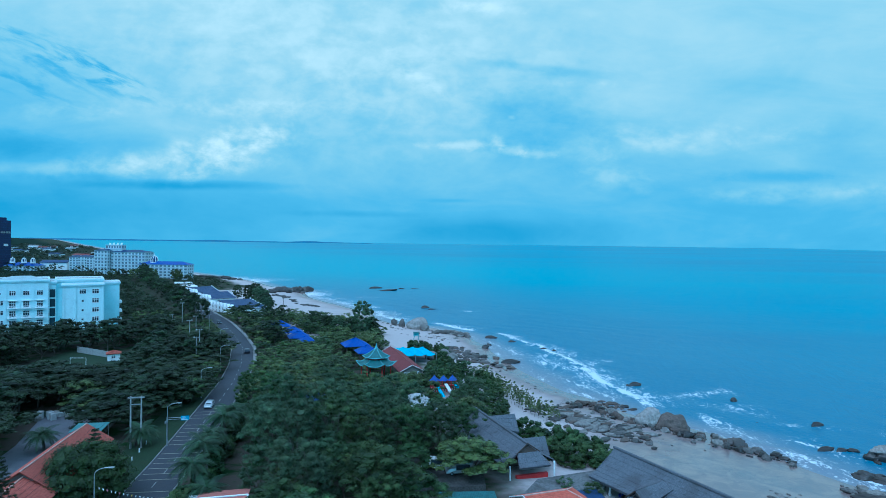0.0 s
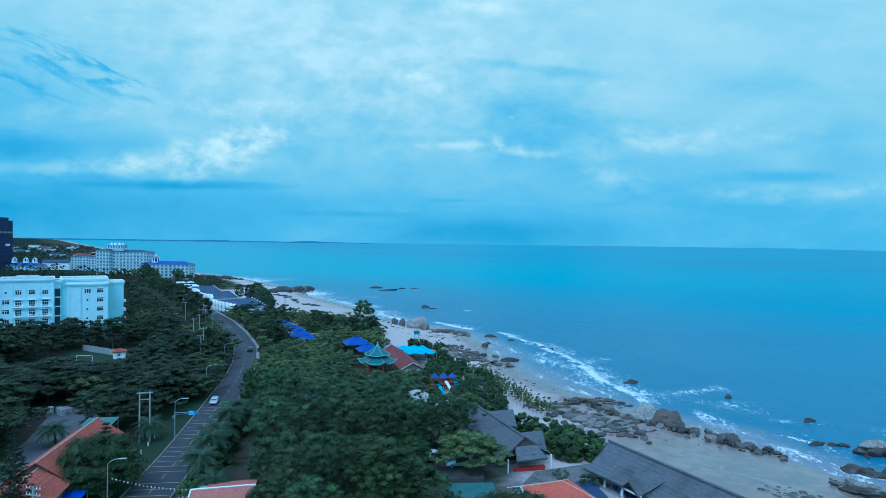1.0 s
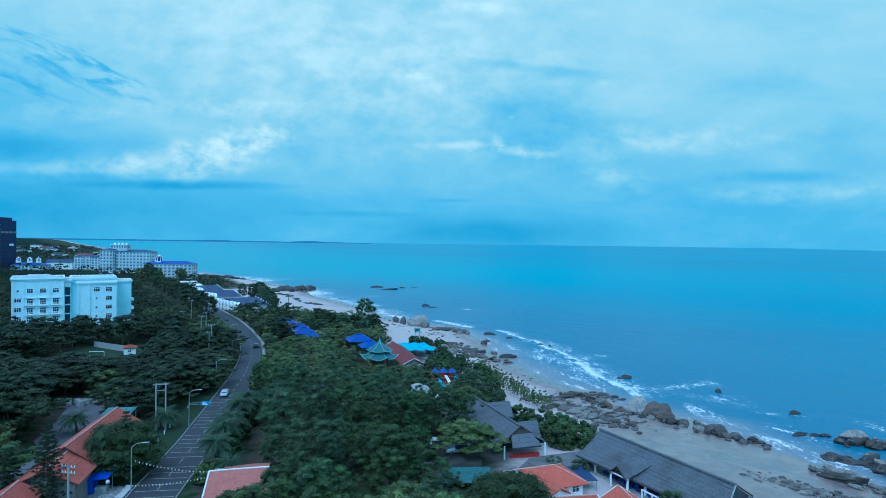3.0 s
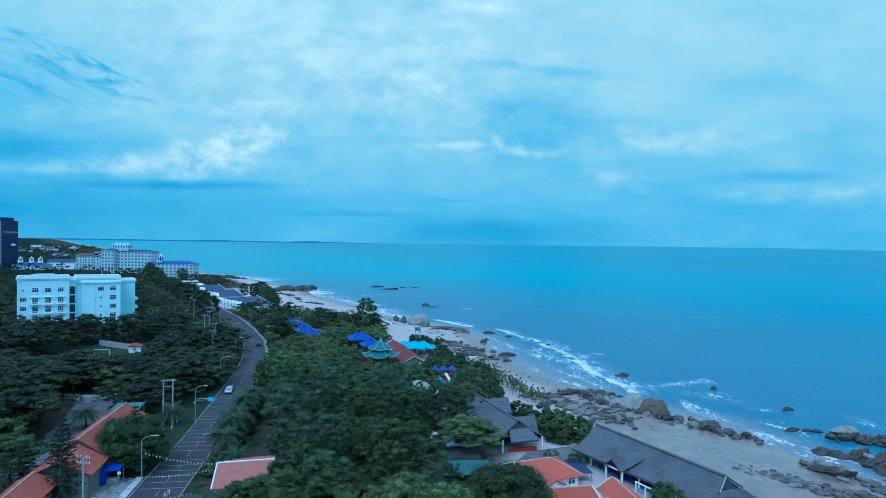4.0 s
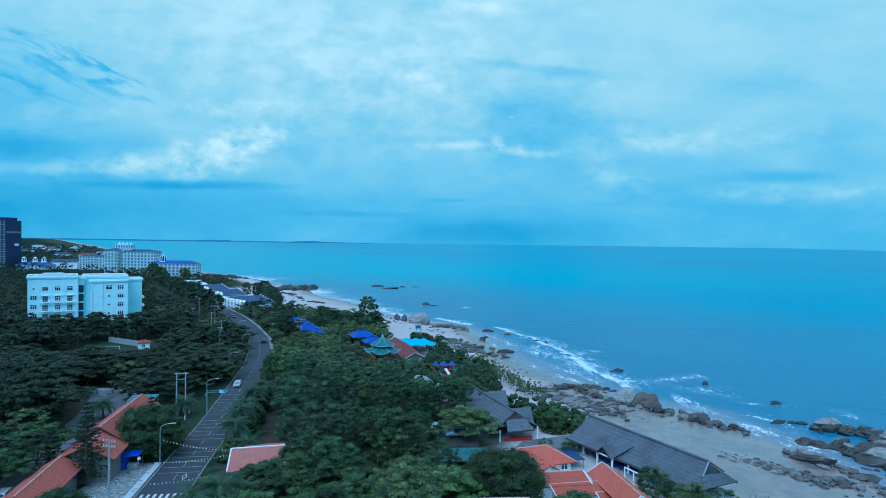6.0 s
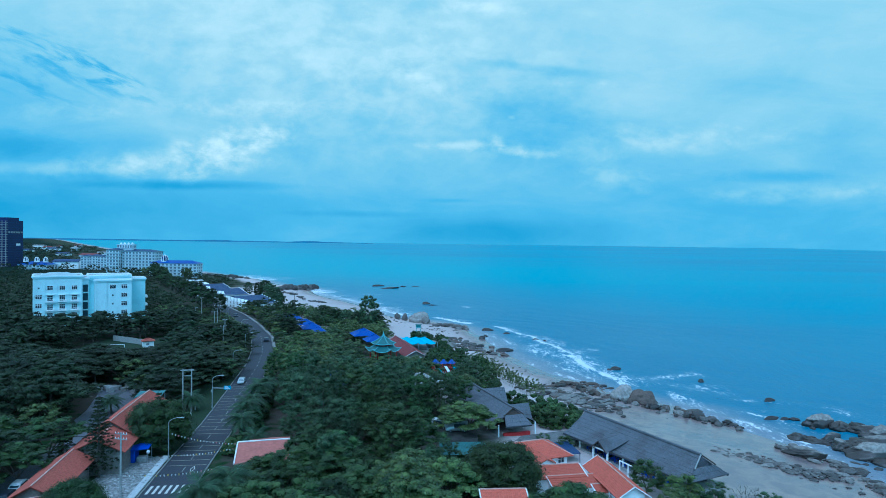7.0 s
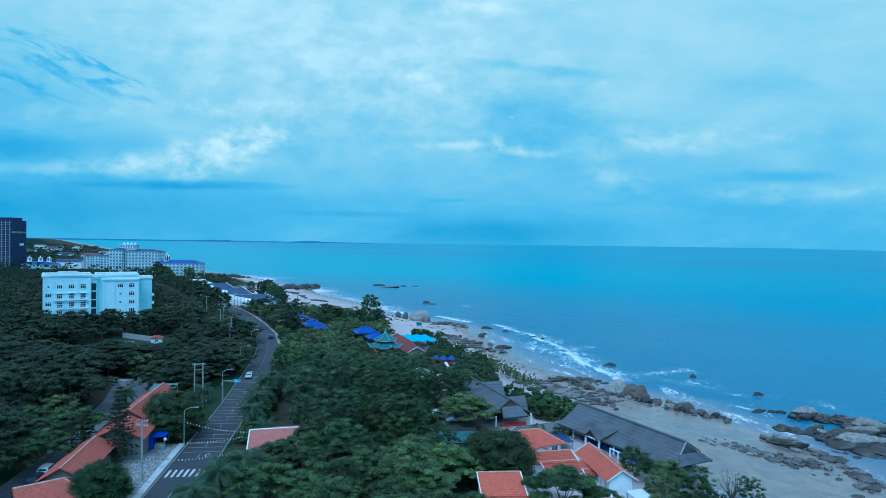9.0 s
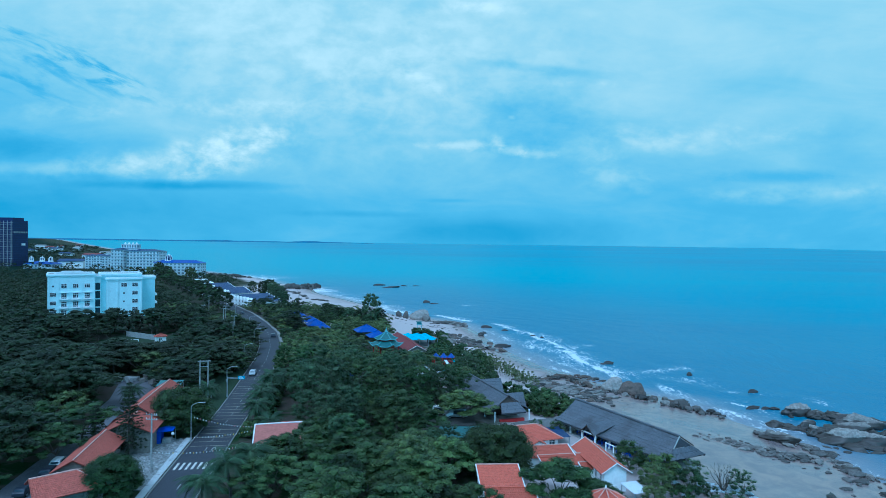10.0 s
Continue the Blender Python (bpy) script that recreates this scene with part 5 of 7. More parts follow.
    along = np.cross(side, face)
    if droop:
        along = along * (1 - droop) + way * droop * 0.5 + np.array((0, 0, -droop * 0.6))
    size = leaf * (0.6 + 0.8 * rng.random((m, 1)))
    root, tip = at - along * size, at + along * size
    blades = np.stack([root - side * size * slim, root + side * size * slim, tip], 1).reshape(-1, 3)
    verts = np.concatenate([core, blades])
    faces = np.concatenate([faces, np.arange(3 * m).reshape(-1, 3) + len(core)])
    return verts.tolist(), faces.tolist()


def icosphere(level):
    bm = bmesh.new()
    bmesh.ops.create_icosphere(bm, subdivisions=level, radius=1)
    v = np.array([tuple(p.co) for p in bm.verts])
    f = [tuple(p.index for p in q.verts) for q in bm.faces]
    bm.free()
    return v, f


ICO_V, ICO_F = icosphere(1)


def limbs(bm, height, spread, fork, count, r):
    """A leaning trunk that forks into limbs."""
    top = Vector((rng.normal(0, 0.3), rng.normal(0, 0.3), fork))
    rod(bm, (0, 0, -0.6), top, r, r * 0.7, 7)
    for k in range(count):
        a = 2 * math.pi * (k + rng.random() * 0.6) / count
        reach = spread * (0.45 + 0.4 * rng.random())
        mid = top + Vector((math.cos(a) * reach * 0.5, math.sin(a) * reach * 0.5, (height - fork) * 0.4))
        end = top + Vector((math.cos(a) * reach, math.sin(a) * reach, (height - fork) * (0.6 + 0.25 * rng.random())))
        rod(bm, top - Vector((0, 0, 0.1)), mid, r * 0.5, r * 0.35, 5)
        rod(bm, mid, end, r * 0.35, r * 0.12, 5)
    return bm


def crown_points(kind, n):
    """Clump centres and sizes in a crown about 1 wide (radius) and 1 high, from 0 to 1 in z."""
    c, s = [], []
    # A spreading crown is a heap of flat domes with dark gaps between them.
    lumps = [((0.05 * rng.normal(), 0.05 * rng.normal(), 0.80), 0.44)]
    for j in range(5 if n > 20 else 3):
        turn = 2 * math.pi * (j + 0.5 * rng.random()) / (5 if n > 20 else 3)
        lumps.append(((math.cos(turn) * 0.44, math.sin(turn) * 0.44, 0.60 + 0.08 * rng.normal()), 0.37 + 0.08 * rng.random()))
    for j in range(8 if n > 20 else 0):
        turn = 2 * math.pi * (j + 0.6 * rng.random()) / 8
        lumps.append(((math.cos(turn) * 0.76, math.sin(turn) * 0.76, 0.36 + 0.09 * rng.normal()), 0.29 + 0.09 * rng.random()))
    for k in range(n):
        a, q = rng.random() * 2 * math.pi, math.sqrt(rng.random())
        if kind == "spread":
            (lx, ly, lz), wide = lumps[k % len(lumps)]
            rise = math.sqrt(max(0.0, 1 - q * q))
            c.append((lx + math.cos(a) * q * wide, ly + math.sin(a) * q * wide, lz + 0.42 * wide * rise + 0.02 * rng.normal()))
            s.append(wide * (0.34 + 0.16 * rng.random()))
        elif kind == "spire":
            z = 0.10 + 0.88 * rng.random() ** 0.9
            q *= (0.95 - 0.75 * z) * (0.8 + 0.4 * rng.random())
            c.append((math.cos(a) * q, math.sin(a) * q, z))
            s.append(0.28 - 0.14 * z)
        elif kind == "round":
            z = 0.12 + 0.84 * rng.random()
            edge = math.sqrt(max(0.06, 1 - ((z - 0.42) / 0.6) ** 2)) * 0.86
            q = edge * (0.55 + 0.45 * q)
            c.append((math.cos(a) * q, math.sin(a) * q, z))
            s.append(0.17 + 0.10 * rng.random())
        elif kind == "tall":
            z = 0.06 + 0.90 * rng.random() ** 0.9
            edge = math.sqrt(max(0.05, 1 - ((z - 0.34) / 0.68) ** 2)) * (0.6 + 0.5 * rng.random())
            q = edge * (0.3 + 0.7 * q)
            c.append((math.cos(a) * q, math.sin(a) * q, z))
            s.append(0.10 + 0.11 * rng.random())
        else:
            z = 0.08 + 0.9 * rng.random()
            edge = math.sqrt(max(0.08, 1 - ((z - 0.45) / 0.62) ** 2)) * (0.7 + 0.35 * rng.random())
            q = edge * (0.35 + 0.65 * q)
            c.append((math.cos(a) * q, math.sin(a) * q, z))
            s.append(0.13 + 0.12 * rng.random())
    return np.array(c), np.array(s)


def make_tree(name, kind, radius, height, bare, mat, label, clumps=34, per=60, leaf=0.22, droop=0.0, slim=0.5, trunk_r=0.22, flat=0.75, forks=6, fill=0.55, up=0.8):
    """A tree at the origin: trunk and crown. bare: how much of the height has no leaves."""
    root = thing(name, 0, 0, -400, label=label, category="tree")
    part("trunk", limbs(bmesh.new(), height * 0.9, radius, max(0.8, height * bare * 0.95), forks, trunk_r), BARK, root)
    c, s = crown_points(kind, clumps)
    c = c * (radius, radius, height * (1 - bare)) + (0, 0, height * bare)
    v, f = leaf_cloud(c, s * radius * 1.05, per, leaf, flat, up, droop, slim, fill)
    crown = new("crown", raw("crown", v, f, mat))
    crown.parent = root
    return root


PLANTED = []


def plant(model, x, y, size=1.0, tall=1.0, turn=None, label="", z=None):
    """Notes a tree of that model, with its foot on the ground."""
    turn = rng.random() * 360 if turn is None else turn
    z = ground_z(x, y) if z is None else z
    PLANTED.append((model, pose(x, y, z - 0.05, 0, 0, turn) @ Matrix.Diagonal((size, size, size * tall, 1)), label))


def plant_all():
    """Sets out the noted trees; the last of each model is the model itself."""
    last = {model: k for k, (model, _, _) in enumerate(PLANTED)}
    for k, (model, m, label) in enumerate(PLANTED):
        if k != last[model]:
            tagged(copy_thing(model, m), label)
    for model, k in last.items():
        model.matrix_basis = PLANTED[k][1]
        tagged(model, PLANTED[k][2])


def make_palm(name, height, fronds, reach, label):
    """A palm: ringed trunk and drooping fronds of many narrow leaflets."""
    root = thing(name, 0, 0, -400, label=label, category="tree")
    lean = Vector((rng.normal(0, 0.5), rng.normal(0, 0.5), 0))
    stem = [Vector((0, 0, height * k / 6 if k else -0.6)) + lean * (k / 6) ** 2 for k in range(7)]
    last = stem[-1]
    part("trunk", tube(stem, [0.25 - 0.014 * k for k in range(7)], 8), BARK, root)
    v, f = [], []
    steps = 24
    for k in range(steps):
        t = (k + 0.5) / steps
        spine = Vector((reach * t * (1 - 0.12 * t), 0, reach * (0.42 * t - 0.85 * t * t)))
        slope = Vector((1 - 0.24 * t, 0, 0.42 - 1.7 * t)).normalized()
        size = reach * 0.26 * math.sin(math.pi * min(1, 0.18 + 0.82 * t) ** 0.8)
        for q in (-1, 1):
            tip = spine + slope * size * 0.6 + Vector((0, q * size, -size * 0.45))
            n = len(v)
            w = slope * (reach / steps) * 0.42
            v += [spine - w, spine + w, tip + w * 0.25, tip - w * 0.25]
            f.append((n, n + 1, n + 2, n + 3))
    for k in range(steps):
        t0, t1 = k / steps, (k + 1) / steps
        a, b = (Vector((reach * t * (1 - 0.12 * t), 0, reach * (0.42 * t - 0.85 * t * t))) for t in (t0, t1))
        n = len(v)
        v += [a + Vector((0, 0.05, 0)), b + Vector((0, 0.04, 0)), b - Vector((0, 0.04, 0)), a - Vector((0, 0.05, 0))]
        f.append((n, n + 1, n + 2, n + 3))
    leaf = raw("frond", v, f, LEAF_PALM)
    for k in range(fronds):
        tilt = -38 + 62 * (k / fronds) + rng.normal(0, 5)
        piece("frond", leaf, root, Matrix.Translation(last) @ pose(0, 0, 0, 0, tilt, k * 137.5 + rng.normal(0, 8)))
    return root


def make_conifer(name, height, radius, label):
    """An araucaria: a straight stem with tiers of flat branches."""
    root = thing(name, 0, 0, -400, label=label, category="tree")
    part("trunk", rod(bmesh.new(), (0, 0, -0.5), (0, 0, height), 0.22, 0.03, 7), BARK, root)
    c, s = [], []
    tiers = int(height / 0.75)
    for k in range(2, tiers):
        z, r = height * k / tiers, radius * (1 - (k / tiers) ** 1.3) + 0.15
        n = 6 if r > 1 else 4
        for j in range(n):
            a = 2 * math.pi * (j + 0.5 * (k % 2)) / n + rng.normal(0, 0.1)
            for q in (0.35, 0.7, 1.0):
                c.append((math.cos(a) * r * q, math.sin(a) * r * q, z + 0.12 * r * q))
                s.append(0.30 * (1.15 - 0.4 * q))
    v, f = leaf_cloud(np.array(c), np.array(s), 30, 0.17, 0.5, 0.6, 0.0, 0.3)
    crown = new("crown", raw("crown", v, f, LEAF_DARK))
    crown.parent = root
    return root


SPREAD = [make_tree("spreading_tree", "spread", 5.6, 8.8, 0.26, m, "broad dark green spreading tree with layered crown", 74, 52, 0.17, flat=0.55, up=0.9, fill=0.72)
          for m in (LEAF, LEAF_FINE, LEAF_DARK, LEAF_DARK)]
ROUND = [make_tree("round_tree", "round", 4.2, 7.6, 0.18, m, "dense round-crowned green tree", 48, 72, 0.165, flat=0.65, fill=0.62) for m in (LEAF, LEAF_LIGHT, LEAF_DARK)]
BUSHY = [make_tree("bushy_tree", "bush", 3.9, 6.6, 0.12, m, "bushy green tree with an uneven crown", 44, 66, 0.155, fill=0.62) for m in (LEAF, LEAF_GREY, LEAF_HAZED_OLIVE)]
NEEDLE = [make_tree("casuarina_tree", "tall", 5.0, 11.5, 0.12, m, "feathery grey-green casuarina tree", 78, 66, 0.40, 0.5, 0.12, 0.2, 0.8, fill=0.6) for m in (LEAF_GREY, LEAF_GREY, LEAF_FINE)]
TALL = [make_tree("casuarina_tree", "tall", 4.4, 12.5, 0.06, m, "tall dense dark casuarina by the beach", 150, 26, 0.34, 0.4, 0.16, 0.2, 0.9, fill=0.72) for m in (LEAF_GREY, LEAF_DARK)]
DOME = make_tree("dome_tree", "round", 6.6, 8.0, 0.05, LEAF, "big dome-shaped dense dark green tree", 190, 130, 0.15, flat=0.7)
BIG = [make_tree("almond_tree", "spread", 6.2, 9.2, 0.2, m, "broad tree with big glossy leaves in layers", 140, 80, 0.19, flat=0.6, slim=0.6, up=0.8, fill=0.7) for m in (LEAF, LEAF_GLOSSY)]
PALM = [make_palm("palm_tree", h, 22, r, "feather palm with drooping fronds") for h, r in ((5.5, 4.2), (3.2, 3.8))]
CONIFER = [make_conifer("araucaria_tree", 14.5, 3.1, "tall dark conical araucaria tree"), make_conifer("araucaria_tree", 8.5, 2.2, "small dark conical araucaria tree")]
SAPLING = make_tree("casuarina_sapling", "spire", 1.1, 4.2, 0.02, LEAF_HAZED_OLIVE, "young casuarina sapling planted in the sand", 18, 26, 0.26, 0.3, 0.16, 0.05, 0.9, 0, 0.45)
SHRUB = [make_tree("beach_shrub", "round", 3.6, 4.4, 0.0, m, "dense low shrub behind the beach", 24, 28, 0.23, flat=0.7, fill=0.66) for m in (LEAF, LEAF_GREY)]
HEDGE = [make_tree("beach_thicket", "round", 3.8, 4.8, 0.0, m, "dense rounded thicket behind the beach", 60, 44, 0.17, flat=0.8, fill=0.8) for m in (LEAF, LEAF_FINE)]
MID_ROUND = [make_tree("round_tree", "round", 4.2, 7.2, 0.12, m, "dense round-crowned green tree", 34, 36, 0.23, flat=0.65, fill=0.62) for m in (LEAF_LIGHT, LEAF_HAZED_OLIVE, LEAF_DARK)]
MID_BUSHY = [make_tree("bushy_tree", "bush", 3.8, 6.4, 0.08, m, "bushy green tree with an uneven crown", 32, 36, 0.21, fill=0.62) for m in (LEAF_LIGHT, LEAF_GREY, LEAF_HAZED_OLIVE)]
MID_SPREAD = [make_tree("spreading_tree", "spread", 5.6, 8.4, 0.2, m, "broad dark green spreading tree with layered crown", 48, 26, 0.26, flat=0.55, up=0.9, fill=0.72) for m in (LEAF, LEAF_DARK)]
FAR = [make_tree("distant_tree", k, 4.8, 8.0, 0.12, m, "dark green tree in the distant woods", 9, 11, 0.62, flat=0.5, fill=0.66) for k, m in (("spread", LEAF_DARK), ("round", LEAF), ("bush", LEAF_DARK))]
VERY_FAR = [make_tree("distant_tree", k, 4.6, 8.0, 0.1, LEAF_DARK, "dark green tree in the distant woods", 6, 8, 0.9, fill=0.6) for k in ("spread", "round")]


def make_dry_tree():
    """A bare shrub of thin grey twigs."""
    root = thing("dry_shrub", 0, 0, -400, label="bare grey-twigged dry shrub at the beach edge", category="shrub")
    bm = bmesh.new()
    for k in range(16):
        a, lean = k * 2.4, 0.25 + 0.5 * rng.random()
        at, way = Vector((0, 0, -0.2)), Vector((math.cos(a) * lean, math.sin(a) * lean, 1)).normalized()
        for j in range(4):
            to = at + way * (1.5 - 0.2 * j)
            rod(bm, at, to, 0.07 - 0.015 * j, 0.055 - 0.015 * j, 4)
            for q in range(3):
                twig = (way + 0.6 * Vector(rng.standard_normal(3))).normalized()
                rod(bm, to, to + twig * 0.8, 0.022, 0.012, 3)
            at, way = to, (way + 0.25 * Vector(rng.standard_normal(3))).normalized()
    part("branches", bm, BARK, root)
    return root


DRY = make_dry_tree()


def clear_of(x, y, keep):
    return all(not (x0 < x < x1 and y0 < y < y1) for x0, y0, x1, y1 in keep)
# ---- where the trees stand ----
# Clearings, as x0, y0, x1, y1: buildings, courts and drives.
CLEAR = [(-46, 70, -36, 90), (-45, 40, -27, 73), (-49, 88, -36, 122), (-70, 52, -46, 116), (-136, 174, -96, 222), (-192, 236, -136, 302), (-38, 58, -25.5, 92), (2, 36, 17, 76), (12, 74, 38, 104), (22, 54, 60, 122),
         (2, 104, 24, 146), (-31, 182, -13, 206), (-17, 190, -6, 206), (-21, 205, -9, 224), (-27, 222, -1, 248), (-40, 216, -22, 244), (-68, 238, -52, 276), (-83, 272, -64, 298), (-136, 326, -92, 372), (-168, 386, -128, 424), (-196, 430, -156, 466), (-35, 147, -25, 160),
         (-4, 104, 8, 118), (2, 70, 17, 90), (-96, 124, -74, 146), (-64, 112, -50, 132), (-8, 172, 5, 186), (-12, 146, 3, 168), (-3, 88, 12, 104), (-4, 100, 8, 112)]
DRIVE_Y, DRIVE_X = (40, 60, 75, 97, 120, 138), (-63, -66.5, -69.5, -72.5, -78, -85)


def drive_x(y):
    return float(np.interp(y, DRIVE_Y, DRIVE_X))


STANDS = []


def single(model, x, y, size=1.0, tall=1.0, **more):
    STANDS.append((x, y, 4.6 * size))
    plant(model, x, y, size, tall, **more)


def wood(models, x0, y0, x1, y1, gap, low, high, edge=4.0, keep=CLEAR, tall=(0.85, 1.15), beach=58, limit=-1000, into=None):
    """Trees over a stretch of the plan, about gap apart, off the road, the drive, the beach and the clearings."""
    y = y0
    while y < y1:
        x = x0
        while x < x1:
            px, py = x + rng.uniform(-0.42, 0.42) * gap, y + rng.uniform(-0.42, 0.42) * gap
            beside = px - road_x(py)
            open_ground = abs(px) < 0.76 * (py + 34) + 9 and (beside > 6.5 + edge or beside < -4.5 - edge) and shore_x(py) - px > beach and clear_of(px, py, keep)
            on_drive = py < 146 and abs(px - drive_x(py)) < 5
            if open_ground and not on_drive and all((px - a) ** 2 + (py - b) ** 2 > r * r * 0.7 for a, b, r in STANDS):
                model, size, high_by = models[int(rng.integers(len(models)))], rng.uniform(low, high), rng.uniform(*tall)
                if -28 < beside < 0 and 222 < py < 560:  # low bushes only along the landward verge of the far road
                    size, high_by = size * 0.8, high_by * 0.33
                if into is None:
                    plant(model, px, py, size, high_by)
                else:
                    into.append((model, px, py, size, high_by, rng.random() * 6.283))
            x += gap
        y += gap * 0.9


# Trees that stand out.
single(DOME, 10.2, 79.0, 1.1, 0.98)
single(BIG[1], 5.8, 111.5, 1.1, 0.74, label="tall bright green spreading tree over parked cars")
single(SPREAD[1], -28.2, 74.2, 0.85, 0.85), single(MID_BUSHY[0], -13.5, 187.5, 0.75, 0.8), single(MID_BUSHY[2], -9.5, 186.0, 0.6, 0.8), single(MID_BUSHY[0], 0.0, 196.0, 0.6, 0.8), single(MID_BUSHY[1], -3.0, 206.0, 0.7, 0.8)
single(BIG[0], 19.8, 66.5, 1.0, 0.82)
single(BIG[0], 26.0, 66.0, 0.68, 0.75)
single(ROUND[0], 37.0, 84.5, 0.86, 0.9)
single(ROUND[1], 41.6, 79.5, 0.85, 0.85), single(BUSHY[2], 37.6, 72.5, 0.85), single(BUSHY[0], 44.0, 73.5, 0.75), single(BUSHY[2], 35.0, 67.0, 0.6)
single(ROUND[0], 26.3, 104.5, 0.5, 0.9)
for x, y, k in ((47.5, 77, 0.55), (50.5, 70, 0.62), (53, 66.5, 0.6), (48, 66, 0.55), (22.5, 109.5, 0.5)):
    single(SHRUB[1], x, y, k, 1.0)
for x, y, k in ((24, 134, 0.9), (27.5, 129.5, 0.95), (31, 125.5, 0.9), (33.2, 121.5, 0.75), (22, 127, 0.8), (20, 140, 0.8), (26.5, 122.5, 0.75)):
    single(HEDGE[int(y) % 2], x, y, k * 1.2, 0.95)
for x, y, k in ((-34.5, 53.5, 0), (-29.0, 57.5, 1), (-30.5, 64.5, 1), (-46.8, 136, 1), (-60.5, 120.5, 1), (-36.8, 93.0, 1), (-98, 148, 0), (-106, 152, 0), (-77, 118, 1)):
    single(PALM[k], x, y, 1.05)
single(DRY, 52.0, 77.5), single(NEEDLE[0], 55.0, 77.0, 0.55, 0.72), single(NEEDLE[1], 47.6, 81.0, 0.55, 0.7), single(ROUND[1], 43.7, 84.3, 0.5, 0.8)
single(PALM[0], -30.4, 66.0, 1.2), single(PALM[0], -32.4, 60.0, 1.15), single(CONIFER[0], -58.4, 79.8), single(CONIFER[1], -60.6, 106.5), single(CONIFER[1], -66.5, 83, 1.1)
single(DOME, -55.0, 94.5, 0.98, 1.15)
# The broad crowns nearest the camera.
for model, x, y, k, tall in ((SPREAD[0], -23.5, 72.5, 1.02, 0.95), (SPREAD[1], -12.2, 67.0, 0.95, 0.9), (BIG[1], -3.0, 61.0, 0.95, 0.95), (BIG[0], -14.4, 78.8, 0.78, 0.85), (BIG[1], -5.6, 75.0, 0.98, 0.88),
                             (SPREAD[0], -17.0, 55.5, 1.1, 0.95), (SPREAD[1], -26.0, 59.5, 1.0, 0.9), (SPREAD[1], -8.8, 92.5, 1.25, 0.95), (BIG[1], -12.3, 107.0, 0.72, 1.0), (ROUND[1], -15.4, 123.5, 1.1, 1.1),
                             (BUSHY[0], -1.0, 86.0, 0.9, 0.9), (SPREAD[0], 4.5, 57.0, 0.9, 0.8), (BIG[1], -6.5, 51.0, 0.9, 0.9)):
    single(model, x, y, k, tall)
for x, y, k in ((-25.5, 190.0, 0.62), (-21.0, 189.0, 0.6), (-17.0, 190.5, 0.55), (-29.0, 193.0, 0.7)):
    single(HEDGE[0], x, y, k, 0.8)
# Low thicket and palms along the seaward kerb.
for k in range(11):
    y = 88 + 4.6 * k
    if not 76 < y < 92:
        single(HEDGE[k % 2], road_x(y) + 7.4 + rng.uniform(0, 1.0), y, rng.uniform(0.5, 0.72), 1.0)
for k, y in enumerate((98, 105, 112.5, 121, 130)):
    single(PALM[0], road_x(y) + 8.2, y, 1.0 + 0.1 * (k % 2))
# The grove of casuarinas behind them.
for k, (x, y, size, tall) in enumerate(((-22.5, 93.5, 1.15, 0.86), (-29.0, 97.0, 0.9, 0.85), (-15.5, 99.0, 0.9, 0.9), (-31.0, 110.0, 1.15, 0.92), (-25.5, 108.0, 1.2, 0.98), (-20.0, 115.0, 1.15, 0.95), (-30.5, 121.5, 1.3, 0.98),
                                        (-23.5, 128.5, 1.2, 0.92), (-6.5, 117.0, 1.05, 0.95), (-0.5, 121.0, 1.1, 0.92), (-9.5, 126.0, 1.05, 0.9), (4.5, 128.0, 1.0, 0.85), (6.5, 138.0, 0.8, 0.7))):
    single(NEEDLE[k % 3], x, y, size, tall)
for x, y, k in ((-33.5, 76.3, 0.75), (-29.5, 76.0, 0.95)):
    single(SHRUB[0], x, y, k, 1.2)
single(DOME, -52.0, 61.5, 0.74, 1.05, label="clipped round tree beside the junction")
single(BUSHY[2], -84, 142.5, 1.35, 0.85), single(BUSHY[2], -82, 99.5, 1.2, 0.85), single(BUSHY[2], -86, 94, 1.1, 0.8)
# The great dark crowns landward of the drive.
for k, (x, y, size, tall) in enumerate(((-70.6, 86.0, 1.15, 0.85), (-69.6, 75.0, 1.0, 0.85), (-79.5, 84.0, 1.1, 0.9), (-73.0, 62.0, 1.1, 0.9), (-103.0, 126.0, 1.45, 0.85), (-113.0, 138.0, 1.5, 0.74), (-97.0, 154.0, 1.5, 0.64), (-86.5, 180.0, 1.3, 0.9), (-124.0, 144.0, 1.5, 0.8),
                                        (-68.5, 143.0, 1.1, 0.95), (-75.0, 160.0, 1.2, 0.95))):
    single(SPREAD[0] if k < 4 else SPREAD[2 + k % 2], x, y, size, tall)
single(TALL[0], -37.5, 286, 1.35, 1.0), single(TALL[1], -33, 289, 0.9, 0.8), single(TALL[1], -43, 290, 0.95, 0.7), single(TALL[0], -50, 294, 1.0, 0.6), single(TALL[1], -57, 299, 1.0, 0.62), single(TALL[0], -64, 305, 1.05, 0.66)
for x, y, k in ((-120, 398, 1.0), (-126, 410, 1.1), (-113, 384, 1.0), (-137, 430, 0.9), (-108, 372, 0.9), (-130, 420, 1.0), (-150, 446, 0.8), (-104, 358, 0.85), (-98, 345, 0.8)):
    single(TALL[int(k * 10) % 2], x, y, k * 1.15, 0.95)
for k in range(90):
    s = (k % 30) / 30
    x, y = 10.5 + 16.0 * s + 2.0 * (k // 30) + rng.normal(0, 0.35), 212 - 58 * s + rng.normal(0, 0.5)
    plant(SAPLING, x, y, rng.uniform(0.7, 1.15))
# Tall trees along the landward side of the road, on to the hotels.
for k in range(40):
    y = 300 + 9 * k
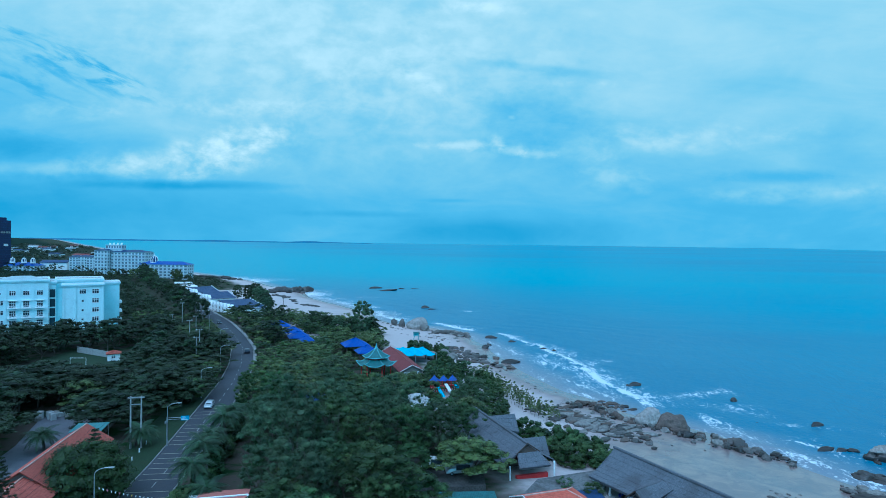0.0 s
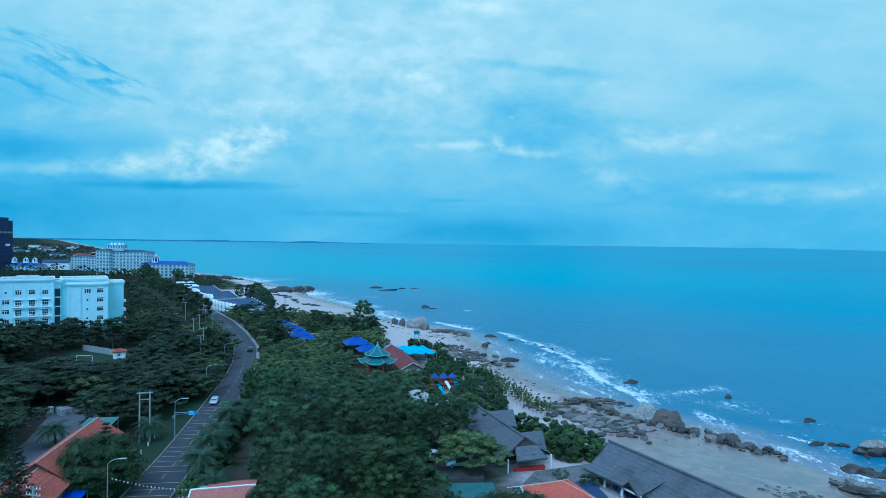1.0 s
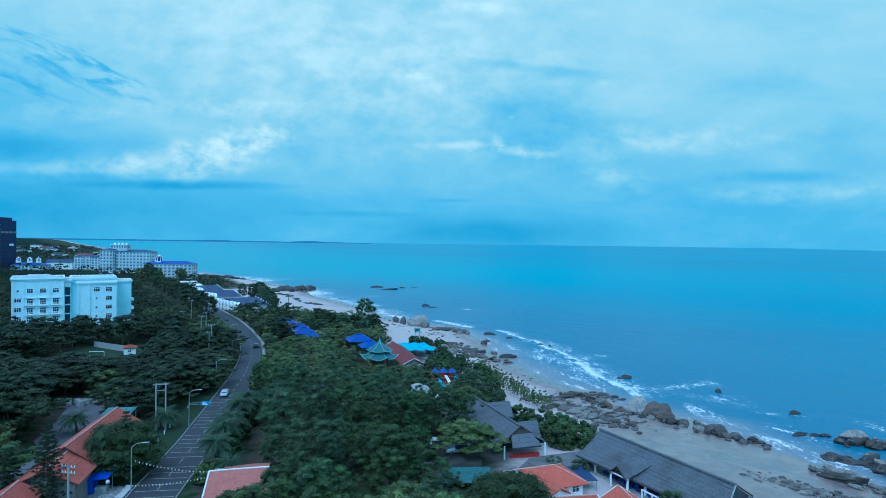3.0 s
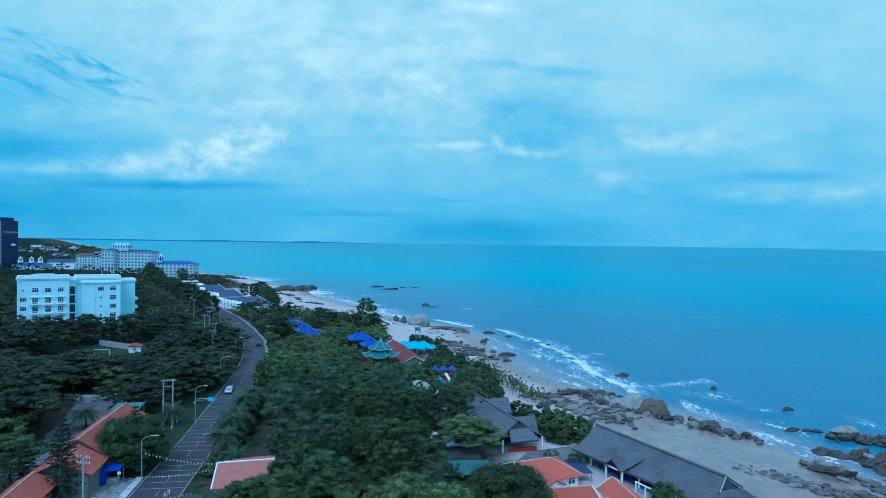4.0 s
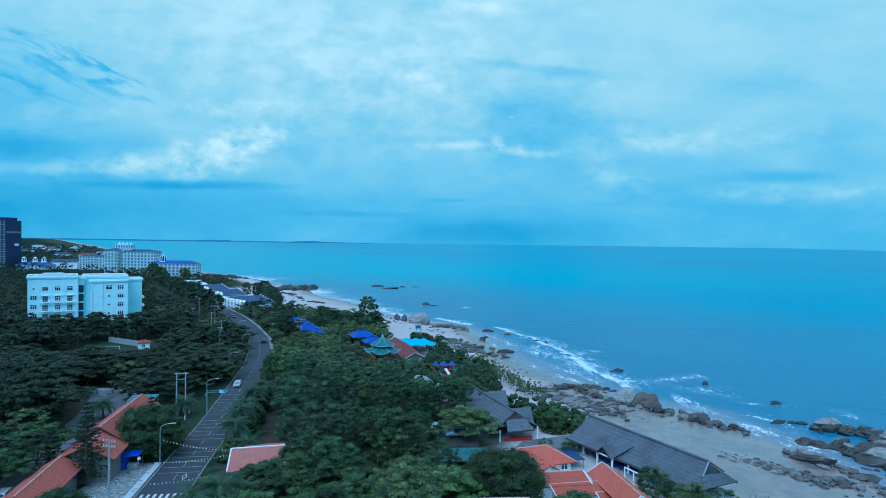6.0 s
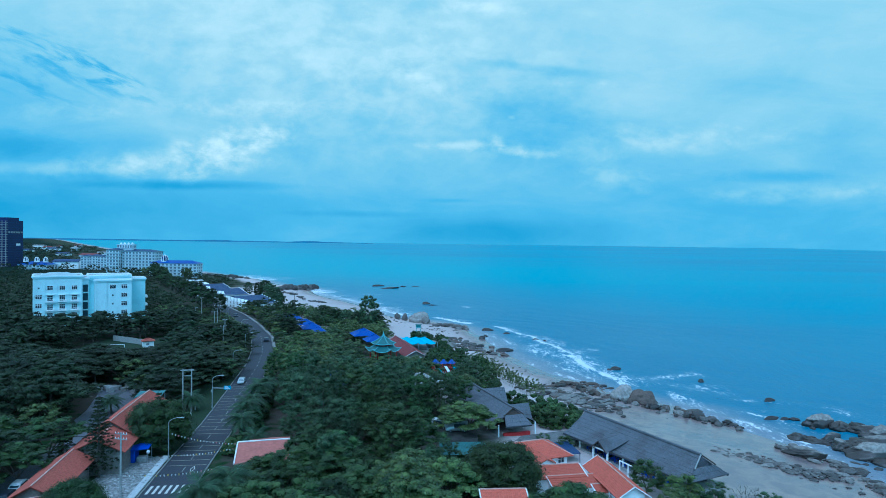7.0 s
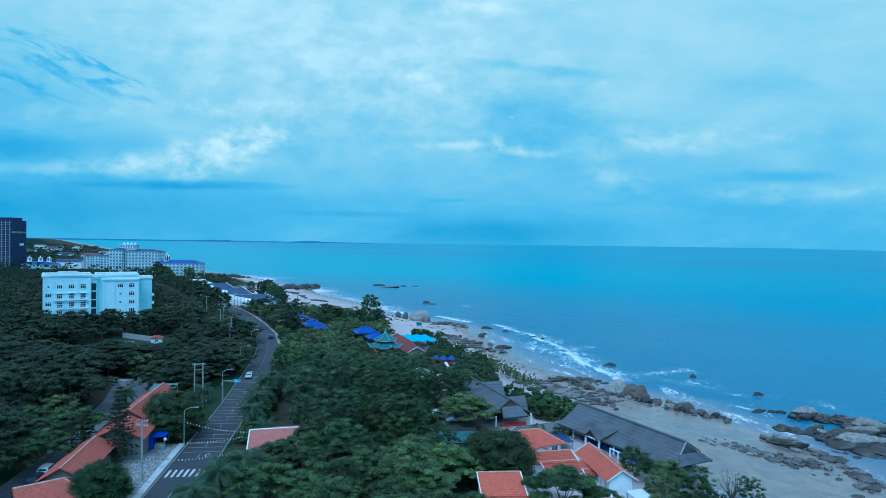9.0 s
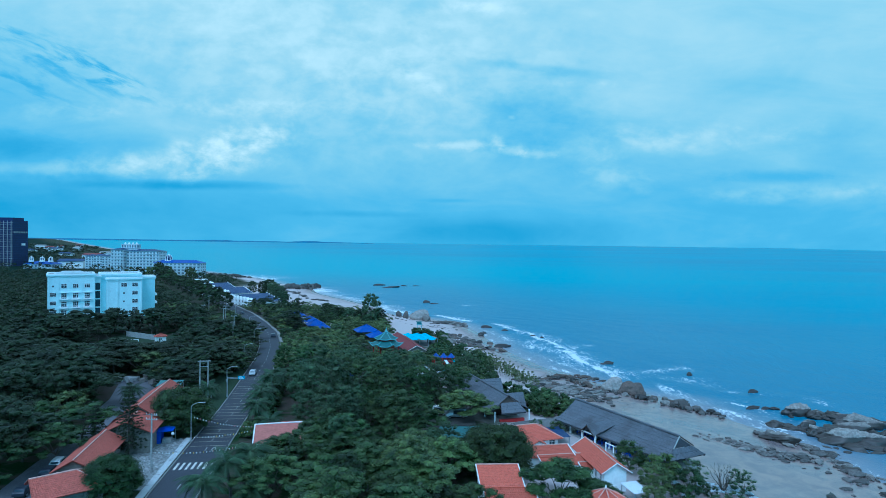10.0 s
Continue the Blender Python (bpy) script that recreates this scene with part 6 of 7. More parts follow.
    single(MID_SPREAD[k % 2] if k % 3 else MID_ROUND[2], road_x(y) - 10.5 - rng.uniform(0, 3.5), y, rng.uniform(1.0, 1.3), rng.uniform(1.15, 1.5))
for k in range(10):
    single(MID_ROUND[k % 3], -262 - 6.5 * k + rng.normal(0, 2), 612 - 2 * k + rng.normal(0, 6), 1.2, 1.3)
# Between the road and the beach.
wood([*SPREAD[:2], *BIG, *ROUND], -44, 42, 24, 76, 7.2, 0.75, 1.0, edge=1.5)
wood([*SPREAD[:2], BUSHY[0], BUSHY[2], *NEEDLE, BIG[0]], -44, 76, 14, 112, 6.6, 0.7, 0.95, edge=1)
wood([*BUSHY, ROUND[0], ROUND[1], *NEEDLE], -58, 112, 12, 150, 6.6, 0.7, 1.0, edge=1)
wood([*MID_BUSHY, MID_BUSHY[2], MID_ROUND[1], MID_ROUND[0], BUSHY[1], NEEDLE[0]], -62, 150, 12, 182, 6.6, 0.95, 1.25, edge=1, tall=(0.62, 0.82))
wood([*MID_BUSHY, MID_BUSHY[2], MID_ROUND[0], MID_ROUND[1], MID_ROUND[1]], -90, 182, 8, 262, 6.8, 0.9, 1.2, beach=52, edge=1, tall=(0.56, 0.76))
wood([*MID_BUSHY, MID_ROUND[0], MID_ROUND[1]], -150, 262, -16, 345, 7.0, 0.8, 1.1, beach=46, edge=1, tall=(0.6, 0.85))
wood([*HEDGE, MID_BUSHY[1]], -10, 148, 20, 262, 5.0, 0.5, 0.8, beach=25, edge=0)
wood([*SHRUB], -70, 262, 2, 312, 5, 0.5, 0.85, beach=48, edge=0)
wood([*SHRUB], 30, 58, 58, 80, 4.4, 0.35, 0.6, beach=40, edge=0, keep=[(22, 54, 36, 84), (38, 84, 60, 100)])
# Landward of the road.
wood([SPREAD[2], SPREAD[3], ROUND[2], SPREAD[3]], -100, 60, -54, 112, 8.2, 1.0, 1.25, edge=7)
wood([SPREAD[2], SPREAD[3], MID_SPREAD[1]], -150, 112, -54, 162, 8.4, 1.1, 1.45, edge=5, tall=(0.66, 0.85))
wood([MID_SPREAD[1], MID_SPREAD[1], MID_ROUND[2]], -160, 150, -60, 200, 7.6, 1.0, 1.3, edge=1.5, tall=(0.52, 0.68))
wood([*SHRUB], -134, 164, -90, 176, 6.0, 0.45, 0.6, edge=6, keep=[])
wood([MID_SPREAD[1], MID_SPREAD[1], MID_ROUND[2]], -185, 196, -64, 262, 7.6, 1.0, 1.3, edge=2, tall=(0.8, 1.05))
plant_all()

# Woods too far off to tell tree from tree.
FAR_LIST = []
wood(FAR, -230, 60, -130, 200, 9, 1.0, 1.4, edge=6, into=FAR_LIST)
wood(FAR, -260, 200, -165, 262, 9, 1.0, 1.35, edge=6, into=FAR_LIST)
wood(FAR, -184, 330, -100, 430, 8, 0.6, 0.85, edge=3, keep=[(-150, 326, -96, 362), (-172, 362, -120, 395), (-190, 392, -140, 445)], into=FAR_LIST, beach=100)
wood(FAR, -330, 262, -80, 330, 8, 0.9, 1.2, edge=2, into=FAR_LIST)
wood(FAR, -420, 330, -110, 470, 8.5, 0.85, 1.15, edge=4, into=FAR_LIST, beach=128)
wood(FAR, -560, 470, -190, 640, 9.5, 0.7, 1.0, edge=8, into=FAR_LIST, beach=75)
wood(VERY_FAR, -900, 640, -300, 1000, 22, 0.8, 1.2, edge=8, into=FAR_LIST, beach=70)
wood(VERY_FAR, -2300, 1000, -450, 2400, 46, 2.2, 4.2, edge=8, into=FAR_LIST, beach=110, tall=(0.28, 0.42))


def joined_woods():
    shapes = []
    for model in (*FAR, *VERY_FAR):
        me = next(ob for ob in model.children if ob.name.startswith("crown")).data
        v = np.empty(len(me.vertices) * 3)
        me.vertices.foreach_get("co", v)
        shapes.append((v.reshape(-1, 3), [tuple(p.vertices) for p in me.polygons]))
    verts, faces, base = [], [], 0
    for model, x, y, size, tall, turn in FAR_LIST:
        v, f = shapes[(*FAR, *VERY_FAR).index(model)]
        c, s = math.cos(turn) * size, math.sin(turn) * size
        verts.append(np.stack([v[:, 0] * c - v[:, 1] * s + x, v[:, 0] * s + v[:, 1] * c + y, v[:, 2] * size * tall + ground_z(x, y) - 1.2], 1))
        faces += [tuple(base + k for k in q) for q in f]
        base += len(v)
    tagged(new("far_woods", raw("far_woods", np.concatenate(verts).tolist(), faces, LEAF_DARK)), "dark green wood of many broad crowns", "wood", kind="stuff")
    for model in (*FAR, *VERY_FAR):
        for ob in (*model.children, model):
            bpy.data.objects.remove(ob)


joined_woods()
# ---- boulders on the beach and in the surf ----
def boulder_mesh(seed, level, mat, lump=0.36, flat=1.0, cut=0.72):
    v, f = icosphere(level)
    off = Vector((seed * 7.1, seed * 3.3, 0))
    out = []
    for p in v:
        q = Vector(p)
        k = 1 + lump * noise.noise(q * 1.1 + off) + lump * 0.55 * noise.noise(q * 2.4 + off) + lump * 0.25 * noise.noise(q * 5.5 + off)
        # planes of cleavage cut the round form
        for n in range(7):
            way = Vector((math.sin(seed * 2.1 + n * 1.7), math.cos(seed * 1.3 + n * 2.3), 0.5 * math.sin(n + seed))).normalized()
            d = q.dot(way) * k
            k *= min(1.0, cut / d) if d > cut else 1.0
        k += 0.035 * noise.noise(q * 7 + off) + 0.02 * noise.noise(q * 15 + off) if level > 3 else 0
        out.append((q.x * k, q.y * k, q.z * k * flat))
    return raw("boulder", out, f, mat, True)


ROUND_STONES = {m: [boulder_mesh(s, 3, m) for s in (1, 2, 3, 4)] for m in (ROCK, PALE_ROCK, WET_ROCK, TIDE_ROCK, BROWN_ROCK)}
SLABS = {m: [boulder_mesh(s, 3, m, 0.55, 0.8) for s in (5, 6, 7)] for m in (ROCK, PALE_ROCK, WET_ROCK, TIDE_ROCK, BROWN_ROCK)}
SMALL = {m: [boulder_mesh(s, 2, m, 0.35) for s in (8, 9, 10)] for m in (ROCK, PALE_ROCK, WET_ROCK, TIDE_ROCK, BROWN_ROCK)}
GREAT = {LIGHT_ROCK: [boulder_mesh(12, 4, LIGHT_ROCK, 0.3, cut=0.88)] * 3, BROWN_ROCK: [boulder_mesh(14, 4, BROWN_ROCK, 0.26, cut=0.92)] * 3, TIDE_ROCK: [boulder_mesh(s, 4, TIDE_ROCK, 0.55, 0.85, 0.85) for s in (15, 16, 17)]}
LABELS = {LIGHT_ROCK: "bleached granite boulder", ROCK: "grey granite boulder on the sand", PALE_ROCK: "pale weathered granite boulder", WET_ROCK: "dark wet rock washed by the surf", BROWN_ROCK: "brown granite rock on the sand", TIDE_ROCK: "rounded rock with a pale top and a dark wet foot"}


JOINED = {ROCK: ([], []), PALE_ROCK: ([], []), WET_ROCK: ([], []), TIDE_ROCK: ([], []), BROWN_ROCK: ([], [])}


def stone(meshes, mat, x, y, sx, sy, sz, turn=None, sink=0.25, label="", join=False):
    """A rock sunk a little into the ground; join: one of the many small ones."""
    z = max(ground_z(x, y), -0.4) + sz * (1 - sink) - sz * 0.35
    turn = rng.random() * 360 if turn is None else turn
    m = pose(x, y, z, rng.normal(0, 5), rng.normal(0, 5), turn) @ Matrix.Diagonal((sx, sy, sz, 1))
    me = (SMALL if join else meshes)[mat][int(rng.integers(3))]
    if join:
        verts, faces = JOINED[mat]
        b = len(verts)
        verts += [m @ v.co for v in me.vertices]
        faces += [tuple(b + k for k in p.vertices) for p in me.polygons]
        return None
    ob = new("boulder", me)
    ob.matrix_basis = m
    return tagged(ob, label or LABELS[mat], "rock", "shore rocks")


# The two great boulders at the point, and others that stand out.
stone(GREAT, LIGHT_ROCK, 54.3, 159.0, 3.1, 2.8, 3.1, 10, label="great pale standing granite boulder")
stone(GREAT, BROWN_ROCK, 60.2, 158.4, 4.6, 3.4, 2.7, 30, label="great brown rounded granite boulder")
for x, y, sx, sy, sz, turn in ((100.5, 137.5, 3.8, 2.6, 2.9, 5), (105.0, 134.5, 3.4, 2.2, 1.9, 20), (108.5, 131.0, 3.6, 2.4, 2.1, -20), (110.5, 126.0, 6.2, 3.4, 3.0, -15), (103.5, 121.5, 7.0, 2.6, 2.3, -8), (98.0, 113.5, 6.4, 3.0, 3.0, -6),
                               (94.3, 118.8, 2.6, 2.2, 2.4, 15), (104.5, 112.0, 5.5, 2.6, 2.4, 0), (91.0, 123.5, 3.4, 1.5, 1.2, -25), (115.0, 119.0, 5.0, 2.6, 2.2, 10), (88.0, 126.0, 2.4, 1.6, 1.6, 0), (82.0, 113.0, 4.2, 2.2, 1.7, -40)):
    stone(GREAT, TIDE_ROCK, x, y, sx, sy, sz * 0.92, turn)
for x, y, sx, sy, sz, turn in ((36.5, 155.5, 4.2, 2.2, 0.8, 25), (42.0, 160.5, 4.0, 2.0, 0.8, 30), (45.5, 153.0, 3.8, 1.7, 0.7, 10), (39.5, 150.0, 3.4, 1.8, 0.8, 35), (33.0, 163.0, 3.6, 2.0, 0.8, 30)):
    stone(SLABS, PALE_ROCK, x, y, sx, sy, sz, turn, label="low smooth shelf of grey granite in the sand")
stone(GREAT, LIGHT_ROCK, -13.5, 328, 5.4, 4.4, 4.2, 0, label="great pale dome of granite on the beach")
stone(ROUND_STONES, ROCK, -22, 336, 2.2, 2.0, 2.8), stone(ROUND_STONES, ROCK, -27, 343, 2.6, 2, 2.2), stone(ROUND_STONES, PALE_ROCK, -9.5, 322, 3, 2.6, 3)
for x, y, sx, sy, sz in ((90, 187, 1.7, 1.5, 1.9), (101, 163, 2.5, 1.6, 1.5), (91, 143.5, 3.4, 1.5, 1.3), (94.5, 143, 2.2, 1.4, 1.2), (28, 243, 5.5, 2.4, 1.6), (25, 306, 4.4, 2.6, 1.7),
                         (20, 276, 2.2, 1.8, 1.7), (22, 283, 1.8, 1.5, 1.5), (34, 295, 2.6, 1.7, 1.2), (46, 274, 2.4, 1.6, 1.5), (50, 272, 1.8, 1.3, 1.1), (66, 207, 3.2, 1.9, 1.7), (63.5, 206, 1.8, 1.3, 1.2),
                         (-12, 440, 4, 2.5, 2.4), (-6, 433, 6, 2, 1.2), (-67, 618, 9, 4, 2.4), (-53, 589, 14, 4, 2.0), (-40, 614, 6, 3, 1.6), (-28, 616, 7, 3, 1.4), (86, 165, 1.8, 0.8, 0.6), (79, 168, 2.0, 0.9, 0.5)):
    stone(ROUND_STONES, WET_ROCK, x, y, sx * 0.85, sy * 0.75, sz * 0.62, 20)


def field(points, count, spread, low, high, kinds, mats, flat=0.6, along=None, size=0.68, more=2.1):
    """Rocks strewn along a line of the plan."""
    pts = [Vector(p) for p in points]
    for _ in range(int(count * more)):
        k = int(rng.integers(len(pts) - 1))
        p = pts[k].lerp(pts[k + 1], rng.random()) + Vector((rng.normal(0, spread), rng.normal(0, spread)))
        s = size * (low + (high - low) * rng.random() ** 2)
        stone(kinds, mats[int(rng.integers(len(mats)))], p.x, p.y, s * rng.uniform(0.9, 1.7), s * rng.uniform(0.7, 1.1), s * flat * rng.uniform(0.7, 1.3), along + rng.normal(0, 18) if along is not None else None, join=s < (1.2 if p.y < 200 else 2.2))


field(((44, 170), (52, 160), (58, 153), (66, 147), (72, 141)), 62, 1.9, 0.7, 2.3, SLABS, (ROCK, BROWN_ROCK, PALE_ROCK, WET_ROCK), 0.75)
field(((70, 141), (78, 134)), 20, 1.3, 0.6, 1.9, ROUND_STONES, (ROCK, WET_ROCK), 0.6)
field(((28, 172), (36, 160), (42, 150), (48, 147)), 110, 3.8, 0.6, 2.7, SLABS, (ROCK, PALE_ROCK, BROWN_ROCK, WET_ROCK), 0.38, 30)
field(((40, 178), (48, 182), (55, 176)), 30, 1.8, 0.8, 2.4, SLABS, (WET_ROCK, BROWN_ROCK), 0.42, 10)
field(((63, 111), (70, 107), (76, 102), (84, 100)), 110, 1.7, 0.4, 1.5, SLABS, (ROCK, PALE_ROCK, ROCK), 0.45, -35)
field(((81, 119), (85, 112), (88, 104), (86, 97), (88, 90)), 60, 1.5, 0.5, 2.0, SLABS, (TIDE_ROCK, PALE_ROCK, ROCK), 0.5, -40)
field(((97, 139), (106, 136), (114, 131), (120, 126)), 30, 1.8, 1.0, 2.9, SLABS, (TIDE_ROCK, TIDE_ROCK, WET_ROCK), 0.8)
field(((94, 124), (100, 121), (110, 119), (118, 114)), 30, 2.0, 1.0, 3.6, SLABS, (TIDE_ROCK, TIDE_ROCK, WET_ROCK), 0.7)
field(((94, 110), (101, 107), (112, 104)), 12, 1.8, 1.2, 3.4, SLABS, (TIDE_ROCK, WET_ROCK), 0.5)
field(((88, 127), (92, 126)), 7, 1.0, 0.9, 2.0, ROUND_STONES, (WET_ROCK, ROCK), 0.6)
field(((80, 92), (84, 82), (76, 76)), 18, 3.0, 0.5, 2.0, SLABS, (ROCK, WET_ROCK), 0.4)
field(((-4, 318), (5, 321), (12, 309)), 30, 2.6, 1.2, 4.0, SLABS, (ROCK, ROCK, PALE_ROCK), 0.42)
field(((2, 268), (7, 256), (12, 246), (18, 232)), 90, 4.2, 0.7, 2.7, SLABS, (ROCK, BROWN_ROCK, WET_ROCK), 0.38, 25)
field(((-2, 238), (3, 246)), 9, 2.2, 2.0, 4.2, ROUND_STONES, (PALE_ROCK,), 0.75)
field(((-152, 545), (-141, 560), (-128, 570)), 34, 5, 2.5, 7, ROUND_STONES, (WET_ROCK, ROCK), 0.6)
field(((-142, 505), (-135, 506), (-100, 433), (-86, 427)), 18, 2.0, 1.5, 4, SLABS, (WET_ROCK, ROCK), 0.4)
field(((-285, 730), (-262, 722), (-240, 700)), 26, 4, 3, 9, SLABS, (WET_ROCK,), 0.35)
field(((-30, 345), (-14, 310), (2, 290)), 22, 5.0, 0.5, 1.6, SLABS, (ROCK, PALE_ROCK), 0.4)

for mat, (verts, faces) in JOINED.items():
    tagged(new("shore_rocks", raw("shore_rocks", verts, faces, mat)), "many small rocks between the boulders of the shore", "rocks", kind="stuff")


def pebbles():
    """Small stones along the drift line, too small to tell apart."""
    v, f = icosphere(1)
    verts, faces = [], []
    for _ in range(300):
        y = 154 + 24 * int(rng.integers(7)) + rng.normal(0, 5)
        x = shore_x(y) - abs(rng.normal(14, 5)) - 2
        s = rng.uniform(0.08, 0.34)
        b = len(verts)
        k = 1 + 0.3 * rng.standard_normal(len(v))
        verts += (v * (s * k)[:, None] * (1.6, 1, 0.3) + (x, y, ground_z(x, y) + 0.02)).tolist()
        faces += [tuple(b + i for i in q) for q in f]
    tagged(new("shore_stones", raw("shore_stones", verts, faces, WET_ROCK)), "scattered dark stones and weed along the drift line", "stones", kind="stuff")


pebbles()
# ---- street furniture ----
def street_lamp(x, y, label="tall galvanised street lamp with a curved arm", high=8.0):
    m = road_frame(y)
    turn = math.degrees(m.to_euler().z)
    root = thing("street_lamp", x, y, 6.5, turn, label, "street lamp", "street lamps along the road")
    part("pole", rod(rod(bmesh.new(), (0, 0, -0.3), (0, 0, high - 0.9), 0.11, 0.07, 8), (0, 0, -0.2), (0, 0, 0.5), 0.16, 0.16, 8), METAL, root)
    bend = [Vector((2.0 * (1 - math.cos(math.pi / 2 * k / 6 * 0.95)) + 0.15 * k / 6, 0, high - 0.95 + 0.95 * math.sin(math.pi / 2 * k / 6))) for k in range(7)]
    last = bend[-1]
    part("arm", tube(bend, 0.055, 6), METAL, root)
    head = part("lamp_head", box(bmesh.new(), last.x - 0.1, -0.14, last.z - 0.07, last.x + 0.75, 0.14, last.z + 0.07, 0.03), METAL, root)
    part("lens", box(bmesh.new(), last.x + 0.1, -0.1, last.z - 0.10, last.x + 0.7, 0.1, last.z - 0.074), LAMP_GLASS, head)
    return root


street_lamp(-50.3, 88.3), street_lamp(-55.6, 123.6), street_lamp(-62.4, 158), street_lamp(-69.8, 192), street_lamp(-83, 228), street_lamp(-104, 272), street_lamp(-121, 308)


def power_pole(x, y, high, label, arms=(0.2,), turn=0.0, wide=1.1):
    root = thing("power_pole", x, y, 6.5, turn, label, "power pole")
    part("pole", rod(bmesh.new(), (0, 0, -0.4), (0, 0, high), 0.20, 0.12, 8), CONCRETE, root)
    for drop in arms:
        arm = part("crossarm", box(bmesh.new(), -wide, -0.07, high - drop - 0.12, wide, 0.07, high - drop), CONCRETE, root)
        bm = bmesh.new()
        for q in (-0.9, -0.45, 0.45, 0.9):
            rod(bm, (q * wide, 0, high - drop - 0.01), (q * wide, 0, high - drop + 0.26), 0.05, 0.03, 6)
        part("insulator", bm, WHITE_WALL, arm)
    return root


power_pole(-50.2, 71.4, 10.6, "concrete power pole with crossarms at the junction", (0.2, 1.0), -12)
twin = thing("twin_power_pole", -60, 119.6, 6.5, 18, "pair of concrete power poles joined by a beam", "power pole")
for q in (-0.95, 0.95):
    part("pole", rod(bmesh.new(), (q, 0, -0.4), (q, 0, 10.4), 0.2, 0.13, 8), CONCRETE, twin)
part("beam", box(bmesh.new(), -1.5, -0.09, 10.0, 1.5, 0.09, 10.24), CONCRETE, twin)
part("brace", box(bmesh.new(), -1.0, -0.06, 8.7, 1.0, 0.06, 8.86), METAL, twin)
for x, y, h in ((-82, 206, 11), (-79, 196, 10), (-101, 250, 10), (-128, 300, 10), (-92, 222, 12), (-116, 262, 9)):
    power_pole(x, y, h, "concrete power pole beside the road", (0.25,), 25)
flag = thing("tall_pole", -82, 314, ground_z(-82, 314), 0, "tall bare wooden pole with a dead top by the beach", "pole")
part("pole", rod(bmesh.new(), (0, 0, -0.5), (0, 0, 12.6), 0.22, 0.13, 7), BARK, flag)
part("dead_twigs", rod(rod(rod(bmesh.new(), (0, 0, 12.0), (1.6, 0.2, 14.2), 0.1, 0.03, 5), (0, 0, 12.2), (-1.3, 0.1, 13.8), 0.1, 0.03, 5), (0, 0, 12.4), (0.4, 0, 14.6), 0.09, 0.03, 5), BARK, flag)


def wire(name, a, b, sag, r=0.02, label="sagging black power cable"):
    a, b = Vector(a), Vector(b)
    line = [a.lerp(b, k / 14) - Vector((0, 0, sag * 4 * k / 14 * (1 - k / 14))) for k in range(15)]
    return tagged(part(name, tube(line, r, 4), RUBBER), label, "cable")


for q, z in ((-1.0, 17.0), (0.0, 17.0), (1.0, 17.0)):
    wire("power_cable", (-50.2 + q, 71.4, z), (-61 + q * 1.4, 119.6, 16.9), 0.8)
    wire("power_cable", (-50.2 + q, 71.4, z), (-140 + q, 62, 15.2 + q), 1.2)
    wire("power_cable", (-61 + q * 1.4, 119.6, 16.9), (-79 + q, 196, 16.4), 1.2)

PENNANT_COLOURS = [WHITE_CLOTH, material("yellow_cloth", (0.75, 0.55, 0.08), 0.8), material("pink_cloth", (0.7, 0.25, 0.3), 0.8)]
PENNANTS = [raw("pennant", [(-0.13, 0, 0), (0.13, 0, 0), (0, 0.05, -0.36)], [(0, 1, 2)], m) for m in PENNANT_COLOURS]


def bunting(a, b, sag):
    """A string of small pennants over the road."""
    root = wire("bunting", a, b, sag, 0.012, "string of small white and coloured pennants over the road")
    root["category"] = "bunting"
    a, b = Vector(a), Vector(b)
    n = int((b - a).length / 0.55)
    turn = math.degrees(math.atan2(b.y - a.y, b.x - a.x))
    for k in range(1, n):
        s = k / n
        at = a.lerp(b, s) - Vector((0, 0, sag * 4 * s * (1 - s)))
        piece("pennant", PENNANTS[int(rng.integers(3)) if k % 3 == 0 else 0], root, pose(at.x, at.y, at.z, 0, 0, turn + rng.normal(0, 14)))


bunting((-50.2, 88.3, 11.8), (-38.2, 90.5, 9.2), 0.5)
bunting((-50.2, 88.3, 7.6), (-38.0, 88.8, 9.0), 0.35)
bunting((-50.2, 71.6, 10.4), (-37.4, 78.5, 9.2), 0.6)


def sign_gantry(x, y):
    root = thing("sign_gantry", x, y, 6.5, math.degrees(road_frame(y).to_euler().z), "road sign on a grey pole with a long side arm", "road sign")
    part("pole", rod(bmesh.new(), (0, 0, -0.3), (0, 0, 5.9), 0.13, 0.1, 8), METAL, root)
    bm = rod(rod(bmesh.new(), (0, 0, 5.7), (4.6, 0, 5.7), 0.06, 0.06, 6), (0, 0, 5.35), (4.6, 0, 5.45), 0.05, 0.05, 6)
    part("arm", bm, METAL, root)
    panel = part("sign_panel", box(bmesh.new(), 2.6, -0.12, 5.15, 4.2, -0.07, 6.05, 0.01), SIGN_BLUE, root, "blue direction sign")
    for k in range(3):
        part("lettering_bar", box(bmesh.new(), 2.75, -0.13, 5.3 + 0.24 * k, 4.0 - 0.25 * k, -0.122, 5.4 + 0.24 * k), WHITE_CLOTH, panel)
    part("control_box", box(bmesh.new(), -0.4, -0.2, 4.6, -0.12, 0.2, 5.1, 0.02), METAL, root)


sign_gantry(-54.6, 121.2)
for k in range(4):
    ob = part("verge_post", box(bmesh.new(), -0.1, -0.1, -0.3, 0.1, 0.1, 0.8, 0.02), WHITE_WALL)
    ob.matrix_basis = pose(-56.3 - 0.9 * k, 108 + 4.6 * k, 6.6)
    tagged(ob, "short white marker post on the grass verge", "post", "marker posts")

# The blue kiosk by the junction.
kiosk = thing("blue_kiosk", -55.3, 87.4, 6.5, 8, "small kiosk of blue tarpaulin with a sloping roof", "kiosk")
part("tarp_wall", box(bmesh.new(), -1.8, -0.6, -0.2, -0.5, 1.6, 2.5, 0.06), TARP_BLUE, kiosk)
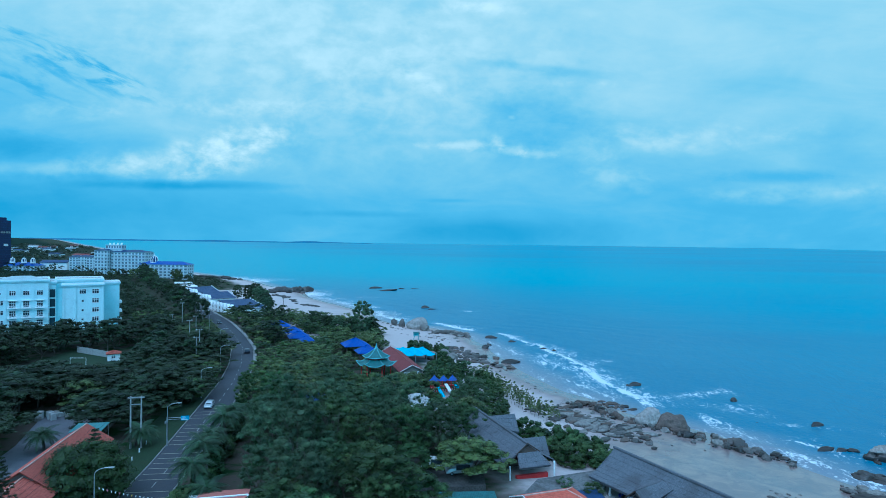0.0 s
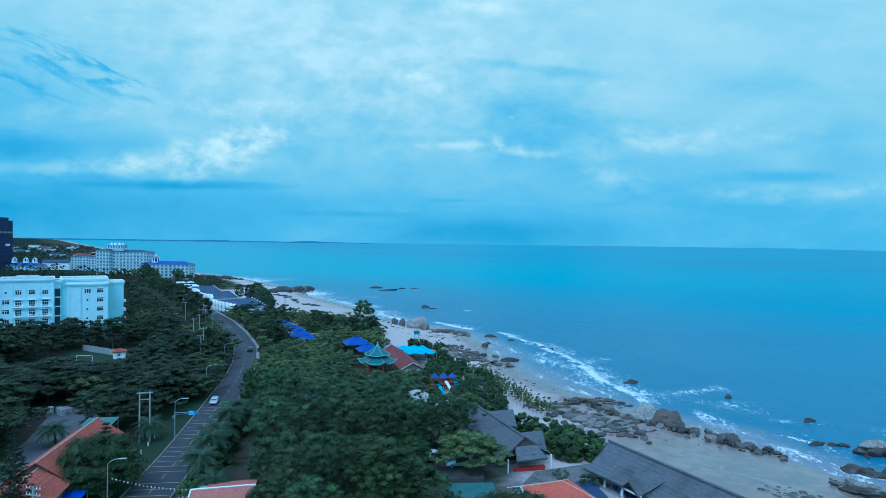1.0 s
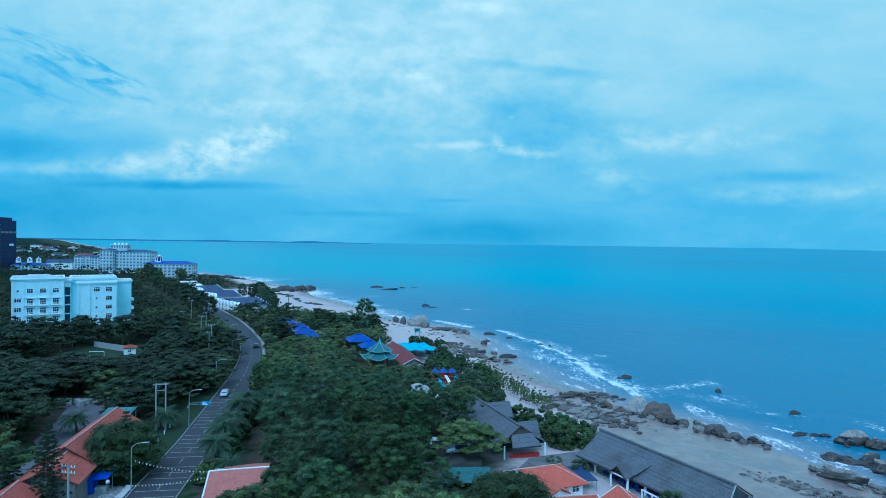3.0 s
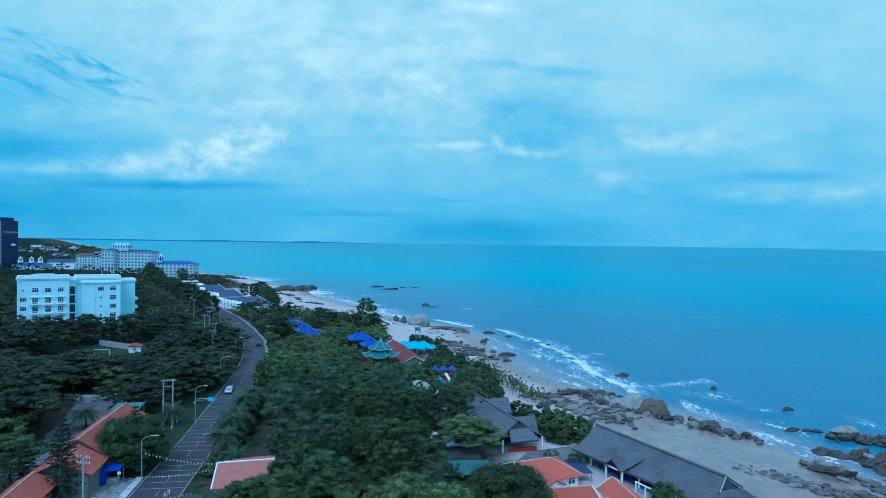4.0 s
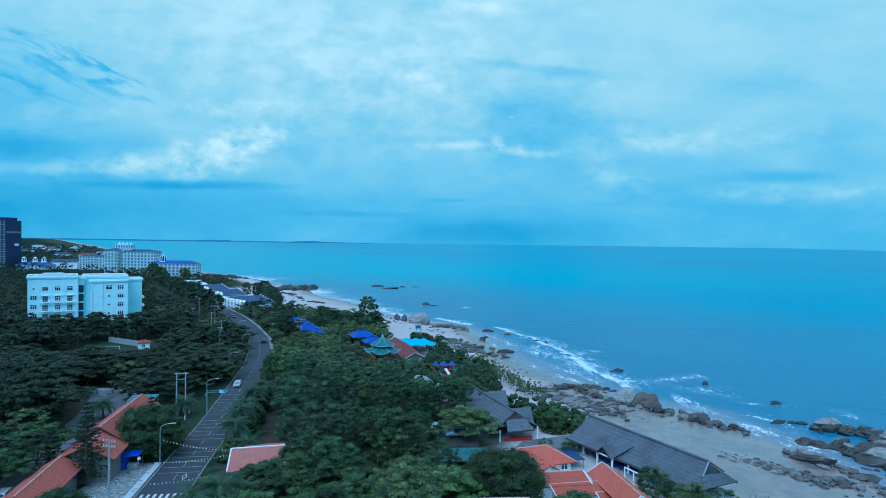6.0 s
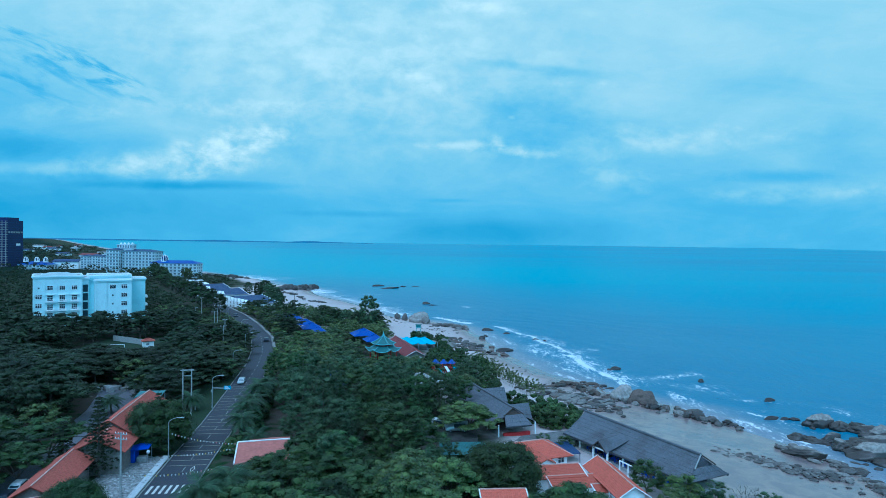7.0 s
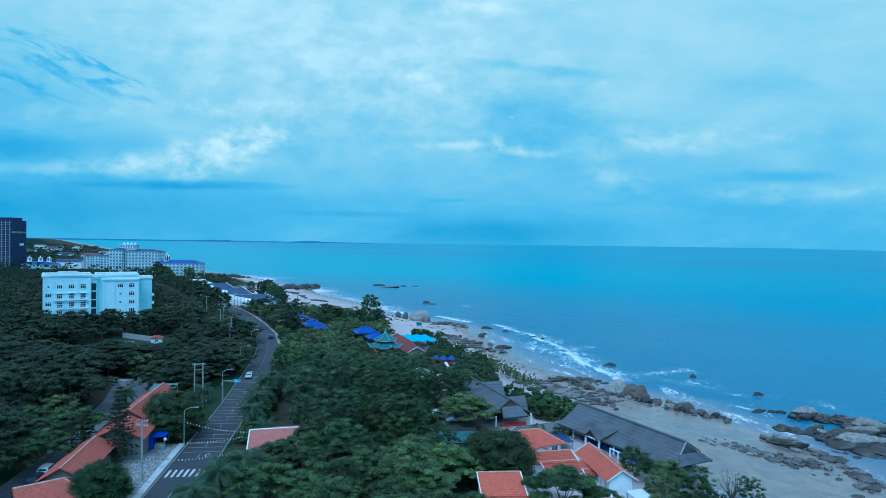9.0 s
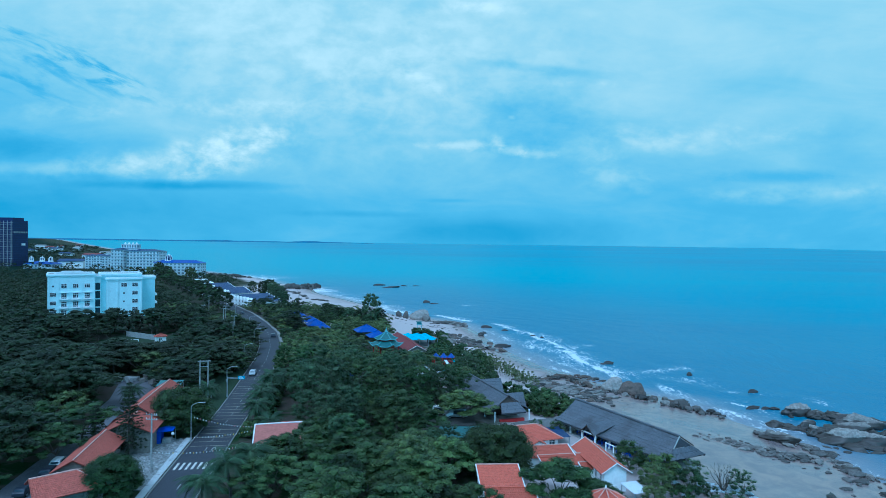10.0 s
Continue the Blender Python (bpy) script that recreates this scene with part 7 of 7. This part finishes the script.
part("tarp_roof", slab(bmesh.new(), [(-2.0, -0.9, 2.5), (1.9, -0.9, 2.75), (1.9, 1.8, 3.1), (-2.0, 1.8, 2.9)], 0.08), TARP_BLUE, kiosk)
for x, y in ((1.7, -0.7), (1.7, 1.6)):
    part("post", rod(bmesh.new(), (x, y, -0.3), (x, y, 2.7), 0.05, 0.05, 6), METAL, kiosk)
part("cart", box(bmesh.new(), -0.3, -0.4, 0, 1.4, 0.8, 1.1, 0.05), CONCRETE, kiosk)
bm = bmesh.new()
bmesh.ops.create_uvsphere(bm, u_segments=12, v_segments=8, radius=0.32, matrix=Matrix.Translation((1.9, -0.9, 2.2)))
part("globe", bm, LAMP_GLASS, kiosk, "white globe lamp")


# ---- junction paving, drive and yard ----
def plate(name, corners, z, mat, label, category, thick=0.5):
    ob = part(name, slab(bmesh.new(), [(x, y, z) for x, y in corners], thick), mat)
    return tagged(ob, label, category, kind="structure")


plate("pavement", ((-59, 66), (-46.9, 64), (-51.4, 90), (-58.5, 90)), 6.63, PAVING, "torn-up pale paving at the junction", "pavement")
plate("pavement", ((-47.7, 60), (-46.5, 60), (-51.0, 90.5), (-52.2, 90.5)), 6.72, NEW_KERB, "pale new kerb strip at the junction", "kerb")


def strewn_slabs():
    verts, faces = [], []
    for _ in range(420):
        y = rng.uniform(66, 90)
        x = road_x(y) - rng.uniform(4.8, 11.5)
        a, s, t = rng.random() * 6.28, rng.uniform(0.12, 0.42), rng.uniform(0.03, 0.1)
        b = len(verts)
        for z in (6.62, 6.64 + t):
            for q in range(4):
                w = a + q * 1.5708 + rng.normal(0, 0.15)
                verts.append((x + math.cos(w) * s, y + math.sin(w) * s * 0.8, z + rng.normal(0, 0.015)))
        faces += [(b + 4, b + 5, b + 6, b + 7), (b, b + 1, b + 5, b + 4), (b + 1, b + 2, b + 6, b + 5), (b + 2, b + 3, b + 7, b + 6), (b + 3, b, b + 4, b + 7)]
    tagged(new("paving_rubble", raw("paving_rubble", verts, faces, PAVING)), "loose broken paving slabs lying on the pavement", "rubble", kind="stuff")


strewn_slabs()


def drive_strip():
    ys = np.arange(40, 141, 4.0)
    top = [(drive_x(y) + s * (3.6 if y < 112 else 6.0), y, 6.62) for y in ys for s in (-1, 1)]
    faces = [(2 * i, 2 * i + 1, 2 * i + 3, 2 * i + 2) for i in range(len(ys) - 1)]
    tagged(new("driveway", raw("driveway", top, faces, DRIVE)), "grey asphalt drive and yard behind the sheds", "driveway", kind="structure")


drive_strip()
plate("courtyard", ((12, 100.5), (27.5, 104), (33, 118), (18, 112)), 4.5, COURT, "worn grey paving of the court between the halls", "courtyard", 1.6)
plate("courtyard", ((-6, 104), (8, 106), (8, 120), (-5, 119)), 5.6, YARD, "dark parking court under trees", "courtyard", 1.4)
plate("lawn", ((-134, 197), (-100, 196), (-101, 221), (-135, 222)), 6.62, LAWN, "mown playing field among the trees", "lawn", 0.4)


# ---- vehicles ----
def car(x, y, z, turn, paint, label, length=4.4, wide=1.8, high=1.5, van=False):
    root = thing("van" if van else "car", x, y, z, turn, label, "van" if van else "car")
    h, w, n = length / 2, wide / 2, 8
    side = [(-h, 0.35), (-h, 0.85), (-h + 0.15, 1.0), (-h * 0.72, high - 0.08), (-h * 0.55, high), (h * 0.28, high), (h * 0.55, 0.98), (h - 0.2, 0.86), (h, 0.7), (h, 0.35)]
    if van:
        side = [(-h, 0.4), (-h, high - 0.15), (-h + 0.2, high), (h * 0.5, high), (h * 0.82, 1.15), (h, 0.95), (h, 0.4)]
    bm = bmesh.new()
    rows = []
    for q, inset in ((-1, 0.0), (1, 0.0)):
        rows.append([bm.verts.new((q * (w - (0.16 if zz > 1.02 else 0.0)), yy, zz)) for yy, zz in side])
    k = len(side)
    bm.faces.new(rows[0]), bm.faces.new(rows[1][::-1])
    for i in range(k):
        bm.faces.new((rows[0][i], rows[1][i], rows[1][(i + 1) % k], rows[0][(i + 1) % k]))
    bmesh.ops.recalc_face_normals(bm, faces=bm.faces)
    bmesh.ops.bevel(bm, geom=bm.edges[:], offset=0.06, segments=2, affect="EDGES", profile=0.5)
    body = part("body", bm, paint, root)
    top = high - 0.12
    fr0, fr1 = (h * 0.52, h * 0.80) if van else (h * 0.29, h * 0.54)
    part("windscreen", slab(bmesh.new(), [(-w + 0.25, fr1 + 0.02, 1.04), (w - 0.25, fr1 + 0.02, 1.04), (w - 0.3, fr0 + 0.05, top), (-w + 0.3, fr0 + 0.05, top)], 0.03), GLASS_DARK, body)
    for q in (-1, 1):
        part("side_window", box(bmesh.new(), q * (w - 0.06) - 0.03, -h * 0.68, 1.03, q * (w - 0.06) + 0.03, h * 0.3, top - 0.06), GLASS_DARK, body)
        part("headlight", box(bmesh.new(), q * (w - 0.35) - 0.2, h - 0.06, 0.62, q * (w - 0.35) + 0.2, h + 0.02, 0.78, 0.02), LAMP_GLASS, body)
    part("rear_window", slab(bmesh.new(), [(-w + 0.25, -h * 0.9 - 0.05, 1.05), (w - 0.25, -h * 0.9 - 0.05, 1.05), (w - 0.3, -h * 0.72 - 0.03, top), (-w + 0.3, -h * 0.72 - 0.03, top)], 0.03), GLASS_DARK, body)
    for q in (-1, 1):
        for yy in (-h * 0.6, h * 0.6):
            wheel = part("wheel", rod(bmesh.new(), (q * (w - 0.2), yy, 0.32), (q * (w + 0.02), yy, 0.32), 0.32, 0.32, 14), RUBBER, root)
            part("rim", rod(bmesh.new(), (q * w, yy, 0.32), (q * (w + 0.035), yy, 0.32), 0.19, 0.19, 10), METAL, wheel)
    return root


def on_road(y, off, back=False):
    m = road_frame(y, off, 0.1)
    return (*m.translation, math.degrees(m.to_euler().z) + (180 if back else 0))


for y, off, paint, label, back in ((150, -1.3, CAR_SILVER, "silver estate car on the road", True), (222, 1.75, CAR_DARK, "dark saloon car on the road", False), (300, -1.75, CAR_DARK, "dark car far along the road", True),
                                   (408, -1.7, CAR_WHITE, "white car far along the road", True), (430, 1.7, CAR_DARK, "dark car far along the road", False)):
    x, yy, z, turn = on_road(y, off, back)
    car(x, yy, z, turn, paint, label)
car(3.6, 111.2, 5.6, 96, CAR_SILVER, "silver minibus parked under a tree", 5.2, 1.9, 2.1, True)
car(-0.8, 113.5, 5.6, 80, CAR_WHITE, "white minibus parked under trees", 5.2, 1.9, 2.1, True)
car(-68.2, 74.5, 6.62, 12, CAR_WHITE, "white car parked behind the tiled shed"), car(-67.2, 70.4, 6.62, 8, CAR_DARK, "dark car parked on the drive")
car(-66.0, 62.5, 6.62, 8, CAR_DARK, "dark car parked on the drive"), car(-64.8, 56.5, 6.62, 10, CAR_SILVER, "pale car parked beside the tiled roof")

# Stone blocks and carvings stacked at the end of the yard.
for k in range(22):
    x, y = -86 + rng.uniform(-6, 7), 140 + rng.uniform(-3.5, 3)
    a, b, c = rng.uniform(0.4, 0.9), rng.uniform(0.4, 0.8), rng.uniform(0.6, 1.8)
    ob = part("stone_block", box(bmesh.new(), -a, -b, -0.2, a, b, c, 0.12), (CONCRETE, OLD_CLOTH, OLD_WALL)[k % 3])
    ob.matrix_basis = pose(x, y, 6.62, 0, 0, rng.random() * 90)
    tagged(ob, "pale stone block stored in the yard", "stone block", "stored stone blocks")

# The playing field: goal, hut and wall.
goal = thing("football_goal", -118, 197.5, 6.62, 3, "white football goal on the grass", "goal")
for a, b in (((-2.5, 0, 0), (-2.5, 0, 2.2)), ((2.5, 0, 0), (2.5, 0, 2.2)), ((-2.5, 0, 2.2), (2.5, 0, 2.2))):
    strip("goal_bar", a, b, 0.07, WHITE_WALL, goal)
hut = thing("white_hut", -111, 206, 6.5, 30, "small white hut with a dark window and a tiled roof", "hut")
part("wall", box(bmesh.new(), -1.9, -1.7, -0.4, 1.9, 1.7, 2.6), WHITE_WALL, hut)
for q in (0, 1, 2, 3):
    a0, a1 = math.pi / 4 + math.pi / 2 * q, math.pi / 4 + math.pi / 2 * (q + 1)
    roof_slope([(3.3 * math.cos(a0), 3.0 * math.sin(a0), 2.5), (3.3 * math.cos(a1), 3.0 * math.sin(a1), 2.5), (0, 0, 3.5), (0, 0, 3.5)], TILE_OLD, hut)
window(hut, -0.2, -1.72, 1.0, 1.0, 0.9)
field_wall = thing("blue_grey_wall", -113, 209, 6.5, heading(-113, 209, -131, 219), "long low blue-grey panel wall behind the field", "wall")
for k in range(7):
    part("panel", box(bmesh.new(), -0.09, 3.0 * k + 0.1, -0.3, 0.09, 3.0 * k + 2.9, 2.2), CONCRETE, field_wall)
    part("post", box(bmesh.new(), -0.14, 3.0 * k - 0.1, -0.3, 0.14, 3.0 * k + 0.1, 2.35), CONCRETE, field_wall)
# ---- small things by the beach ----
def shell_roof(x, y, z, r, label):
    """A low white dome-shaped tent roof on posts."""
    b = ground_z(x, y)
    root = thing("white_tent", x, y, b, 0, label, "tent")
    v, f, n = [(0, 0, z - b)], [], 14
    for j in range(1, 5):
        for i in range(n):
            a = 2 * math.pi * i / n
            rr = r * j / 4
            v.append((math.cos(a) * rr * 1.3, math.sin(a) * rr, z - b - 1.5 * (j / 4) ** 2 - 0.12 * (i % 2) * j / 4))
    f = [(0, 1 + i, 1 + (i + 1) % n) for i in range(n)]
    f += [(1 + (j - 1) * n + i, 1 + j * n + i, 1 + j * n + (i + 1) % n, 1 + (j - 1) * n + (i + 1) % n) for j in range(1, 4) for i in range(n)]
    ob = new("tent_roof", raw("tent_roof", v, f, OLD_CLOTH, True))
    ob.parent = root
    for a in (0.6, 2.5, 3.8, 5.7):
        post(root, math.cos(a) * r * 1.1, math.sin(a) * r * 0.85, -0.4, z - b - 1.1, 0.07, METAL)


shell_roof(-6.6, 163, 7.4, 2.8, "white dome tent roof among the trees"), shell_roof(-4.0, 152, 8.6, 4.2, "large white dome tent roof among the trees")


def play_tower(x, y):
    root = thing("water_slide", x, y, ground_z(x, y) - 0.6, 25, "red play tower with blue roofs and pale slides", "water slide")
    for q in range(3):
        for a, b in ((0, 0), (1.6, 0), (0, 1.6), (1.6, 1.6)):
            post(root, q * 3.4 + a, b + q * 0.8, -0.3, 4.4 - 0.4 * q, 0.12, RED_PAINT)
        part("deck", box(bmesh.new(), q * 3.4 - 0.2, q * 0.8 - 0.2, 2.0, q * 3.4 + 1.8, q * 0.8 + 1.8, 2.2), RED_PAINT, root)
        bm = bmesh.new()
        rod(bm, (q * 3.4 + 0.8, q * 0.8 + 0.8, 4.3 - 0.4 * q), (q * 3.4 + 0.8, q * 0.8 + 0.8, 5.9 - 0.4 * q), 1.7, 0.02, 4)
        part("pointed_roof", bm, BLUE_ROOF, root)
    for q in range(3):
        part("slide", slab(bmesh.new(), [(q * 3.0 + 1.0, -5.5, 0.2), (q * 3.0 + 2.0, -5.5, 0.2), (q * 3.0 + 1.8, 0.2, 3.2), (q * 3.0 + 0.8, 0.2, 3.2)], 0.12), LAMP_GLASS if q % 2 else BRIGHT_BLUE, root)


play_tower(-2.5, 180.5)
lookout = thing("lifeguard_stand", -12, 286, ground_z(-12, 286), 10, "small green wooden lookout stand on the sand", "stand")
for a in (-1.2, 1.2):
    for b in (-0.8, 0.8):
        part("leg", rod(bmesh.new(), (a, b, -0.3), (a * 0.8, b * 0.8, 2.4), 0.1, 0.08, 6), TEAL_TRIM, lookout)
part("seat", box(bmesh.new(), -1.4, -0.9, 2.0, 1.4, 0.9, 2.2, 0.03), TEAL_TRIM, lookout)
part("roof", box(bmesh.new(), -1.6, -1.1, 3.6, 1.6, 1.1, 3.75, 0.03), TEAL_ROOF, lookout)
part("backrest", box(bmesh.new(), -1.3, 0.7, 2.2, 1.3, 0.85, 3.6, 0.03), TEAL_TRIM, lookout)


def dining_chair():
    root = thing("plastic_chair", 0, 0, 0, label="blue plastic chair in the open pavilion", category="chair", group="blue chairs of the pavilion")
    part("seat", box(bmesh.new(), -0.24, -0.24, 0.42, 0.24, 0.24, 0.47, 0.02), TARP_BLUE, root)
    part("backrest", box(bmesh.new(), -0.24, 0.2, 0.47, 0.24, 0.25, 0.9, 0.02), TARP_BLUE, root)
    for a in (-0.2, 0.2):
        for b in (-0.2, 0.2):
            part("leg", box(bmesh.new(), a - 0.02, b - 0.02, 0, a + 0.02, b + 0.02, 0.42), TARP_BLUE, root)
    return root


def dining_table():
    root = thing("dining_table", 0, 0, 0, label="plain wooden table in the open pavilion", category="table", group="tables of the pavilion")
    part("tabletop", box(bmesh.new(), -0.7, -0.45, 0.70, 0.7, 0.45, 0.75, 0.01), TIMBER, root)
    for a in (-0.6, 0.6):
        for b in (-0.35, 0.35):
            part("leg", box(bmesh.new(), a - 0.03, b - 0.03, 0, a + 0.03, b + 0.03, 0.7), TIMBER, root)
    return root


HALL = pose((47.2 + 33.2) / 2, 101.4, 3.3, 0, 0, heading(47.2, 87.6, 33.2, 115.2))
chair, table = dining_chair(), dining_table()
spots = [(-5.0 + 2.4 * (k % 2), -12.0 + 2.8 * (k // 2)) for k in range(16)]
for k, (x, y) in enumerate(spots):
    m = HALL @ pose(x, y, 0)
    if k:
        copy_thing(table, m)
    else:
        table.matrix_basis = m
    for q, (a, b, t) in enumerate(((-0.35, 0.7, 0), (0.35, 0.7, 0), (-0.35, -0.7, 180), (0.35, -0.7, 180))):
        n = m @ pose(a, b, 0, 0, 0, t)
        if k == 0 and q == 0:
            chair.matrix_basis = n
        else:
            copy_thing(chair, n)

# Upright ornamental rocks beside the green shelter.
for x, y, r, h in ((3.2, 83.6, 0.7, 3.4), (4.5, 84.4, 0.6, 2.7), (2.2, 84.8, 0.55, 2.3), (5.4, 85.6, 0.6, 3.0)):
    ob = new("standing_rock", SMALL[PALE_ROCK][int(x) % 3])
    ob.matrix_basis = pose(x, y, ground_z(x, y) + h * 0.42, 4, -5, x * 50) @ Matrix.Diagonal((r, r * 0.8, h * 0.6, 1))
    tagged(ob, "upright pale ornamental rock in the garden", "rock", "ornamental rocks")

# ---- the far shore town ----
town = np.random.default_rng(9)
for k in range(26):
    y = 760 + 60 * k + town.uniform(-20, 20)
    x = shore_x(y) - town.uniform(90, 520)
    w, d, h = town.uniform(14, 40), town.uniform(10, 20), town.uniform(5, 12)
    tone = (WHITE_WALL, CREAM_WALL, CREAM_WALL, RED_ROOF, NAVY_ROOF)[k % 5]
    house = thing("town_house", x, y, ground_z(x, y) - 0.5, town.uniform(-20, 20), "low pale house of the town along the bay", "house", "houses along the bay")
    part("wall", box(bmesh.new(), -w / 2, -d / 2, -1, w / 2, d / 2, h), WHITE_WALL if tone in (RED_ROOF, NAVY_ROOF) else tone, house)
    bm = bmesh.new()
    slab(bm, [(-w / 2 - 1, -d / 2 - 1, h), (w / 2 + 1, -d / 2 - 1, h), (w / 2, 0, h + 3), (-w / 2, 0, h + 3)], 0.3)
    slab(bm, [(w / 2 + 1, d / 2 + 1, h), (-w / 2 - 1, d / 2 + 1, h), (-w / 2, 0.02, h + 3), (w / 2, 0.02, h + 3)], 0.3)
    part("roof", bm, tone if tone in (RED_ROOF, NAVY_ROOF) else (NAVY_ROOF, RED_ROOF, CONCRETE)[k % 3], house)
villa = hotel("resort_house", -534, -498, 742, 22, 4, 12.5, 8, 2, 4.0, "white resort house with a broad blue roof and turrets", BLUE_ROOF)
for x in (6, 20, 31):
    cupola(villa, x, 6, 12.5, 2.2, 3.0)


def net_pile(x, y):
    """Heaps of pale fishing net dried on the sand."""
    verts, faces = [], []
    for _ in range(22):
        cx, cy, s = x + rng.normal(0, 2.6), y + rng.normal(0, 1.8), rng.uniform(0.4, 1.0)
        b = len(verts)
        k = 1 + 0.28 * rng.standard_normal(len(NET_V))
        verts += (NET_V * (s * k)[:, None] * (1.2, 1.0, 0.45) + (cx, cy, ground_z(cx, cy) + 0.1)).tolist()
        faces += [tuple(b + i for i in q) for q in NET_F]
    tagged(new("net_heap", raw("net_heap", verts, faces, NET)), "heaps of pale blue-white fishing net on the sand", "fishing net", kind="stuff")


NET_V, NET_F = icosphere(2)
net_pile(49.5, 78.5)
